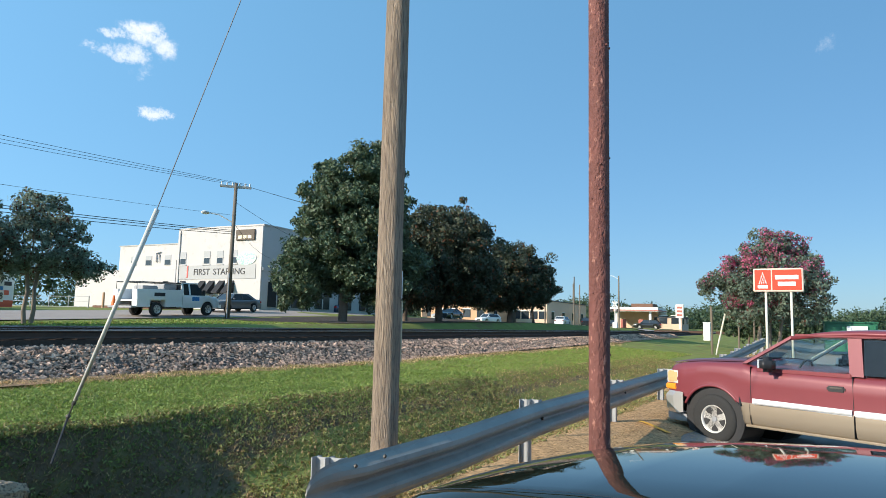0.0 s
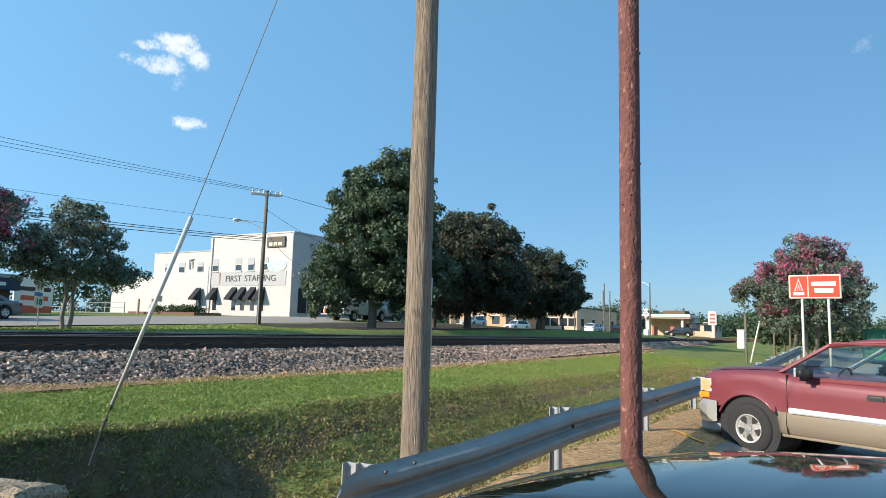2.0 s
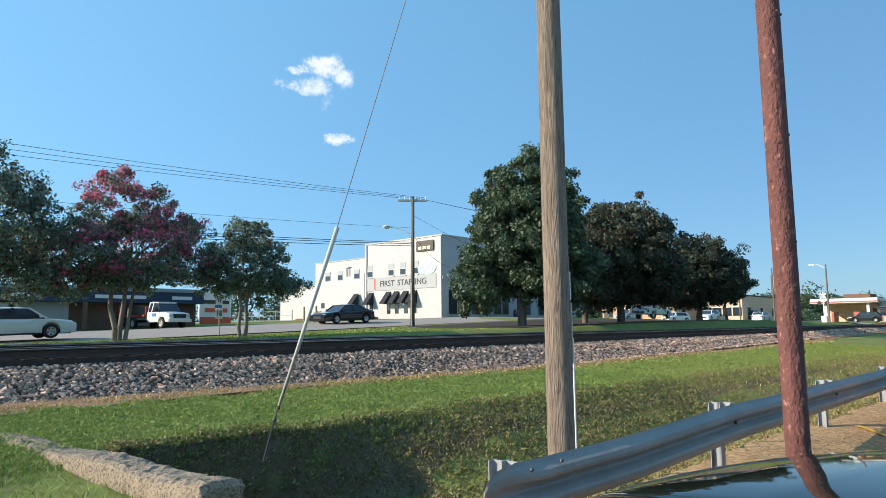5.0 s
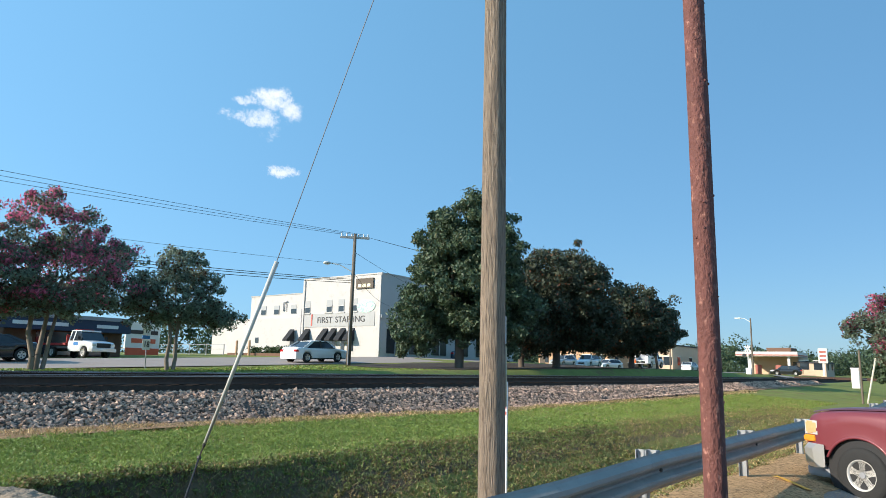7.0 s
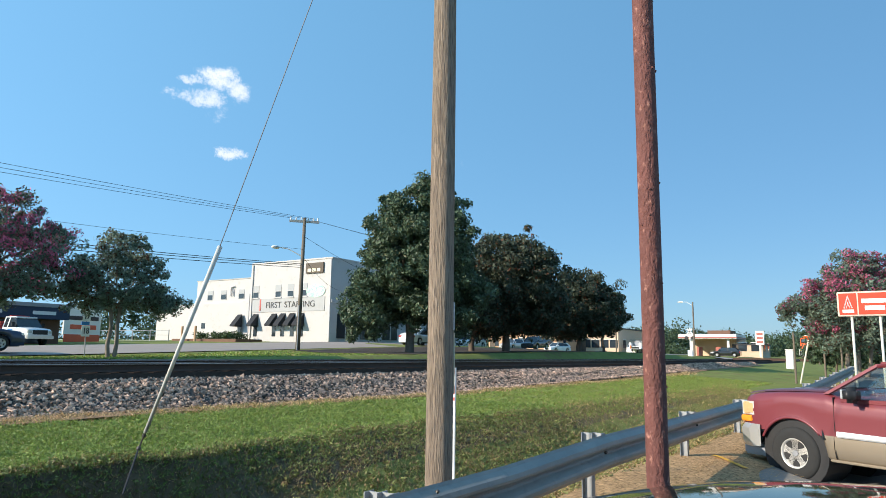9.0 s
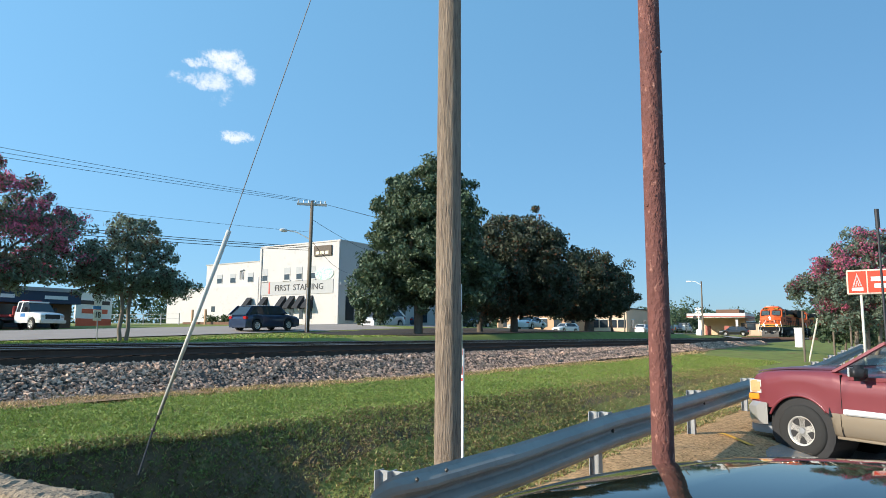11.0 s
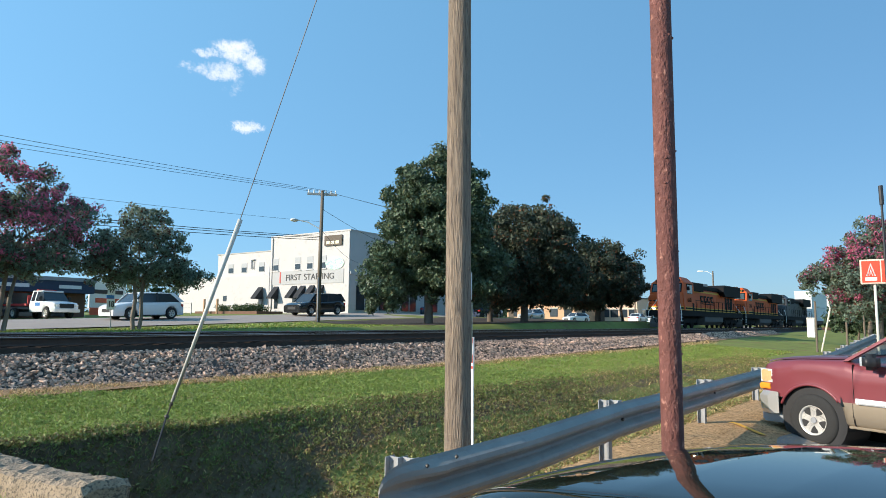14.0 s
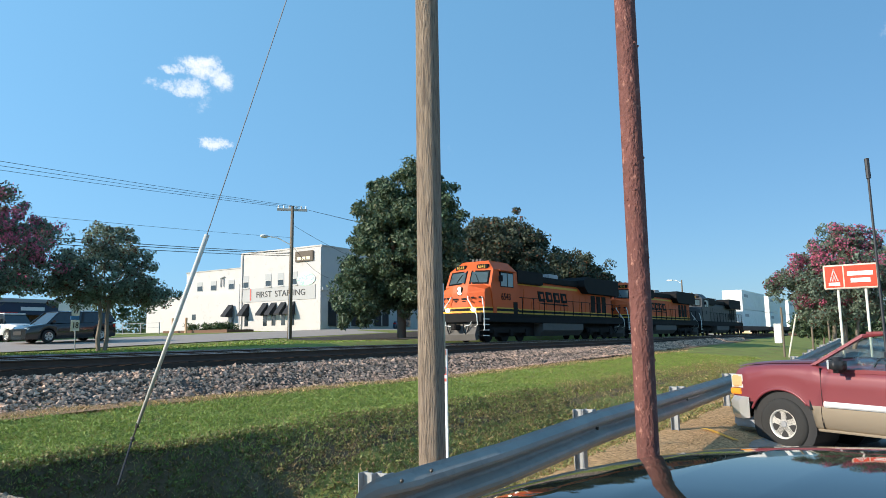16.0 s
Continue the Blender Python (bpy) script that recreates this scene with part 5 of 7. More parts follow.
def make_stack_car(label, seed):
    root = tagged(empty("container_wagon"), label, "container wagon", "container wagons of the train")
    part("well_frame", box(-19.5, -0.3, -1.35, 1.35, 0.55, 1.15, 0.03), M["well_car"], root, "rust-brown well wagon")
    for k in (-18.6, -1.2):
        bm = bmesh.new()
        for s in (-1, 1):
            bx(bm, k - 0.9, k + 0.9, s * 1.1, s * 0.95, 0.3, 0.75, 0.03)
            for w in (-0.85, 0.85):
                cyl(bm, (k + w, s * 0.7 - 0.06, 0.42), (k + w, s * 0.7 + 0.06, 0.42), 0.42, None, 16)
        part("bogie", bm, M["bogie"], root)
    for z, cut in ((0.75, 0), (3.45, 0)):
        c = part("container", box(-17.6, -1.5, -1.28, 1.28, z, z + 2.66, 0.03), M["container"], root, "white stacked freight container")
        bm = bmesh.new()
        for k in range(26):
            x = -17.3 + 0.61 * k
            bx(bm, x, x + 0.28, -1.3, 1.3, z + 0.25, z + 2.45)
        part("side_ribs", bm, M["container"], c)
        part("text_bar", box(-5.2, -2.6, -1.31, 1.31, z + 1.7, z + 2.1), M["grey_metal"], c, "grey bar of writing")
    return root


TRAIN = []
for nm, pt, lb, lit, num in (("locomotive", "orange", "orange and black freight locomotive with lit headlights", True, "6543"),
                             ("locomotive", "orange", "second orange and black freight locomotive", False, "7216"),
                             ("locomotive", "dark", "third locomotive in sooty grey-black paint", False, "0")):
    TRAIN.append((make_loco(nm, pt, lb, lit, num), 22.3 * len(TRAIN)))
for k in range(4):
    TRAIN.append((make_stack_car("well wagon stacked with two white containers", k), 66.9 + 20.0 * k))


# ---- cars ----
def body_shell(bm, xs, low, up, half, crown=0.03, tuck=0.06):
    """A car body skin: rings across, set along x. low, up, half: functions of x."""
    rings = []
    for x in xs:
        l, u, w = low(x), up(x), half(x)
        h = u - l
        side = [(w - tuck, l), (w - 0.01, l + 0.22 * h), (w, l + 0.5 * h), (w - 0.004, l + 0.74 * h), (w - 0.03, l + 0.93 * h), (w - 0.10, u - 0.004), (w * 0.5, u + crown * 0.75), (0, u + crown)]
        rings.append([(x, -y, z) for y, z in side] + [(x, y, z) for y, z in side[::-1][1:]])
    loft(bm, rings, close=False, caps=False)
    for r in (rings[0], rings[-1]):
        vs = [bm.verts.new(p) for p in r]
        bm.faces.new(vs)
    bmesh.ops.recalc_face_normals(bm, faces=bm.faces[:])


def arch_low(base, arches, r):
    def low(x):
        z = base
        for a in arches:
            d = abs(x - a)
            if d < r:
                z = max(z, base * 0 + math.sqrt(max(0, r * r - d * d)) * 0.98 + r * 0.02 + 0.33 * 0 + AXLE - 0.0)
        return z
    return low


AXLE = 0.34


def columns(x0, x1, arches, r, step=0.12):
    xs = set(axis([(x0, x1, step)]))
    for a in arches:
        for k in range(19):
            xs.add(a - r * math.cos(math.pi * k / 18))
        xs.add(a - r - 0.004)
        xs.add(a + r + 0.004)
    return sorted(x for x in xs if x0 <= x <= x1)


def make_wheel(parent, x, y, z, r, width, rim_mat, side, spokes=5, rim_r=0.62, steer=0.0):
    """A wheel on the y side given (-1 or 1): tyre with rim and hub."""
    w = empty("wheel", pose(x, y, z, 0, 0, steer))
    w.parent = parent
    prof = [(rim_r * r, 0.5), (0.80 * r, 0.52), (0.93 * r, 0.47), (0.985 * r, 0.38), (r, 0.2), (r, -0.2), (0.985 * r, -0.38), (0.93 * r, -0.47), (rim_r * r, -0.5)]
    bm = bmesh.new()
    loft(bm, [[(a * math.cos(t), o * width, a * math.sin(t)) for a, o in prof] for t in [2 * math.pi * k / 32 for k in range(33)]], close=False, caps=False)
    part("tyre", bm, M["tyre"], w, smooth=True)
    bm = bmesh.new()
    s = side
    q = rim_r * r
    loft(bm, [[(a * math.cos(t), s * o * width, a * math.sin(t)) for a, o in ((q, 0.49), (q * 0.97, 0.5), (q * 0.90, 0.42), (q * 0.86, 0.3), (q * 0.84, 0.1))] for t in [2 * math.pi * k / 32 for k in range(33)]], close=False, caps=False)
    rim = part("rim", bm, rim_mat, w, smooth=True)
    # solid dark disc in place of the shaded hollow of the rim
    part("rim_shade_disc", rod((0, s * 0.02 * width, 0), (0, s * 0.12 * width, 0), 0.86 * q, None, 24), M["bolt"], rim, "dark disc standing in for the shaded space behind the spokes")
    for k in range(spokes):
        t = 2 * math.pi * k / spokes + 0.3
        bm = bmesh.new()
        c, sn = math.cos(t), math.sin(t)
        pts = [(0.12 * q, -0.2 * q), (0.45 * q, -0.2 * q), (0.7 * q, -0.2 * q), (0.9 * q, -0.36 * q), (0.93 * q, 0), (0.9 * q, 0.36 * q), (0.7 * q, 0.2 * q), (0.45 * q, 0.2 * q), (0.12 * q, 0.2 * q)]
        loft(bm, [[(a * c - b * sn, s * o * width, a * sn + b * c) for a, b in pts] for o in (0.2, 0.36)])
        part("spoke", bm, rim_mat, rim)
    part("hub", rod((0, s * 0.1 * width, 0), (0, s * 0.42 * width, 0), 0.24 * q, 0.2 * q, 14), M["grey_metal"], rim)
    return w


def panel(name, pts, material, parent, label="", thick=0.012):
    """A flat pane through four or more points."""
    bm = bmesh.new()
    f = bm.faces.new([bm.verts.new(p) for p in pts])
    bmesh.ops.solidify(bm, geom=[f], thickness=thick)
    return part(name, bm, material, parent, label)


def make_maroon_pickup():
    """+x is forward, origin under the front axle; the side seen is +y."""
    root = tagged(empty("pickup_truck", pose(11.93, 0.75, 0.03, 0, 0, 62)), "maroon and pewter two-tone pickup truck parked nose to the guardrail", "pickup truck")
    W = 0.99
    arches, R = (0.0, -3.6), 0.47

    def low(x):
        z = 0.36 if -3.0 < x < -0.5 else 0.42
        for a in arches:
            d = abs(x - a)
            if d < R + 0.03:
                z = max(z, 0.385 + math.sqrt(max(0, (R + 0.03) ** 2 - d * d)) * 0.98)
        return z

    def up(x):
        return line(x, [(-4.7, 1.16), (-2.2, 1.16), (-0.65, 1.20), (-0.55, 1.255), (0.2, 1.23), (0.6, 1.195), (0.76, 1.155), (0.83, 1.09), (0.86, 1.02)])

    def half(x):
        return W - 0.02 * smooth(0.2, 0.6, x) - 0.10 * smooth(0.55, 0.9, x)
    mid = 0.665
    bm = bmesh.new()
    xs = columns(-4.7, 0.86, arches, R + 0.03, 0.1)
    body_shell(bm, xs, lambda x: max(low(x), mid), up, half, 0.045, 0.0)
    body = part("body", bm, M["maroon"], root, "maroon upper body", smooth=True)
    # pewter lower panels
    for s in (-1, 1):
        for a, b in ((-3.12, -2.04), (-2.02, -0.62), (-0.61, -0.45)):
            bm = bmesh.new()
            xs2 = [x for x in axis([(a, b, 0.05)])]
            rings = []
            for x in xs2:
                l, u = low(x), mid + 0.015
                rings.append([(x, s * (W - 0.07), l), (x, s * (W - 0.02), l + 0.04), (x, s * (W + 0.004), l + 0.16), (x, s * (W + 0.006), u - 0.06), (x, s * (W + 0.002), u)])
            loft(bm, rings, close=False, caps=False)
            part("lower_panel", bm, M["pewter"], body, "pewter lower body panel", smooth=True)
        bm = bmesh.new()
        loft(bm, [[(x, s * (W + 0.006), 0.655), (x, s * (W + 0.022), 0.675), (x, s * (W + 0.022), 0.715), (x, s * (W + 0.004), 0.735)] for x in (-3.1, -2.035)], close=True)
        part("side_moulding", bm, M["car_white"], body, "pale side moulding")
        bm = bmesh.new()
        loft(bm, [[(x, s * (W + 0.006), 0.655 + 0.01 * k), (x, s * (W + 0.022), 0.675 + 0.01 * k), (x, s * (W + 0.022), 0.715 + 0.01 * k), (x, s * (W + 0.004), 0.735 + 0.01 * k)] for x, k in ((-2.005, 0), (-0.66, 1.5))], close=True)
        part("side_moulding", bm, M["car_white"], body, "pale side moulding")
        part("chrome_strip", box(-2.0, -0.7, s * (W + 0.02), s * (W + 0.028), 0.672, 0.692), M["chrome"], body, "chrome strip in the moulding")
        part("sill_bar", box(-3.1, -0.52, s * (W - 0.06), s * (W - 0.03), 0.335, 0.37, 0.01), M["pewter"], body)
        # door gaps
        for x, z0, z1 in ((-0.63, 0.38, 1.2), (-2.02, 0.38, 1.15)):
            part("door_gap", box(x - 0.002, x + 0.002, s * (W - 0.05), s * (W + 0.002), z0, z1), M["black_plastic"], body)
        # fender crease and lip
        bm = bmesh.new()
        tube(bm, [(0.5 * math.cos(a), s * (W - 0.012), 0.385 + 0.49 * math.sin(a)) for a in [math.pi * (0.12 + 0.68 * k / 28) for k in range(29)]], 0.02, 8)
        part("wheel_arch_lip", bm, M["maroon"], body, smooth=True)
        bm = bmesh.new()
        cyl(bm, (0, s * 0.35, 0.40), (0, s * (W - 0.06), 0.40), 0.495, None, 24)
        part("wheel_well", bm, M["black_plastic"], body, "dark wheel well")
    # hood top with peeling clear coat
    bm = bmesh.new()
    loft(bm, [[(x, y, up(x) + 0.052 - 0.035 * (abs(y) / 0.86) ** 2 + (0.012 if abs(y) > 0.5 else 0) - (0.02 if abs(y) > 0.84 else 0)) for y in (-0.86, -0.82, -0.55, -0.45, -0.2, 0, 0.2, 0.45, 0.55, 0.82, 0.86)] for x in axis([(-0.48, 0.74, 0.1)])], close=False, caps=False)
    part("hood", bm, M["maroon_faded"], body, "faded maroon hood with peeling clear coat", smooth=True)
    # bumper
    bm = bmesh.new()
    loft(bm, [[(x, y, z) for x, z in ((bxx, 0.40), (bxx + 0.05, 0.46), (bxx + 0.07, 0.66), (bxx, 0.735), (bxx - 0.12, 0.73), (bxx - 0.12, 0.42))] for y, bxx in ((-1.0, 0.62), (-0.93, 0.80), (-0.5, 0.92), (0, 0.95), (0.5, 0.92), (0.93, 0.80), (1.0, 0.62))])
    bump = part("bumper", bm, M["chrome"], root, "chrome front bumper")
    part("valance", box(0.45, 0.85, -0.93, 0.93, 0.27, 0.43, 0.03), M["grey_metal"], bump, "grey air dam")
    for s in (-1, 1):
        bm = bmesh.new()
        loft(bm, [[(0.62, s * 0.955, z0), (0.86, s * 0.90, z0), (0.93, s * 0.62, z0), (0.80, s * 0.62, z0)] for z0 in (0.86, 1.06)])
        part("headlamp", bm, M["lamp_lens"], root, "headlamp with amber side lens")
        part("side_lamp", box(0.60, 0.82, s * 0.915, s * 0.95, 0.87, 1.05, 0.02), M["amber_pale"], root, "amber-tinted side lens")
        part("turn_lamp", box(0.66, 0.86, s * 0.90, s * 0.95, 0.76, 0.85, 0.015), M["amber"], root, "amber turn signal")
    part("grille", box(0.84, 0.93, -0.6, 0.6, 0.76, 1.06, 0.02), M["chrome"], root)
    # cab: pillars, roof, glass
    BW, RW = W - 0.03, 0.89
    for s in (-1, 1):
        y0, y1 = s * BW, s * RW
        for name, a, b, wid in (("a_pillar", (-0.52, 1.24), (-1.22, 1.66), 0.075), ("b_pillar", (-2.06, 1.16), (-2.02, 1.69), 0.17), ("c_pillar", (-3.0, 1.16), (-2.95, 1.67), 0.2)):
            bm = bmesh.new()
            (xa, za), (xb, zb) = a, b
            ring = lambda x, z, y: [(x - wid / 2, y, z), (x + wid / 2, y, z), (x + wid / 2, y - s * 0.07, z), (x - wid / 2, y - s * 0.07, z)]
            loft(bm, [ring(xa, za, y0), ring(xb, zb, y1)])
            pillar = part(name, bm, M["maroon"], root)
            bm = bmesh.new()
            lining = lambda x, z, y: [(x - wid / 2 - 0.004, y - s * 0.06, z), (x + wid / 2 + 0.004, y - s * 0.06, z), (x + wid / 2 + 0.004, y - s * 0.085, z), (x - wid / 2 - 0.004, y - s * 0.085, z)]
            loft(bm, [lining(xa, za, y0), lining(xb, zb, y1)])
            part("pillar_trim", bm, M["headliner"], pillar, "pale grey inner trim")
        part("window_frame", box(-2.0, -0.72, y0 - s * 0.03, y0 + s * 0.01, 1.13, 1.19, 0.01), M["maroon"], root)
        panel("door_glass", [(-0.92, y0 - s * 0.02, 1.18), (-1.97, y0 - s * 0.02, 1.18), (-1.94, y1 - s * 0.01, 1.65), (-1.33, y1 - s * 0.01, 1.65)], M["cabin_glass"], root, "clear door window", 0.006)
        panel("rear_side_glass", [(-2.14, y0 - s * 0.015, 1.18), (-2.9, y0 - s * 0.015, 1.18), (-2.86, y1, 1.63), (-2.14, y1, 1.63)], M["dark_glass"], root, "dark tinted rear side window", 0.01)
        # mirror
        bm = bmesh.new()
        bx(bm, -1.06, -0.90, s * (W + 0.03), s * (W + 0.27), 1.15, 1.36, 0.05)
        mir = part("mirror", bm, M["black_plastic"], root, "black door mirror", smooth=True)
        part("mirror_cap", box(-0.9, -0.868, s * (W + 0.07), s * (W + 0.22), 1.2, 1.32, 0.005), M["chrome"], mir, "shiny mirror face")
        part("mirror_arm", box(-0.98, -0.90, s * (W - 0.06), s * (W + 0.08), 1.17, 1.22, 0.01), M["black_plastic"], mir)
        h = part("door_handle", box(-1.93, -1.70, s * (W - 0.01), s * (W + 0.016), 0.95, 1.025, 0.02), M["black_plastic"], root, "black door handle")
        part("grip", box(-1.90, -1.74, s * (W + 0.012), s * (W + 0.03), 0.99, 1.01, 0.006), M["bolt"], h)
    bm = bmesh.new()
    loft(bm, [[(x, y, z + 0.035 - 0.045 * (abs(y) / RW) ** 2) for y in (-RW - 0.02, -0.5, 0, 0.5, RW + 0.02)] for x, z in ((-1.2, 1.665), (-1.6, 1.72), (-2.1, 1.74), (-2.6, 1.735), (-3.05, 1.68))], close=False, caps=False)
    bmesh.ops.solidify(bm, geom=bm.faces[:], thickness=0.05)
    part("roof", bm, M["maroon"], root, smooth=True)
    part("rain_gutter", box(-2.9, -1.25, RW - 0.03, RW + 0.025, 1.65, 1.69, 0.01), M["maroon"], root)
    panel("windscreen", [(-0.52, -0.9, 1.255), (-0.52, 0.9, 1.255), (-1.22, 0.85, 1.67), (-1.22, -0.85, 1.67)], M["cabin_glass"], root, "windscreen", 0.006)
    panel("rear_glass", [(-3.0, -0.75, 1.2), (-3.0, 0.75, 1.2), (-2.95, 0.7, 1.64), (-2.95, -0.7, 1.64)], M["cabin_glass"], root, "rear window", 0.006)
    bm = bmesh.new()
    tube(bm, [(-0.50, 0.55, 1.30), (-0.52, -0.1, 1.31)], 0.012)
    tube(bm, [(-0.45, 0.75, 1.29), (-0.52, 0.2, 1.30)], 0.014)
    part("wiper", bm, M["black_plastic"], root)
    # interior
    part("dashboard", box(-0.95, -0.6, -0.85, 0.85, 0.95, 1.19, 0.05), M["seat"], root)
    bm = bmesh.new()
    for k in range(20):
        a0, a1 = 2 * math.pi * k / 20, 2 * math.pi * (k + 1) / 20
        c = lambda a: (-1.12 - 0.06 * math.sin(a), 0.42 + 0.19 * math.cos(a), 1.14 + 0.18 * math.sin(a))
        cyl(bm, c(a0), c(a1), 0.016, None, 6)
    part("steering_wheel", bm, M["black_plastic"], root)
    for y in (-0.42, 0.42):
        bm = bmesh.new()
        bx(bm, -1.95, -1.45, y - 0.25, y + 0.25, 0.75, 0.95, 0.05)
        bx(bm, -2.05, -1.88, y - 0.25, y + 0.25, 0.8, 1.28, 0.05)
        part("seat", bm, M["seat"], root)
    part("headlining", box(-2.9, -1.3, -0.78, 0.78, 1.62, 1.645), M["headliner"], root, "pale cloth headlining")
    part("cabin_floor", box(-3.0, -0.5, -0.9, 0.9, 0.5, 0.66), M["black_plastic"], root)
    part("tailgate_bed", box(-4.75, -3.05, -0.96, 0.96, 0.55, 1.15, 0.04), M["maroon"], root, "pickup bed")
    for x in arches:
        for s in (-1, 1):
            make_wheel(root, x, s * (W - 0.15), 0.375, 0.375, 0.25, M["alloy"], s, 5, 0.56, 0)
    part("chassis", box(-4.6, 0.6, -0.6, 0.6, 0.3, 0.5), M["black_plastic"], root)
    return root


make_maroon_pickup()


def make_own_car():
    """A dark vehicle beside the viewer, its glossy hood in view; +x forward."""
    root = tagged(empty("parked_car", pose(2.95, 1.28, 0.045, 0, 0, 90 - 17)), "glossy dark green-black car parked at the guardrail, hood reflecting sky", "car")
    W = 0.88
    # origin at the middle of the hood's front edge

    def up(d):
        return line(d, [(-1.75, 1.25), (-1.2, 1.225), (-0.8, 1.19), (-0.5, 1.15), (-0.25, 1.10), (-0.1, 1.06), (0.0, 1.02), (0.06, 0.95), (0.1, 0.85), (0.13, 0.7)])

    def half(d):
        return W - 0.05 * smooth(-0.4, 0.0, d) - 0.10 * smooth(-0.05, 0.13, d)
    arches, R = (-0.75, -3.5), 0.42

    def low(d):
        z = 0.32
        for a in arches:
            if abs(d - a) < R:
                z = max(z, 0.34 + math.sqrt(R * R - (d - a) ** 2))
        return z
    xs = sorted(set(columns(-4.5, 0.13, arches, R, 0.06)))
    bm = bmesh.new()
    rings = []
    for x in xs:
        u, w, l = up(x) if x > -1.75 else 1.12, half(x), low(x)
        side = [(w - 0.05, l), (w, l + 0.3 * (u - l)), (w, u - 0.22), (w - 0.015, u - 0.12), (w - 0.05, u - 0.045), (w - 0.11, u - 0.008), (w - 0.2, u + 0.008), (w * 0.55, u + 0.022), (w * 0.25, u + 0.03), (0, u + 0.032)]
        rings.append([(x, -y, z) for y, z in side] + [(x, y, z) for y, z in side[::-1][1:]])
    loft(bm, rings, close=False, caps=False)
    bm.faces.new([bm.verts.new(p) for p in rings[-1]])
    bm.faces.new([bm.verts.new(p) for p in rings[0]])
    bmesh.ops.recalc_face_normals(bm, faces=bm.faces[:])
    part("body", bm, M["hood"], root, smooth=True)
    for s in (-1, 1):
        bm = bmesh.new()
        loft(bm, [[(x, s * (half(x) - 0.145), up(x) + 0.0045), (x, s * (half(x) - 0.138), up(x) + 0.0035)] for x in axis([(-1.7, -0.05, 0.08)])], close=False, caps=False)
        part("hood_seam", bm, M["black_plastic"], root)
        part("headlamp", box(-0.14, 0.08, s * 0.55, s * 0.79, 0.74, 0.9, 0.03), M["lamp_lens"], root)
    part("grille", box(0.06, 0.14, -0.5, 0.5, 0.55, 0.85, 0.02), M["black_plastic"], root)
    part("bumper", box(-0.05, 0.22, -0.84, 0.84, 0.35, 0.58, 0.05), M["hood"], root)
    bm = bmesh.new()
    loft(bm, [[(-1.7, -0.78, 1.24), (-1.7, 0.78, 1.24), (-4.2, 0.78, 1.12), (-4.2, -0.78, 1.12)], [(-2.45, -0.6, 1.64), (-2.45, 0.6, 1.64), (-3.7, 0.6, 1.62), (-3.7, -0.6, 1.62)]])
    part("cabin_glass", bm, M["dark_glass"], root, "dark cabin windows")
    part("roof", box(-3.75, -2.4, -0.62, 0.62, 1.6, 1.68, 0.03), M["hood"], root)
    for x in arches:
        for s in (-1, 1):
            make_wheel(root, x, s * (W - 0.12), 0.34, 0.34, 0.22, M["alloy"], s)
    return root


make_own_car()


def make_whip_antenna():
    root = tagged(empty("whip_antenna", pose(0.60, -0.0135, 0)), "thin black whip antenna with a ribbed coil base", "antenna")
    part("mast", rod((0, 0.0, 0.0), (0.0, 0.008, 1.87), 0.0018, 0.0009, 8), M["wire"], root)
    part("tip", rod((0, 0.0078, 1.858), (0, 0.008, 1.874), 0.0017, None, 8), M["wire"], root)
    bm = bmesh.new()
    for k in range(12):
        cyl(bm, (0, 0.004, 1.62 + 0.009 * k), (0, 0.004, 1.6245 + 0.009 * k), 0.005, None, 8)
    part("coil", bm, M["wire"], root, "ribbed loading coil")
    part("base", rod((0, 0, 0), (0, 0, 0.03), 0.08, 0.05, 16), M["black_plastic"], root)


make_whip_antenna()


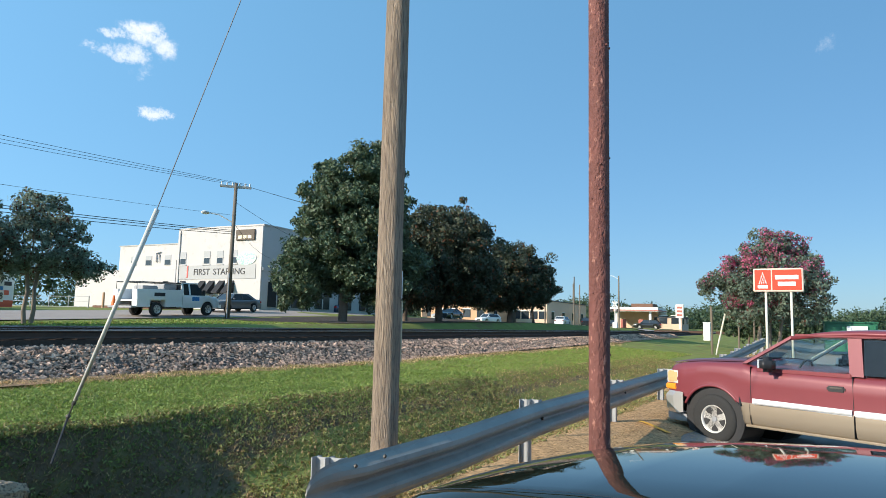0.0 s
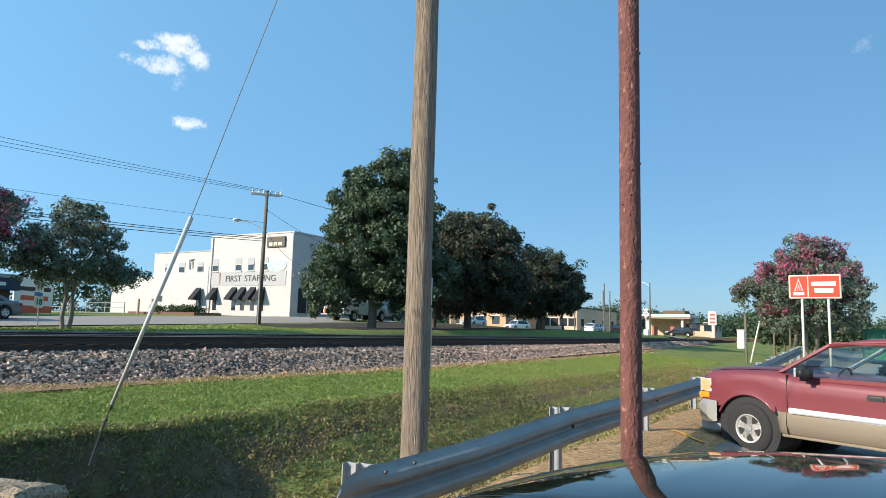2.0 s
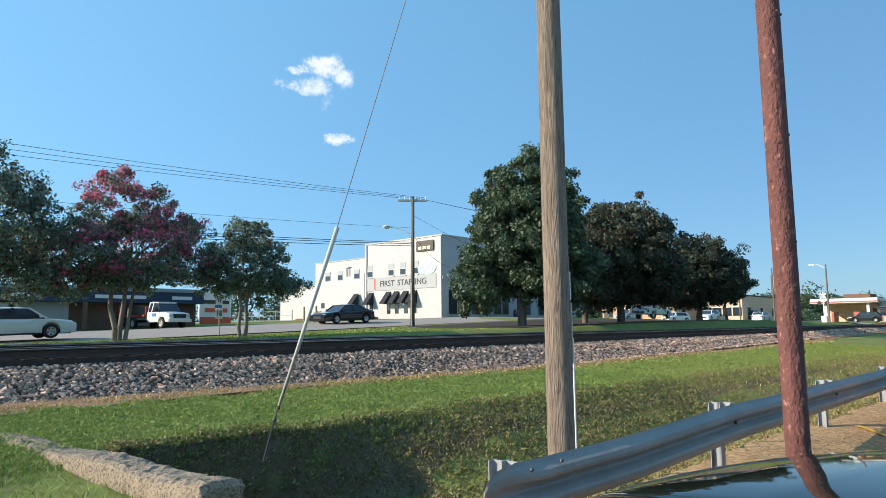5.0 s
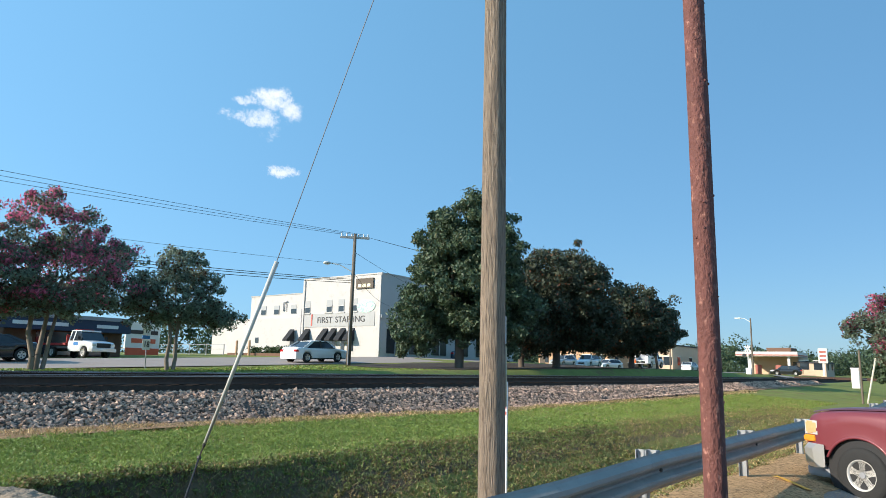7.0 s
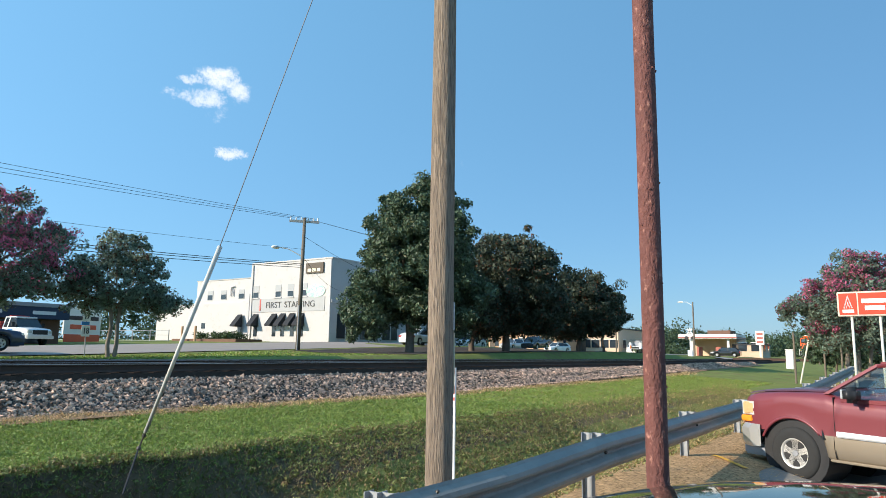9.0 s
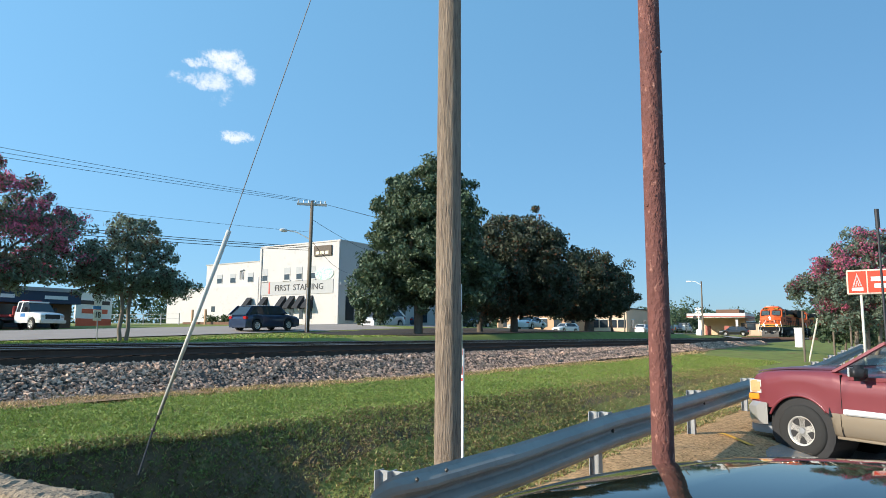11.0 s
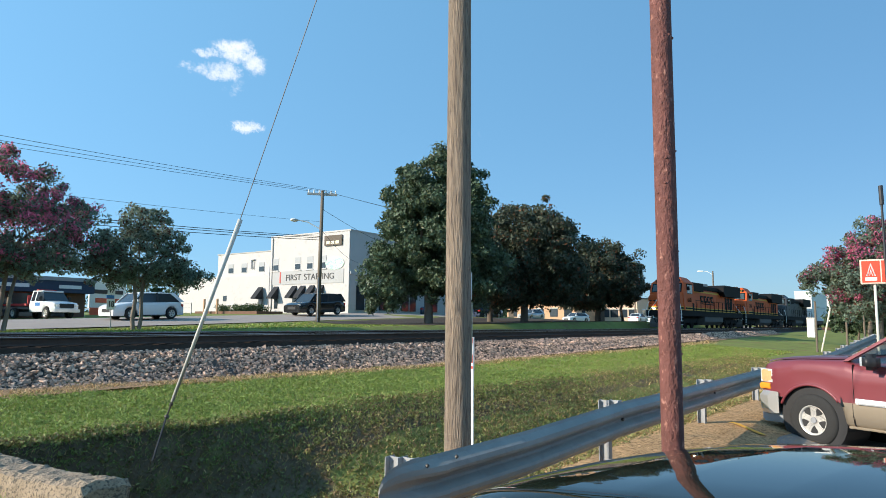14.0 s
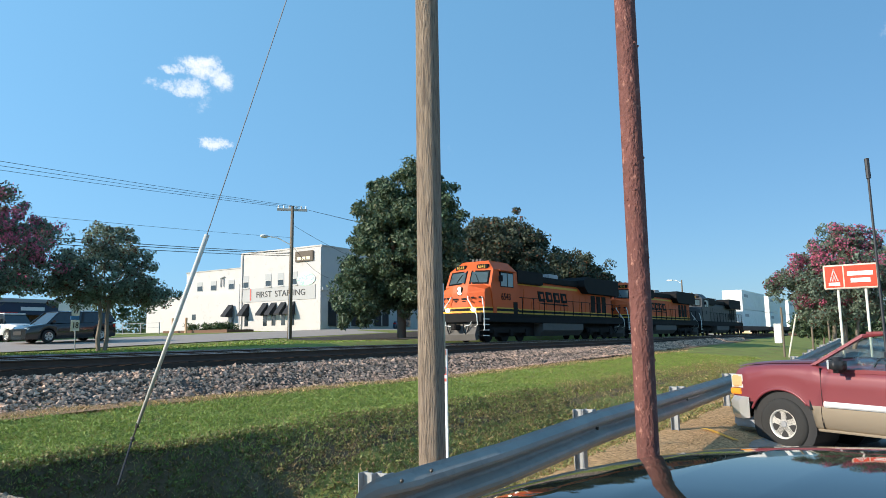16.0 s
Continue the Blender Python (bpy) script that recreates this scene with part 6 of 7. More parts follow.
def simple_car(name, label, category, paint, L, H, W, hood_h, hood_end, roof_a, roof_b, tail_h, tail_end, wheel_r=0.33, wheelbase=0.58, box_back=None, glass_h=None):
    """A passenger car; +x forward, origin at the middle on the road. x positions are fractions of the length from the nose."""
    root = tagged(empty(name), label, category)
    X = lambda q: L / 2 - q * L
    fa = X(0.5 - wheelbase / 2 * 1.0) - 0.02 * L
    ra = X(0.5 + wheelbase / 2) - 0.02 * L
    R = wheel_r + 0.06
    belt = hood_h + 0.04

    def low(x):
        z = 0.24
        for a in (fa, ra):
            if abs(x - a) < R:
                z = max(z, wheel_r + math.sqrt(R * R - (x - a) ** 2))
        return z

    def up(x):
        return line(-x, [(-L / 2, hood_h * 0.74), (-L / 2 + 0.12, hood_h * 0.86), (-X(hood_end), hood_h), (-X(tail_end), belt if tail_h < H * 0.9 else belt), (L / 2 - 0.08, tail_h if tail_h < H * 0.9 else belt), (L / 2, (tail_h if tail_h < H * 0.9 else belt) * 0.72)])

    def half(x):
        return W / 2 - 0.10 * smooth(L * 0.36, L * 0.5, abs(x))
    bm = bmesh.new()
    body_shell(bm, columns(-L / 2, L / 2, (fa, ra), R, 0.2), low, up, half)
    part("body", bm, paint, root, smooth=True)
    bw, rw = W / 2 - 0.06, W / 2 - 0.22
    a0, a1, b0, b1 = X(hood_end), X(roof_a), X(roof_b), X(tail_end)
    bm = bmesh.new()
    loft(bm, [[(a0, -bw, belt - 0.03), (a0, bw, belt - 0.03), (b1, bw, belt - 0.03), (b1, -bw, belt - 0.03)], [(a1, -rw, H - 0.05), (a1, rw, H - 0.05), (b0, rw, H - 0.06), (b0, -rw, H - 0.06)]])
    part("window_band", bm, M["dark_glass"], root, "dark window band")
    bm = bmesh.new()
    loft(bm, [[(x, y, H - 0.05 + 0.05 * (1 - (abs(y) / rw) ** 2) - 0.03 * abs((2 * k / 6 - 1)) ** 3) for y in (-rw - 0.015, -rw * 0.6, 0, rw * 0.6, rw + 0.015)] for k, x in enumerate([a1 + 0.04 + (b0 - a1 - 0.08) * k / 6 for k in range(7)])], close=False, caps=False)
    bmesh.ops.solidify(bm, geom=bm.faces[:], thickness=0.04)
    part("roof", bm, paint, root, smooth=True)
    for s in (-1, 1):
        for q, (xa, xb), wd in (("a_pillar", (a0, a1), 0.07), ("b_pillar", ((a0 + b1) / 2 + 0.05, (a1 + b0) / 2), 0.07), ("c_pillar", (b1 + 0.05, b0 + 0.03), 0.16)):
            bm = bmesh.new()
            loft(bm, [[(xa - wd, s * (bw + 0.012), belt - 0.03), (xa + wd, s * (bw + 0.012), belt - 0.03), (xa + wd, s * (bw - 0.04), belt - 0.03), (xa - wd, s * (bw - 0.04), belt - 0.03)],
                      [(xb - wd, s * (rw + 0.012), H - 0.04), (xb + wd, s * (rw + 0.012), H - 0.04), (xb + wd, s * (rw - 0.04), H - 0.04), (xb - wd, s * (rw - 0.04), H - 0.04)]])
            part(q, bm, paint if q != "b_pillar" else M["black_plastic"], root)
        part("mirror", box(a0 - 0.35, a0 - 0.2, s * (W / 2 - 0.02), s * (W / 2 + 0.14), belt, belt + 0.13, 0.03), paint, root)
        part("headlamp", box(L / 2 - 0.28, L / 2 - 0.03, s * (W / 2 - 0.45), s * (W / 2 - 0.1), hood_h * 0.66, hood_h * 0.8, 0.03), M["lamp_lens"], root)
        part("tail_lamp", box(-L / 2 + 0.0, -L / 2 + 0.2, s * (W / 2 - 0.4), s * (W / 2 - 0.07), belt * 0.7, belt * 0.88, 0.03), M["red_lens"], root)
        part("sill", box(ra + R, fa - R, s * (W / 2 - 0.08), s * (W / 2 - 0.02), 0.2, 0.28, 0.01), M["black_plastic"], root)
    part("undertray", box(-L / 2 + 0.2, L / 2 - 0.2, -W / 2 + 0.2, W / 2 - 0.2, 0.2, 0.4), M["black_plastic"], root)
    part("grille", box(L / 2 - 0.05, L / 2 + 0.01, -0.45, 0.45, hood_h * 0.42, hood_h * 0.66, 0.02), M["black_plastic"], root)
    for x in (fa, ra):
        for s in (-1, 1):
            make_wheel(root, x, s * (W / 2 - 0.11), wheel_r, wheel_r, 0.21, M["alloy"], s)
    return root


GREY_SEDAN = simple_car("sedan", "grey sedan driving along the road behind the railway", "car", M["car_grey"], 4.85, 1.46, 1.83, 0.92, 0.28, 0.42, 0.68, 0.98, 0.86)
WHITE_SEDAN = simple_car("sedan", "silvery white sedan driving along the road", "car", M["car_white"], 4.8, 1.47, 1.82, 0.92, 0.27, 0.42, 0.68, 1.02, 0.87)
WHITE_SUV = simple_car("crossover", "white crossover driving along the road behind the railway", "car", M["car_white"], 4.65, 1.68, 1.84, 1.04, 0.25, 0.38, 0.84, 1.6, 0.985, 0.36)
BLACK_SEDAN = simple_car("sedan", "black low sedan driving along the road behind the railway", "car", M["car_black"], 4.75, 1.4, 1.85, 0.9, 0.3, 0.44, 0.66, 0.98, 0.88)
BLACK_MINIVAN = simple_car("minivan", "black minivan driving along the road behind the railway", "car", M["car_black"], 5.1, 1.75, 1.95, 1.06, 0.22, 0.36, 0.9, 1.7, 0.985, 0.36)
BLUE_SUV = simple_car("crossover", "dark blue crossover driving along the road", "car", M["car_blue"], 4.7, 1.68, 1.85, 1.05, 0.25, 0.38, 0.85, 1.6, 0.985, 0.36)
PARKED_1 = simple_car("sedan", "dark blue car parked in shade under the trees", "car", M["car_blue"], 4.7, 1.5, 1.82, 0.95, 0.27, 0.42, 0.7, 1.0, 0.87)
PARKED_1.matrix_basis = pose(60.5, 44, 2.42, 0, 0, 10)
for name, paint, x, y, rz, lb in (("crossover", "car_white", 104, 45, 160, "white car parked by the peach building"), ("crossover", "car_silver", 87, 44.5, 175, "silver car parked by the peach building"),
                                  ("sedan", "car_white", 118, 36.5, 0, "white car at the far junction"), ("sedan", "car_black", 122, 33.5, 20, "dark car at the far junction"), ("sport_utility_vehicle", "car_black", 122.5, 22.5, 90, "dark vehicle beside the filling station canopy")):
    c = simple_car(name, lb, "car", M[paint], 4.7, 1.6, 1.84, 1.0, 0.26, 0.39, 0.8, 1.4, 0.95, 0.34)
    c.matrix_basis = pose(x, y, ground_z(x, y) + 0.04, 0, 0, rz)


def make_work_truck(name, label, bed, L=6.6):
    """White heavy pickup cab with a service body or a red flat bed; +x forward."""
    root = tagged(empty(name), label, "truck")
    W = 2.1
    fa, ra = L / 2 - 1.05, -L / 2 + 1.5
    R = 0.50

    def low(x):
        z = 0.5
        if abs(x - fa) < R:
            z = max(z, 0.42 + math.sqrt(R * R - (x - fa) ** 2))
        return z
    c0 = L / 2 - 3.15
    bm = bmesh.new()
    body_shell(bm, columns(c0, L / 2, (fa,), R, 0.15), low, lambda x: line(-x, [(-L / 2, 1.0), (-L / 2 + 0.1, 1.18), (-L / 2 + 1.3, 1.32), (-c0, 1.34)]), lambda x: W / 2 - 0.05 - 0.1 * smooth(L / 2 - 0.4, L / 2, x))
    part("cab_body", bm, M["car_white"], root, smooth=True)
    bm = bmesh.new()
    loft(bm, [[(L / 2 - 1.25, -0.95, 1.3), (L / 2 - 1.25, 0.95, 1.3), (c0 + 0.05, 0.95, 1.3), (c0 + 0.05, -0.95, 1.3)], [(L / 2 - 1.85, -0.78, 2.02), (L / 2 - 1.85, 0.78, 2.02), (c0 + 0.1, 0.78, 2.02), (c0 + 0.1, -0.78, 2.02)]])
    part("cab_glass", bm, M["dark_glass"], root)
    part("cab_roof", box(c0, L / 2 - 1.75, -0.82, 0.82, 1.98, 2.1, 0.04), M["car_white"], root)
    for s in (-1, 1):
        for x0, x1 in ((c0 + 0.06, c0 + 0.1), (c0 + 0.62, c0 + 0.64)):
            bm = bmesh.new()
            loft(bm, [[(x0 - 0.06, s * 0.965, 1.3), (x0 + 0.06, s * 0.965, 1.3), (x0 + 0.06, s * 0.9, 1.3), (x0 - 0.06, s * 0.9, 1.3)], [(x1 - 0.06, s * 0.80, 2.02), (x1 + 0.06, s * 0.80, 2.02), (x1 + 0.06, s * 0.74, 2.02), (x1 - 0.06, s * 0.74, 2.02)]])
            part("cab_pillar", bm, M["car_white"], root)
        part("mirror", box(L / 2 - 1.6, L / 2 - 1.5, s * 1.0, s * 1.25, 1.35, 1.65, 0.03), M["black_plastic"], root)
        part("headlamp", box(L / 2 - 0.2, L / 2 + 0.01, s * 0.6, s * 0.92, 0.86, 1.08, 0.03), M["lamp_lens"], root)
        part("door_mark", box(c0 + 0.75, c0 + 1.35, s * (W / 2 - 0.052), s * (W / 2 - 0.042), 0.95, 1.2, 0.005), M["blue_sign"], root, "blue bar of lettering on the door")
    part("grille", box(L / 2 - 0.05, L / 2 + 0.02, -0.58, 0.58, 0.78, 1.12, 0.02), M["black_plastic"], root)
    part("bumper", box(L / 2 - 0.1, L / 2 + 0.14, -1.0, 1.0, 0.48, 0.72, 0.03), M["chrome"], root)
    part("frame_rail", box(-L / 2, L / 2 - 0.3, -0.45, 0.45, 0.5, 0.72), M["black_plastic"], root)
    if bed == "service":
        for s in (-1, 1):
            b = part("tool_box", box(-L / 2, c0 - 0.08, s * 1.08, s * 0.62, 0.95, 1.62, 0.03), M["car_white"], root, "white service body side box")
            for k in range(4):
                x = -L / 2 + 0.1 + k * 0.8
                part("box_door", box(x, x + 0.68, s * 1.095, s * 1.07, 1.0, 1.55, 0.01), M["car_white"], b)
            part("lower_box", box(-L / 2, ra - 0.55, s * 1.08, s * 0.62, 0.55, 0.95, 0.02), M["car_white"], b)
            part("lower_box", box(ra + 0.55, c0 - 0.08, s * 1.08, s * 0.62, 0.55, 0.95, 0.02), M["car_white"], b)
            part("text_bar", box(-L / 2 + 1.2, -L / 2 + 2.0, s * 1.10, s * 1.096, 1.2, 1.42), M["sign_dark"], b, "dark bar of lettering")
        part("bed_floor", box(-L / 2, c0 - 0.08, -0.7, 0.7, 0.9, 1.0), M["car_white"], root)
        part("rear_step", box(-L / 2 - 0.35, -L / 2, -1.05, 1.05, 0.5, 0.62, 0.02), M["grey_metal"], root)
        bm = bmesh.new()
        for s in (-0.9, 0.9):
            tube(bm, [(-L / 2 + 0.1, s, 1.6), (-L / 2 + 0.1, s, 2.05), (c0 - 0.1, s, 2.05), (c0 - 0.1, s, 1.6)], 0.03)
        tube(bm, [(-L / 2 + 0.1, -0.9, 2.05), (-L / 2 + 0.1, 0.9, 2.05)], 0.03)
        tube(bm, [(c0 - 0.1, -0.9, 2.05), (c0 - 0.1, 0.9, 2.05)], 0.03)
        part("ladder_rack", bm, M["black_plastic"], root)
        bm = bmesh.new()
        bx(bm, -0.9, 0.1, -0.5, 0.5, 1.62, 1.98, 0.05)
        bx(bm, -2.4, -1.3, -0.45, 0.4, 1.0, 1.85, 0.05)
        part("compressor", bm, M["grey_metal"], root)
        part("cone", rod((-L / 2 - 0.2, 0.7, 0.62), (-L / 2 - 0.2, 0.7, 1.25), 0.16, 0.03, 12), M["cone"], root, "orange traffic cone")
    else:
        part("flat_bed", box(-L / 2, c0 - 0.15, -1.15, 1.15, 0.95, 1.12, 0.02), M["tow_red"], root, "red tilting flat bed")
        part("headboard", box(c0 - 0.15, c0 - 0.05, -1.1, 1.1, 1.1, 1.75, 0.02), M["tow_red"], root, "red headboard")
        part("light_bar", box(c0 + 0.3, c0 + 0.55, -0.7, 0.7, 2.1, 2.2, 0.02), M["tow_red"], root)
    for x in (fa, ra):
        for s in (-1, 1):
            make_wheel(root, x, s * (W / 2 - 0.17), 0.42, 0.42, 0.28, M["alloy"], s)
    return root


UTILITY = make_work_truck("service_truck", "white utility service truck with ladder rack, driving along the road", "service")
TOW = make_work_truck("flatbed_tow_truck", "white tow truck with a red flat bed outside the shop", "flat", 6.8)
TOW.matrix_basis = pose(21.6, 47.0, ground_z(21.6, 47.0) + 0.03, 0, 0, -84) @ Matrix.Diagonal((0.84, 0.84, 0.86, 1))


# ---- roadside sign ----
def make_brand_sign():
    root = tagged(empty("roadside_sign", pose(31, 0.53, 0.35, 0, 0, -4)), "red rectangular roadside sign with pale lettering bars on two cream posts", "sign")
    cab = part("panel", box(-0.12, 0.12, -0.93, 0.93, 3.02, 3.98, 0.02), M["sign_frame"], root, "pale-edged sign box")
    part("red_face", box(-0.135, -0.118, -0.87, 0.21, 3.08, 3.92, 0.004), M["sign_panel"], cab, "red sign face")
    part("red_face", box(-0.135, -0.118, 0.26, 0.87, 3.08, 3.92, 0.004), M["sign_panel"], cab, "red sign face")
    for z, ys in ((3.52, (-0.76, 0.10)), (3.25, (-0.66, 0.0))):
        part("letter_bar", box(-0.145, -0.134, ys[0], ys[1], z, z + 0.17), M["sign_white"], cab, "pale bar of lettering")
    # emblem: a plain peaked tower shape over a bar
    bm = bmesh.new()
    for pts in (((0.40, 3.33), (0.45, 3.33), (0.565, 3.72), (0.565, 3.85)), ((0.73, 3.33), (0.68, 3.33), (0.565, 3.72), (0.565, 3.85)), ((0.49, 3.33), (0.53, 3.33), (0.565, 3.5), (0.565, 3.6)), ((0.64, 3.33), (0.60, 3.33), (0.565, 3.5), (0.565, 3.6))):
        f = bm.faces.new([bm.verts.new((-0.137, y, z)) for y, z in pts])
    bmesh.ops.solidify(bm, geom=bm.faces[:], thickness=0.01)
    part("emblem", bm, M["sign_white"], cab, "pale peaked emblem")
    part("letter_bar", box(-0.145, -0.134, 0.37, 0.76, 3.15, 3.28), M["sign_white"], cab, "pale bar of lettering")
    for y in (0.47, -0.47):
        part("post", rod((0, y, -0.4), (0, y, 3.05), 0.048, None, 14), M["cream_post"], root, "cream painted steel post", smooth=True)


make_brand_sign()


def make_dumpster():
    root = tagged(empty("dumpster", pose(42.6, -2.7, 0.65, 0, 0, 90)), "dark green steel dumpster with a white label bar", "dumpster")
    part("body", box(-1.2, 1.2, -1.1, 1.1, 0.1, 1.6, 0.03), M["bin_green"], root)
    part("lid", box(-1.25, 1.25, -1.15, 1.15, 1.6, 1.68, 0.02), M["bin_green"], root)
    for k in range(4):
        part("rib", box(-1.1 + 0.7 * k, -1.0 + 0.7 * k, 1.1, 1.18, 0.1, 1.5), M["bin_green"], root)
    part("text_bar", box(-0.75, 0.2, 1.18, 1.2, 1.15, 1.45), M["sign_white"], root, "white label bar")


make_dumpster()


# ---- utility lines ----
def make_road_pole():
    root = tagged(empty("utility_pole", pose(32.5, 32.5, 1.7)), "wooden utility pole with crossarm, insulators and a street light arm", "utility pole", "utility poles")
    part("shaft", rod((0, 0, -0.2), (0.12, 0, 8.95), 0.16, 0.11, 12), M["far_wood"], root, smooth=True)
    arm = part("crossarm", box(-1.0, 1.0, -0.06, 0.06, 8.62, 8.78, 0.01), M["kerb"], root, "pale crossarm")
    arm.matrix_basis = pose(0.1, 0, 0, 0, 0, -42)
    for q in (-0.9, -0.55, -0.2, 0.25, 0.6, 0.9):
        part("insulator", rod((q, 0, 8.78), (q, 0, 8.98), 0.05, 0.035, 8), M["steel_white"], arm, "white insulator")
    bm = bmesh.new()
    tube(bm, [(0, 0, 6.3), (-0.6, 0.6, 6.75), (-1.1, 1.05, 6.85)], 0.035)
    part("lamp_arm", bm, M["steel_white"], root)
    bm = bmesh.new()
    bmesh.ops.create_uvsphere(bm, u_segments=12, v_segments=8, radius=0.22, matrix=Matrix.Translation((-1.25, 1.2, 6.85)) @ Matrix.Diagonal((1.4, 1.1, 0.55, 1)))
    part("lamp_head", bm, M["steel_white"], root, "street light head", smooth=True)
    part("conduit", rod((-0.15, -0.1, 0), (-0.15, -0.1, 3.0), 0.04, None, 8), M["grey_metal"], root)


make_road_pole()


def make_wire(name, a, b, sag, r, label, n=14):
    bm = bmesh.new()
    a, b = Vector(a), Vector(b)
    pts = [a.lerp(b, k / n) - Vector((0, 0, sag * 4 * (k / n) * (1 - k / n))) for k in range(n + 1)]
    tube(bm, pts, r, 5)
    return tagged(mesh_ob(name, bm, M["wire"]), label, "overhead wire", "overhead wires")


def pt(az, r, slope):
    a = radians(az)
    return (r * math.cos(a), r * math.sin(a), 1.76 + r * slope)


PT = (32.6, 32.5, 10.65)
for k, (dz, dy) in enumerate(((0.12, -0.8), (0.05, -0.1), (0.0, 0.8))):
    make_wire("overhead_wire", (PT[0] - dy * 0.7, PT[1] + dy * 0.7, PT[2] - 0.05), (-19, 36 + dy, 9.75 + dz * 4), 0.5, 0.011, "thin dark overhead power line along the road")
make_wire("overhead_wire", (PT[0], PT[1], 8.5), (-15, 36.5, 7.9), 0.5, 0.009, "thin dark overhead cable along the road")
for dz in (0, 0.1, 0.24):
    make_wire("telephone_cable", (32.6, 32.5, 7.5 - dz), (-12, 36, 7.2 - dz * 2), 0.6, 0.019, "dark telephone cable between utility poles")
for dy, dz in ((-0.5, 0), (0.5, 0.1)):
    make_wire("overhead_wire", (PT[0], PT[1], PT[2]), (85, 28 + dy, 10.0 + dz), 0.5, 0.01, "thin dark overhead power line along the road")
make_wire("service_wire", (32.6, 32.5, 8.0), (BX + 1, 43.0, 7.4), 0.4, 0.013, "sagging service wire to the white building")
make_wire("service_wire", (32.6, 32.5, 9.4), (BX + 14, 43.0, 8.6), 0.6, 0.013, "sagging service wire to the white building")


def make_lamp_post(x, y, h, arm, rz, label):
    root = tagged(empty("street_lamp", pose(x, y, ground_z(x, y), 0, 0, rz)), label, "street lamp", "street lamps")
    part("post", rod((0, 0, -0.3), (0, 0, h), 0.12, 0.09, 10), M["far_wood"], root)
    bm = bmesh.new()
    tube(bm, [(0, 0, h - 0.5), (0, arm * 0.6, h), (0, arm, h + 0.05)], 0.04)
    part("arm", bm, M["steel_white"], root)
    part("lamp_head", box(-0.15, 0.15, arm - 0.1, arm + 0.7, h - 0.05, h + 0.12, 0.05), M["steel_white"], root, "lamp head")


make_lamp_post(96, 21.6, 7.4, 1.3, 0, "tall street lamp by the level crossing")
make_lamp_post(106, 35.8, 7.0, 3.0, 0, "street lamp with a long arm by the peach building")
for x, y, h in ((113, 33, 8.5), (120, 34, 7.5), (150, 44, 9.5), (45.0, 4.48, 2.9), (45.5, 2.98, 1.9), (60, 6.0, 3.2), (47.5, 2.2, 2.4)):
    tall = h > 5
    t = tagged(mesh_ob("utility_pole" if tall else "wooden_post", rod((x, y, ground_z(x, y) - 0.3), (x, y, ground_z(x, y) + h), 0.13 if tall else 0.06, 0.1 if tall else 0.055, 8), M["far_wood"]),
               "distant wooden utility pole" if tall else "thin weathered wooden post standing in the grass", "utility pole" if tall else "post", "utility poles" if tall else "wooden posts")


def make_crossing_box():
    root = tagged(empty("signal_cabinet", pose(58, 6.1, 0.85)), "white metal railway signal cabinet beside the tracks", "cabinet")
    part("case", box(-0.3, 0.3, -0.26, 0.26, 0, 1.4, 0.03), M["container"], root)
    part("roof_cap", box(-0.34, 0.34, -0.3, 0.3, 1.4, 1.48, 0.02), M["container"], root)
    bm = bmesh.new()
    cyl(bm, (45.2, 4.33, ground_z(45, 4.3) - 0.2), (45.2, 3.72, 2.75), 0.05, 0.05, 8)
    tagged(mesh_ob("leaning_post", bm, M["cream_post"]), "pale post leaning beside the railway", "post")


make_crossing_box()


def make_crossing_rail():
    root = tagged(empty("crossing_guardrail"), "low dark guardrail beside the crossing road", "guardrail")
    for x, ya, yb in ((88.0, 9.4, 15.4), (90.0, 1.0, 8.4)):
        part("beam", box(x - 0.04, x + 0.04, ya, yb, 1.25, 1.55, 0.02), M["rail_side"], root, "weathered dark beam")
        for k in range(5):
            y = ya + 0.3 + (yb - ya - 0.6) * k / 4
            part("post", box(x + 0.05, x + 0.2, y - 0.08, y + 0.08, ground_z(x, y) - 0.2, 1.5, 0.01), M["far_wood"], root)


make_crossing_rail()


def make_crossing_signal():
    x, y = 98.0, 22.6
    root = tagged(empty("crossing_signal", pose(x, y, ground_z(x, y))), "railway crossing signal with white crossbuck and round lamps", "crossing signal")
    part("mast", rod((0, 0, 0), (0, 0, 4.0), 0.07, None, 10), M["container"], root)
    for a in (45, -45):
        b = part("crossbuck", box(-0.02, 0.02, -0.5, 0.5, -0.09, 0.09), M["container"], root, "white crossbuck board")
        b.matrix_basis = pose(-0.08, 0, 3.5, a, 0, 0)
    for s in (-0.45, 0.45):
        part("lamp", rod((-0.2, s, 2.6), (-0.08, s, 2.6), 0.25, None, 14), M["black_plastic"], root)
    part("base_box", box(-0.3, 0.3, -0.3, 0.3, 0, 0.9, 0.03), M["container"], root)


make_crossing_signal()


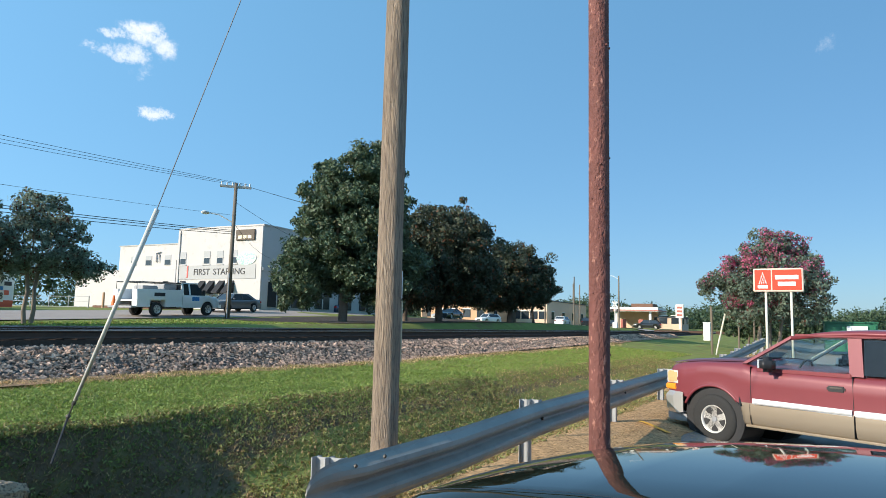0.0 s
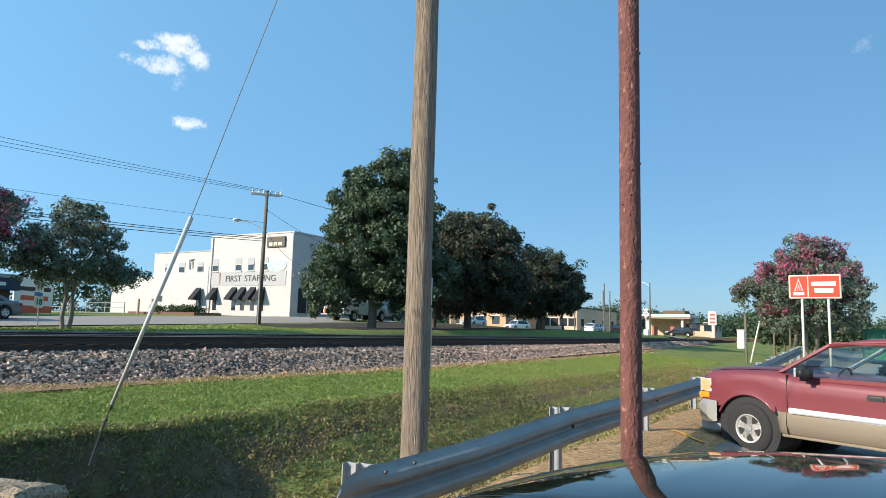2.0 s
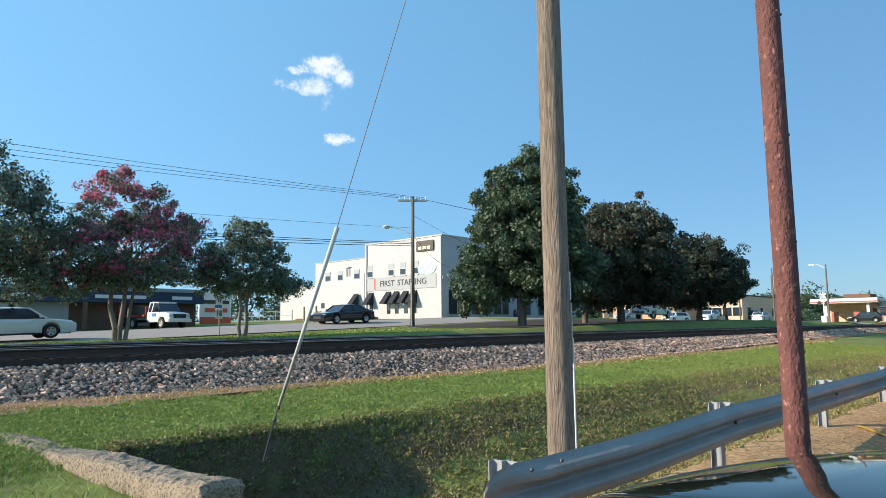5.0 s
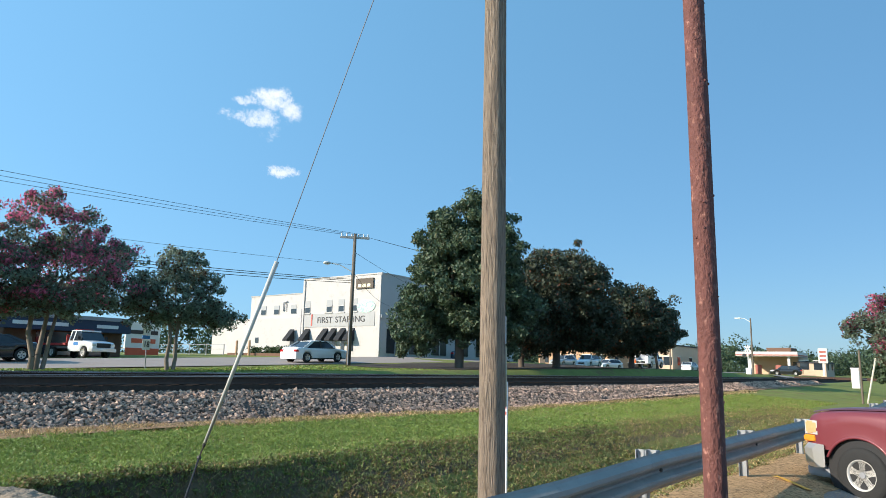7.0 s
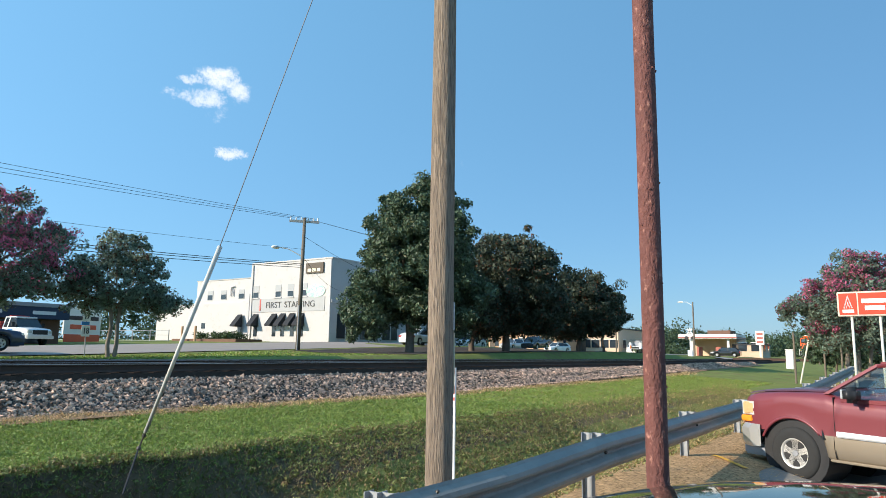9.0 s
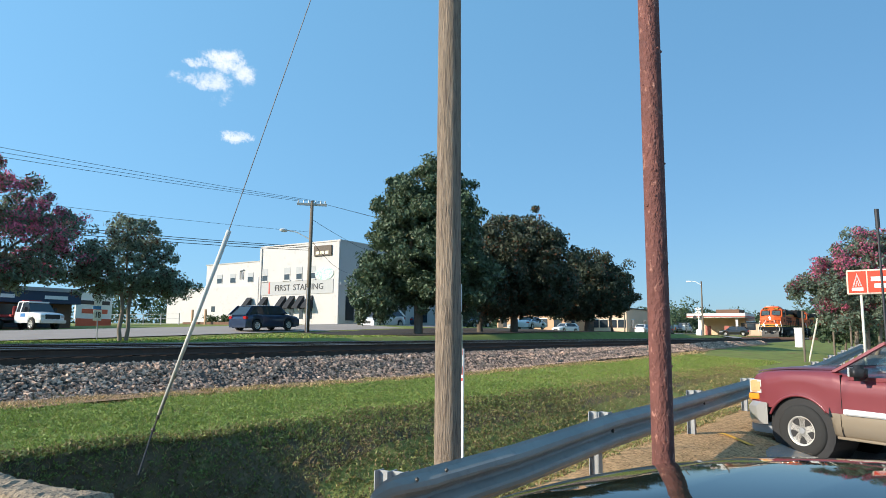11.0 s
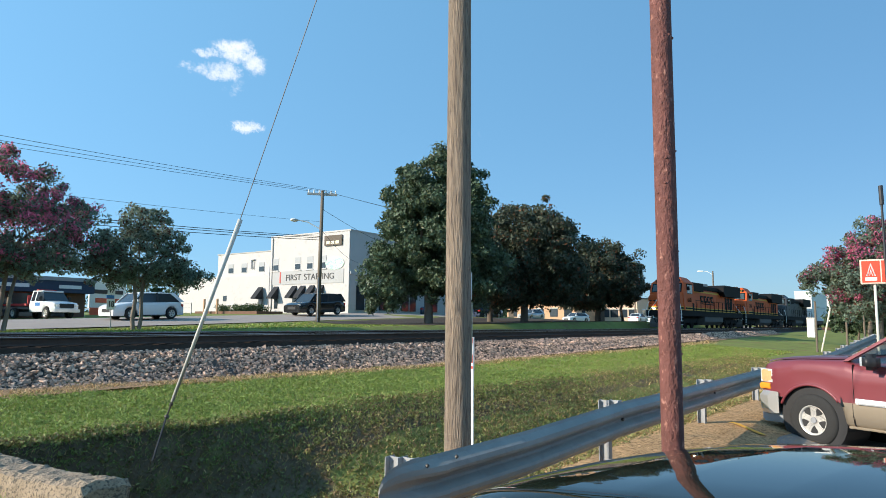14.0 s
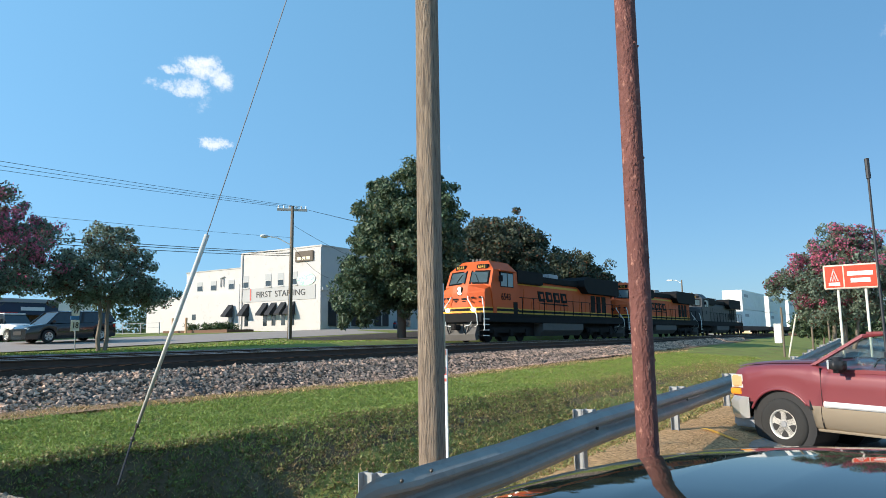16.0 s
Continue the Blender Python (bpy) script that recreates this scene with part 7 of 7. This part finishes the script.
# ---- far buildings ----
def make_low_building(name, x, y, z, lx, ly, h, wall, label, windows=3):
    root = tagged(empty(name, pose(x, y, z)), label, "building")
    part("wall", box(0, lx, 0, ly, -1.5, h), wall, root)
    part("roof", box(-0.15, lx + 0.15, -0.15, ly + 0.15, h, h + 0.18), M["roof_dark"], root, "dark flat roof edge")
    for k in range(windows):
        q = lx * (k + 0.5) / windows
        w = part("window", box(q - 0.7, q + 0.7, -0.05, 0.02, 0.9, 2.3), M["dark_glass"], root, "dark window")
        part("frame", box(q - 0.8, q + 0.8, -0.08, -0.04, 2.3, 2.42), M["canopy_white"], w)
        q = ly * (k + 0.5) / windows
        w = part("window", box(-0.05, 0.02, q - 0.7, q + 0.7, 0.9, 2.3), M["dark_glass"], root, "dark window")
        part("frame", box(-0.08, -0.04, q - 0.8, q + 0.8, 2.3, 2.42), M["canopy_white"], w)
    part("door", box(-0.06, 0.02, ly * 0.9, ly * 0.9 + 1.0, 0, 2.1), M["brown_board"], root, "brown door")
    return root


make_low_building("shop_building", 106, 46, 2.0, 34, 13, 3.6, M["peach_wall"], "low peach stucco shop building behind the shade trees", 5)
make_low_building("shop_building", 116, 38.8, 2.0, 26, 6.6, 4.2, M["tan_wall"], "low tan and peach commercial building", 4)
make_low_building("shop_building", 126, 17.3, 1.7, 9, 4.2, 1.95, M["tan_wall"], "small tan roadside kiosk", 2)


def make_filling_station():
    root = tagged(empty("filling_station", pose(124, 21, 1.7)), "filling station with a white canopy and red stripe", "building")
    part("canopy", box(0, 9, 0.0, 9.6, 3.0, 3.75, 0.03), M["canopy_white"], root, "white canopy fascia")
    part("stripe", box(-0.04, 9.04, -0.04, 9.64, 3.1, 3.3), M["canopy_red"], root, "red stripe")
    for x in (1, 8):
        for y in (1.5, 7.5):
            part("column", box(x - 0.2, x + 0.2, y - 0.2, y + 0.2, 0, 3.0), M["canopy_white"], root)
    part("shop", box(6, 16, 1, 9, 0, 3.6), M["tan_wall"], root, "tan shop building")
    part("upper_block", box(9, 14, 2.5, 6.5, 3.6, 4.7), M["brick"], root)
    for y in (3.0, 6.2):
        part("pump", box(2.5, 3.1, y, y + 0.9, 0, 1.6, 0.05), M["canopy_red"], root, "red fuel pump")
    part("price_sign_post", box(-2.2, -1.9, -4.1, -3.8, 0, 3.0), M["canopy_white"], root)
    part("price_sign", box(-2.3, -1.8, -4.6, -3.3, 1.9, 4.2, 0.03), M["canopy_white"], root, "white price sign with red bars")
    for k in range(3):
        part("text_bar", box(-2.33, -2.29, -4.4, -3.5, 2.2 + 0.65 * k, 2.55 + 0.65 * k), M["canopy_red"], root, "red bar of writing")


make_filling_station()


def make_tyre_shop():
    root = tagged(empty("tyre_shop", pose(0, 51, 1.7)), "low brown brick tyre shop with blue fascia and pale roller doors", "building")
    part("wall", box(-14, 26.6, 0, 14, -1.5, 3.1), M["brick"], root, "brown brick wall")
    part("fascia", box(-14.1, 26.8, -0.9, 0.0, 2.0, 2.85, 0.02), M["blue_fascia"], root, "blue fascia with pale lettering bars")
    part("canopy_roof", box(-14.2, 26.9, -1.0, 14.2, 2.85, 3.12), M["grey_metal"], root)
    for x0, x1 in ((-3, 1.2), (3.2, 7.2), (8.5, 12.6), (14.2, 17.2)):
        d = part("roller_door", box(x0, x1, -0.08, 0.02, -0.2, 2.0), M["roller"], root, "pale roller door")
        for k in range(5):
            part("slat", box(x0, x1, -0.1, -0.075, -0.15 + 0.42 * k, 0.2 + 0.42 * k), M["roller"], d)
    for x in (12.95, 13.6):
        part("door", box(x, x + 0.9, -0.09, 0.02, -0.2, 1.95), M["sign_white"], root, "pale door")
    part("shop_window", box(20.5, 25.2, -0.08, 0.02, 0.3, 1.9), M["dark_glass"], root, "dark shop window")
    for x0, x1 in ((13.4, 14.5), (18.6, 22.2), (24.2, 25.8)):
        part("text_bar", box(x0, x1, -0.93, -0.9, 2.3, 2.55), M["sign_white"], root, "pale bar of lettering")
    for x in (18.0, 23.5):
        part("column", box(x - 0.15, x + 0.15, -0.9, -0.6, -0.3, 2.0), M["brick"], root)


make_tyre_shop()


def make_billboard():
    root = tagged(empty("price_board", pose(33, 59.5, 1.9, 0, 0, 12)), "white and orange-red advertising board outside the tyre shop", "sign")
    part("panel", box(-1.9, 1.9, -0.1, 0.1, 0.9, 3.3, 0.02), M["sign_white"], root)
    part("red_panel", box(-1.85, 1.85, -0.13, -0.1, 0.0, 0.95), M["tyre_shop_sign"], root, "orange-red lower panel")
    part("text_bar", box(-1.5, 1.6, -0.13, -0.1, 2.2, 2.55), M["sign_dark"], root, "dark bar of lettering")
    part("text_bar", box(-1.3, 1.4, -0.13, -0.1, 1.4, 1.8), M["tyre_shop_sign"], root, "red bar of lettering")


make_billboard()


def make_route_sign():
    root = tagged(empty("route_sign", pose(17.35, 31, 1.5, 0, 0, 20)), "white route marker sign with black numerals on a thin post", "road sign")
    part("post", rod((0.1, 0, -0.4), (0, 0, 1.8), 0.025, None, 8), M["grey_metal"], root)
    lower = part("plate", box(-0.27, 0.27, -0.03, -0.01, 0.75, 1.25, 0.01), M["sign_white"], root, "white route plate")
    part("plate", box(-0.25, 0.25, -0.03, -0.01, 1.45, 1.9, 0.01), M["sign_white"], root, "white route plate")
    part("blue_plate", box(-0.3, 0.2, -0.03, -0.01, 1.27, 1.43), M["blue_sign"], root, "small blue plate")
    lettering("18", 0.4, M["sign_dark"], lower, pose(0, -0.04, 1.0, 90, 0, 0))
    lettering("17", 0.36, M["sign_dark"], root, pose(0, -0.04, 1.66, 90, 0, 0))


make_route_sign()


def make_planter():
    root = tagged(empty("planter_wall", pose(42.5, 50, 2.2)), "low brown brick planter wall along the car park", "planter")
    part("wall", box(-0.4, 2.8, 0.0, 9.4, -0.4, 0.5, 0.02), M["brick"], root)
    for y in (5.2, 7.2):
        part("bollard", rod((-0.9, y, -0.4), (-0.9, y, 1.7), 0.12, None, 10), M["peach_wall"], root, "tan bollard")


make_planter()


def make_fence():
    root = tagged(empty("chain_fence"), "low grey chain-link fence round the car park", "fence")
    for k in range(9):
        y = 57 + 2.6 * k
        part("post", rod((40.0 - 0.2 * k, y, 1.8), (40.0 - 0.2 * k, y, 3.5), 0.05, None, 8), M["galv_post"], root)
    for z in (2.5, 3.0, 3.45):
        part("rail", rod((40.0, 57, z), (38.4, 77.8, z), 0.02, None, 6), M["galv_post"], root)


make_fence()


def make_bay_lines():
    for (xa, ya), (xb, yb) in (((10.8, 2.25), (10.45, 1.75)), ((13.6, 0.9), (12.2, -3.0))):
        a, b = Vector((xa, ya)), Vector((xb, yb))
        side = Vector((-(b - a).y, (b - a).x)).normalized() * 0.055
        n = max(2, round((b - a).length / 0.12))
        v, f = [], []
        for k in range(n + 1):
            c = a.lerp(b, k / n)
            for q in (c - side, c + side):
                v.append((q.x, q.y, ground_z(q.x, q.y) + 0.052))
        for k in range(n):
            f.append((2 * k, 2 * k + 1, 2 * k + 3, 2 * k + 2))
        ob = raw_mesh("bay_line", v, f, M["yellow_line"])
        tagged(ob, "worn yellow parking bay line on asphalt", "road marking", "parking bay lines", "structure")


make_bay_lines()
make_tree("roadside_bush", 54, 2.9, 0.9, [(0, 0, 1.6, 1.2, 1.5, 1.5), (0.3, 1.0, 1.2, 1.0, 1.0, 1.0), (0, -1.3, 2.0, 1.4, 1.4, 1.8)], [(0, 0, 0, 0, 1.2, 0.08), (0, -1.2, 0, -1.3, 1.5, 0.08)], M["far_tree"], M["bark"], "bright green bushy tree beyond the crape myrtle", "tree", 46, 0.12, 130, 0.4, 41)
make_tree("roadside_bush", 62, -1.5, 1.0, [(0, 0, 1.1, 1.6, 2.2, 0.9), (0, 2.2, 1.2, 1.4, 1.4, 1.1)], [(0, 0, 0, 0, 1.6, 0.12)], M["far_tree"], M["bark"], "dense green roadside tree behind the sign", "tree", 46, 0.16, 150, 0.5, 42)


# ---- grass ----
def make_grass():
    rng = np.random.default_rng(9)

    def blades(name, count, pick, material, label, h0, h1, w, flat=0.9):
        x, y = pick(count)
        z = np.array([ground_z(a, b) + (0.05 * noise.noise((a * 0.9, b * 0.9, 0)) + 0.025 * noise.noise((a * 3, b * 3, 4)) if 0 < a < 60 and 2.6 < b < 15 else 0) for a, b in zip(x, y)])
        n = len(x)
        t = rng.uniform(0, 2 * math.pi, n)
        far = 1 + np.clip(np.hypot(x, y) - 9, 0, 30) / 12
        h = rng.uniform(h0, h1, n)
        ww = w * far * rng.uniform(0.6, 1.3, n)
        lean = rng.normal(scale=flat, size=(n, 2)) * h[:, None]
        p = np.stack([x, y, z - 0.005], 1)
        dx = np.stack([np.cos(t) * ww, np.sin(t) * ww, 0 * t], 1)
        tip = p + np.stack([lean[:, 0], lean[:, 1], h], 1)
        v = np.stack([p - dx, p + dx, tip], 1).reshape(-1, 3)
        tagged(raw_mesh(name, v, np.arange(n * 3).reshape(-1, 3), material), label, "grass", kind="stuff")

    def shelf(n):
        x = 1.5 + 42 * rng.random(n) ** 1.7
        s = rng.uniform(7.6, 13.7, n)
        bare = 12.75 + 0.95 * np.clip((x - 3) / 7, 0, 1)
        return x[s < bare], (s - 0.05 * x)[s < bare]

    def ditch(n):
        x = 3.3 + 32 * rng.random(n) ** 1.7
        s = 3.3 + 5.2 * rng.random(n)
        return x, s - 0.05 * x

    def near_shelf(n):
        x = 1.5 + 16 * rng.random(n) ** 1.8
        s = rng.uniform(7.9, 12.6, n)
        return x, s - 0.05 * x

    def near_ditch(n):
        x = 3.3 + 13 * rng.random(n) ** 1.6
        s = 3.3 + 5.2 * rng.random(n)
        return x, s - 0.05 * x

    def knoll(n):
        x = rng.uniform(-2, 2.75, n)
        return x, rng.uniform(4.5, 13.5, n)

    def verge(n):
        x = 3.2 + 20 * rng.random(n) ** 1.6
        return x, rng.uniform(1.2, 3.6, n)

    def toe(n):
        x = -3 + 50 * rng.random(n) ** 1.4
        return x, rng.normal(13.4, 0.33, n) - 0.05 * x

    def strip(n):
        x = rng.uniform(2, 75, n)
        y = rng.uniform(23.5, 32.8, n)
        keep = (x < 31.5) | (x > 72)
        return x[keep], y[keep]
    blades("mown_grass", 120000, shelf, M["turf"], "short mown green grass on the shelf below the tracks", 0.03, 0.075, 0.006)
    blades("ditch_grass", 95000, ditch, M["ditch"], "rougher green grass on the ditch banks", 0.025, 0.085, 0.0055)
    blades("ditch_straw", 15000, ditch, M["dry"], "dry straw-coloured grass in the ditch", 0.03, 0.09, 0.006)
    blades("knoll_grass", 14000, knoll, M["turf"], "green grass above the culvert", 0.05, 0.12, 0.006)
    def crest(n):
        x = 3.2 + 36 * rng.random(n) ** 1.5
        s = rng.normal(8.35, 0.35, n)
        keep = np.array([noise.noise((a * 0.55, b * 0.8, 3)) > -0.05 for a, b in zip(x, s)])
        return x[keep], (s - 0.05 * x)[keep]
    blades("crest_straw", 26000, crest, M["dry"], "patches of scalped straw-coloured grass along the ditch edge", 0.015, 0.05, 0.006)
    blades("dry_verge_grass", 90000, verge, M["dry"], "dry cut straw on the dirt under the guardrail", 0.015, 0.05, 0.007, 2.0)
    blades("dry_toe_grass", 30000, toe, M["dry"], "dry brown weeds along the foot of the ballast", 0.03, 0.11, 0.009)
    def leafy(name, count, pick, material, label, size, spread):
        """Low broad-leaved tufts."""
        x, y = pick(count)
        c = np.array([(a, b, ground_z(a, b) + 0.05 * noise.noise((a * 0.9, b * 0.9, 0)) + 0.025 * noise.noise((a * 3, b * 3, 4)) + 0.02) for a, b in zip(x, y)])
        far = 1 + np.clip(np.hypot(x, y) - 9, 0, 30) / 40
        v, f = leaf_quads(rng, c, spread * far, 6, size)
        k = v.reshape(-1, 4, 3)
        mid = k.mean(1, keepdims=True)
        k = mid + (k - mid) * np.repeat(far, 6)[:, None, None]
        tagged(raw_mesh(name, k.reshape(-1, 3), f, material), label, "weeds", kind="stuff")

    leafy("ditch_weeds", 15000, near_ditch, M["weed"], "small leafy green weeds matted on the ditch banks", 0.024, 0.055)
    leafy("shelf_clover", 13000, near_shelf, M["clover"], "clover and crabgrass tufts in the mown grass", 0.02, 0.05)
    blades("strip_grass", 26000, strip, M["turf"], "mown grass strip between railway and road", 0.03, 0.07, 0.02)


make_grass()


# ---- motion ----
TRAIN_ROWS = [(0, 322), (9, 156), (11.3, 104), (12, 91.7), (13, 75.4), (14.5, 52.2), (15.5, 38.2), (16, 31.6)]
NEAR_LANE, FAR_LANE = 35.4, 39.2
CARS = [(UTILITY, NEAR_LANE, 1, [(0, 30.4), (0.6, 35.9), (1.2, 40.6), (3, 56), (16, 200)]),
        (GREY_SEDAN, FAR_LANE, -1, [(0, 39.7), (0.6, 33.5), (1.5, 23.8), (4, -4), (16, -140)]),
        (WHITE_SEDAN, NEAR_LANE, 1, [(0, -40), (6.3, 24.3), (7.0, 32.2), (7.6, 37.8), (9, 51), (16, 130)]),
        (BLACK_SEDAN, FAR_LANE, -1, [(0, 78), (3.5, 43.6), (4.2, 39.4), (6.3, 18.6), (6.7, 15.6), (9, -4), (16, -80)]),
        (BLUE_SUV, NEAR_LANE, 1, [(0, -70), (11.3, 34.0), (12.1, 40.8), (16, 80)]),
        (WHITE_SUV, FAR_LANE, -1, [(0, 150), (12.5, 36.6), (13.3, 30.1), (14.5, 19.7), (15.1, 14.7), (16, 7)]),
        (BLACK_MINIVAN, FAR_LANE, -1, [(0, 170), (13.6, 42.3), (14.5, 34.7), (15.3, 27.8), (16, 21.4)])]


def motions():
    for ob, back in TRAIN:
        rows = []
        for t, x in TRAIN_ROWS:
            q = x + back
            rows.append((t, pose(q, track_y(q, FAR_TRACK), RAIL_TOP + 0.006, 0, 0, 180 + TRACK_TURN)))
        walk(ob, rows)
    for ob, lane, way, pts in CARS:
        rows = []
        for t, x in pts:
            rise = math.degrees(math.atan((road_z(x + 2) - road_z(x - 2)) / 4))
            rows.append((t, pose(x, lane, road_z(x) + (lane - 37.5) * 0.045 + 0.035, 0, -rise * way, 0 if way > 0 else 180)))
        walk(ob, rows)


motions()
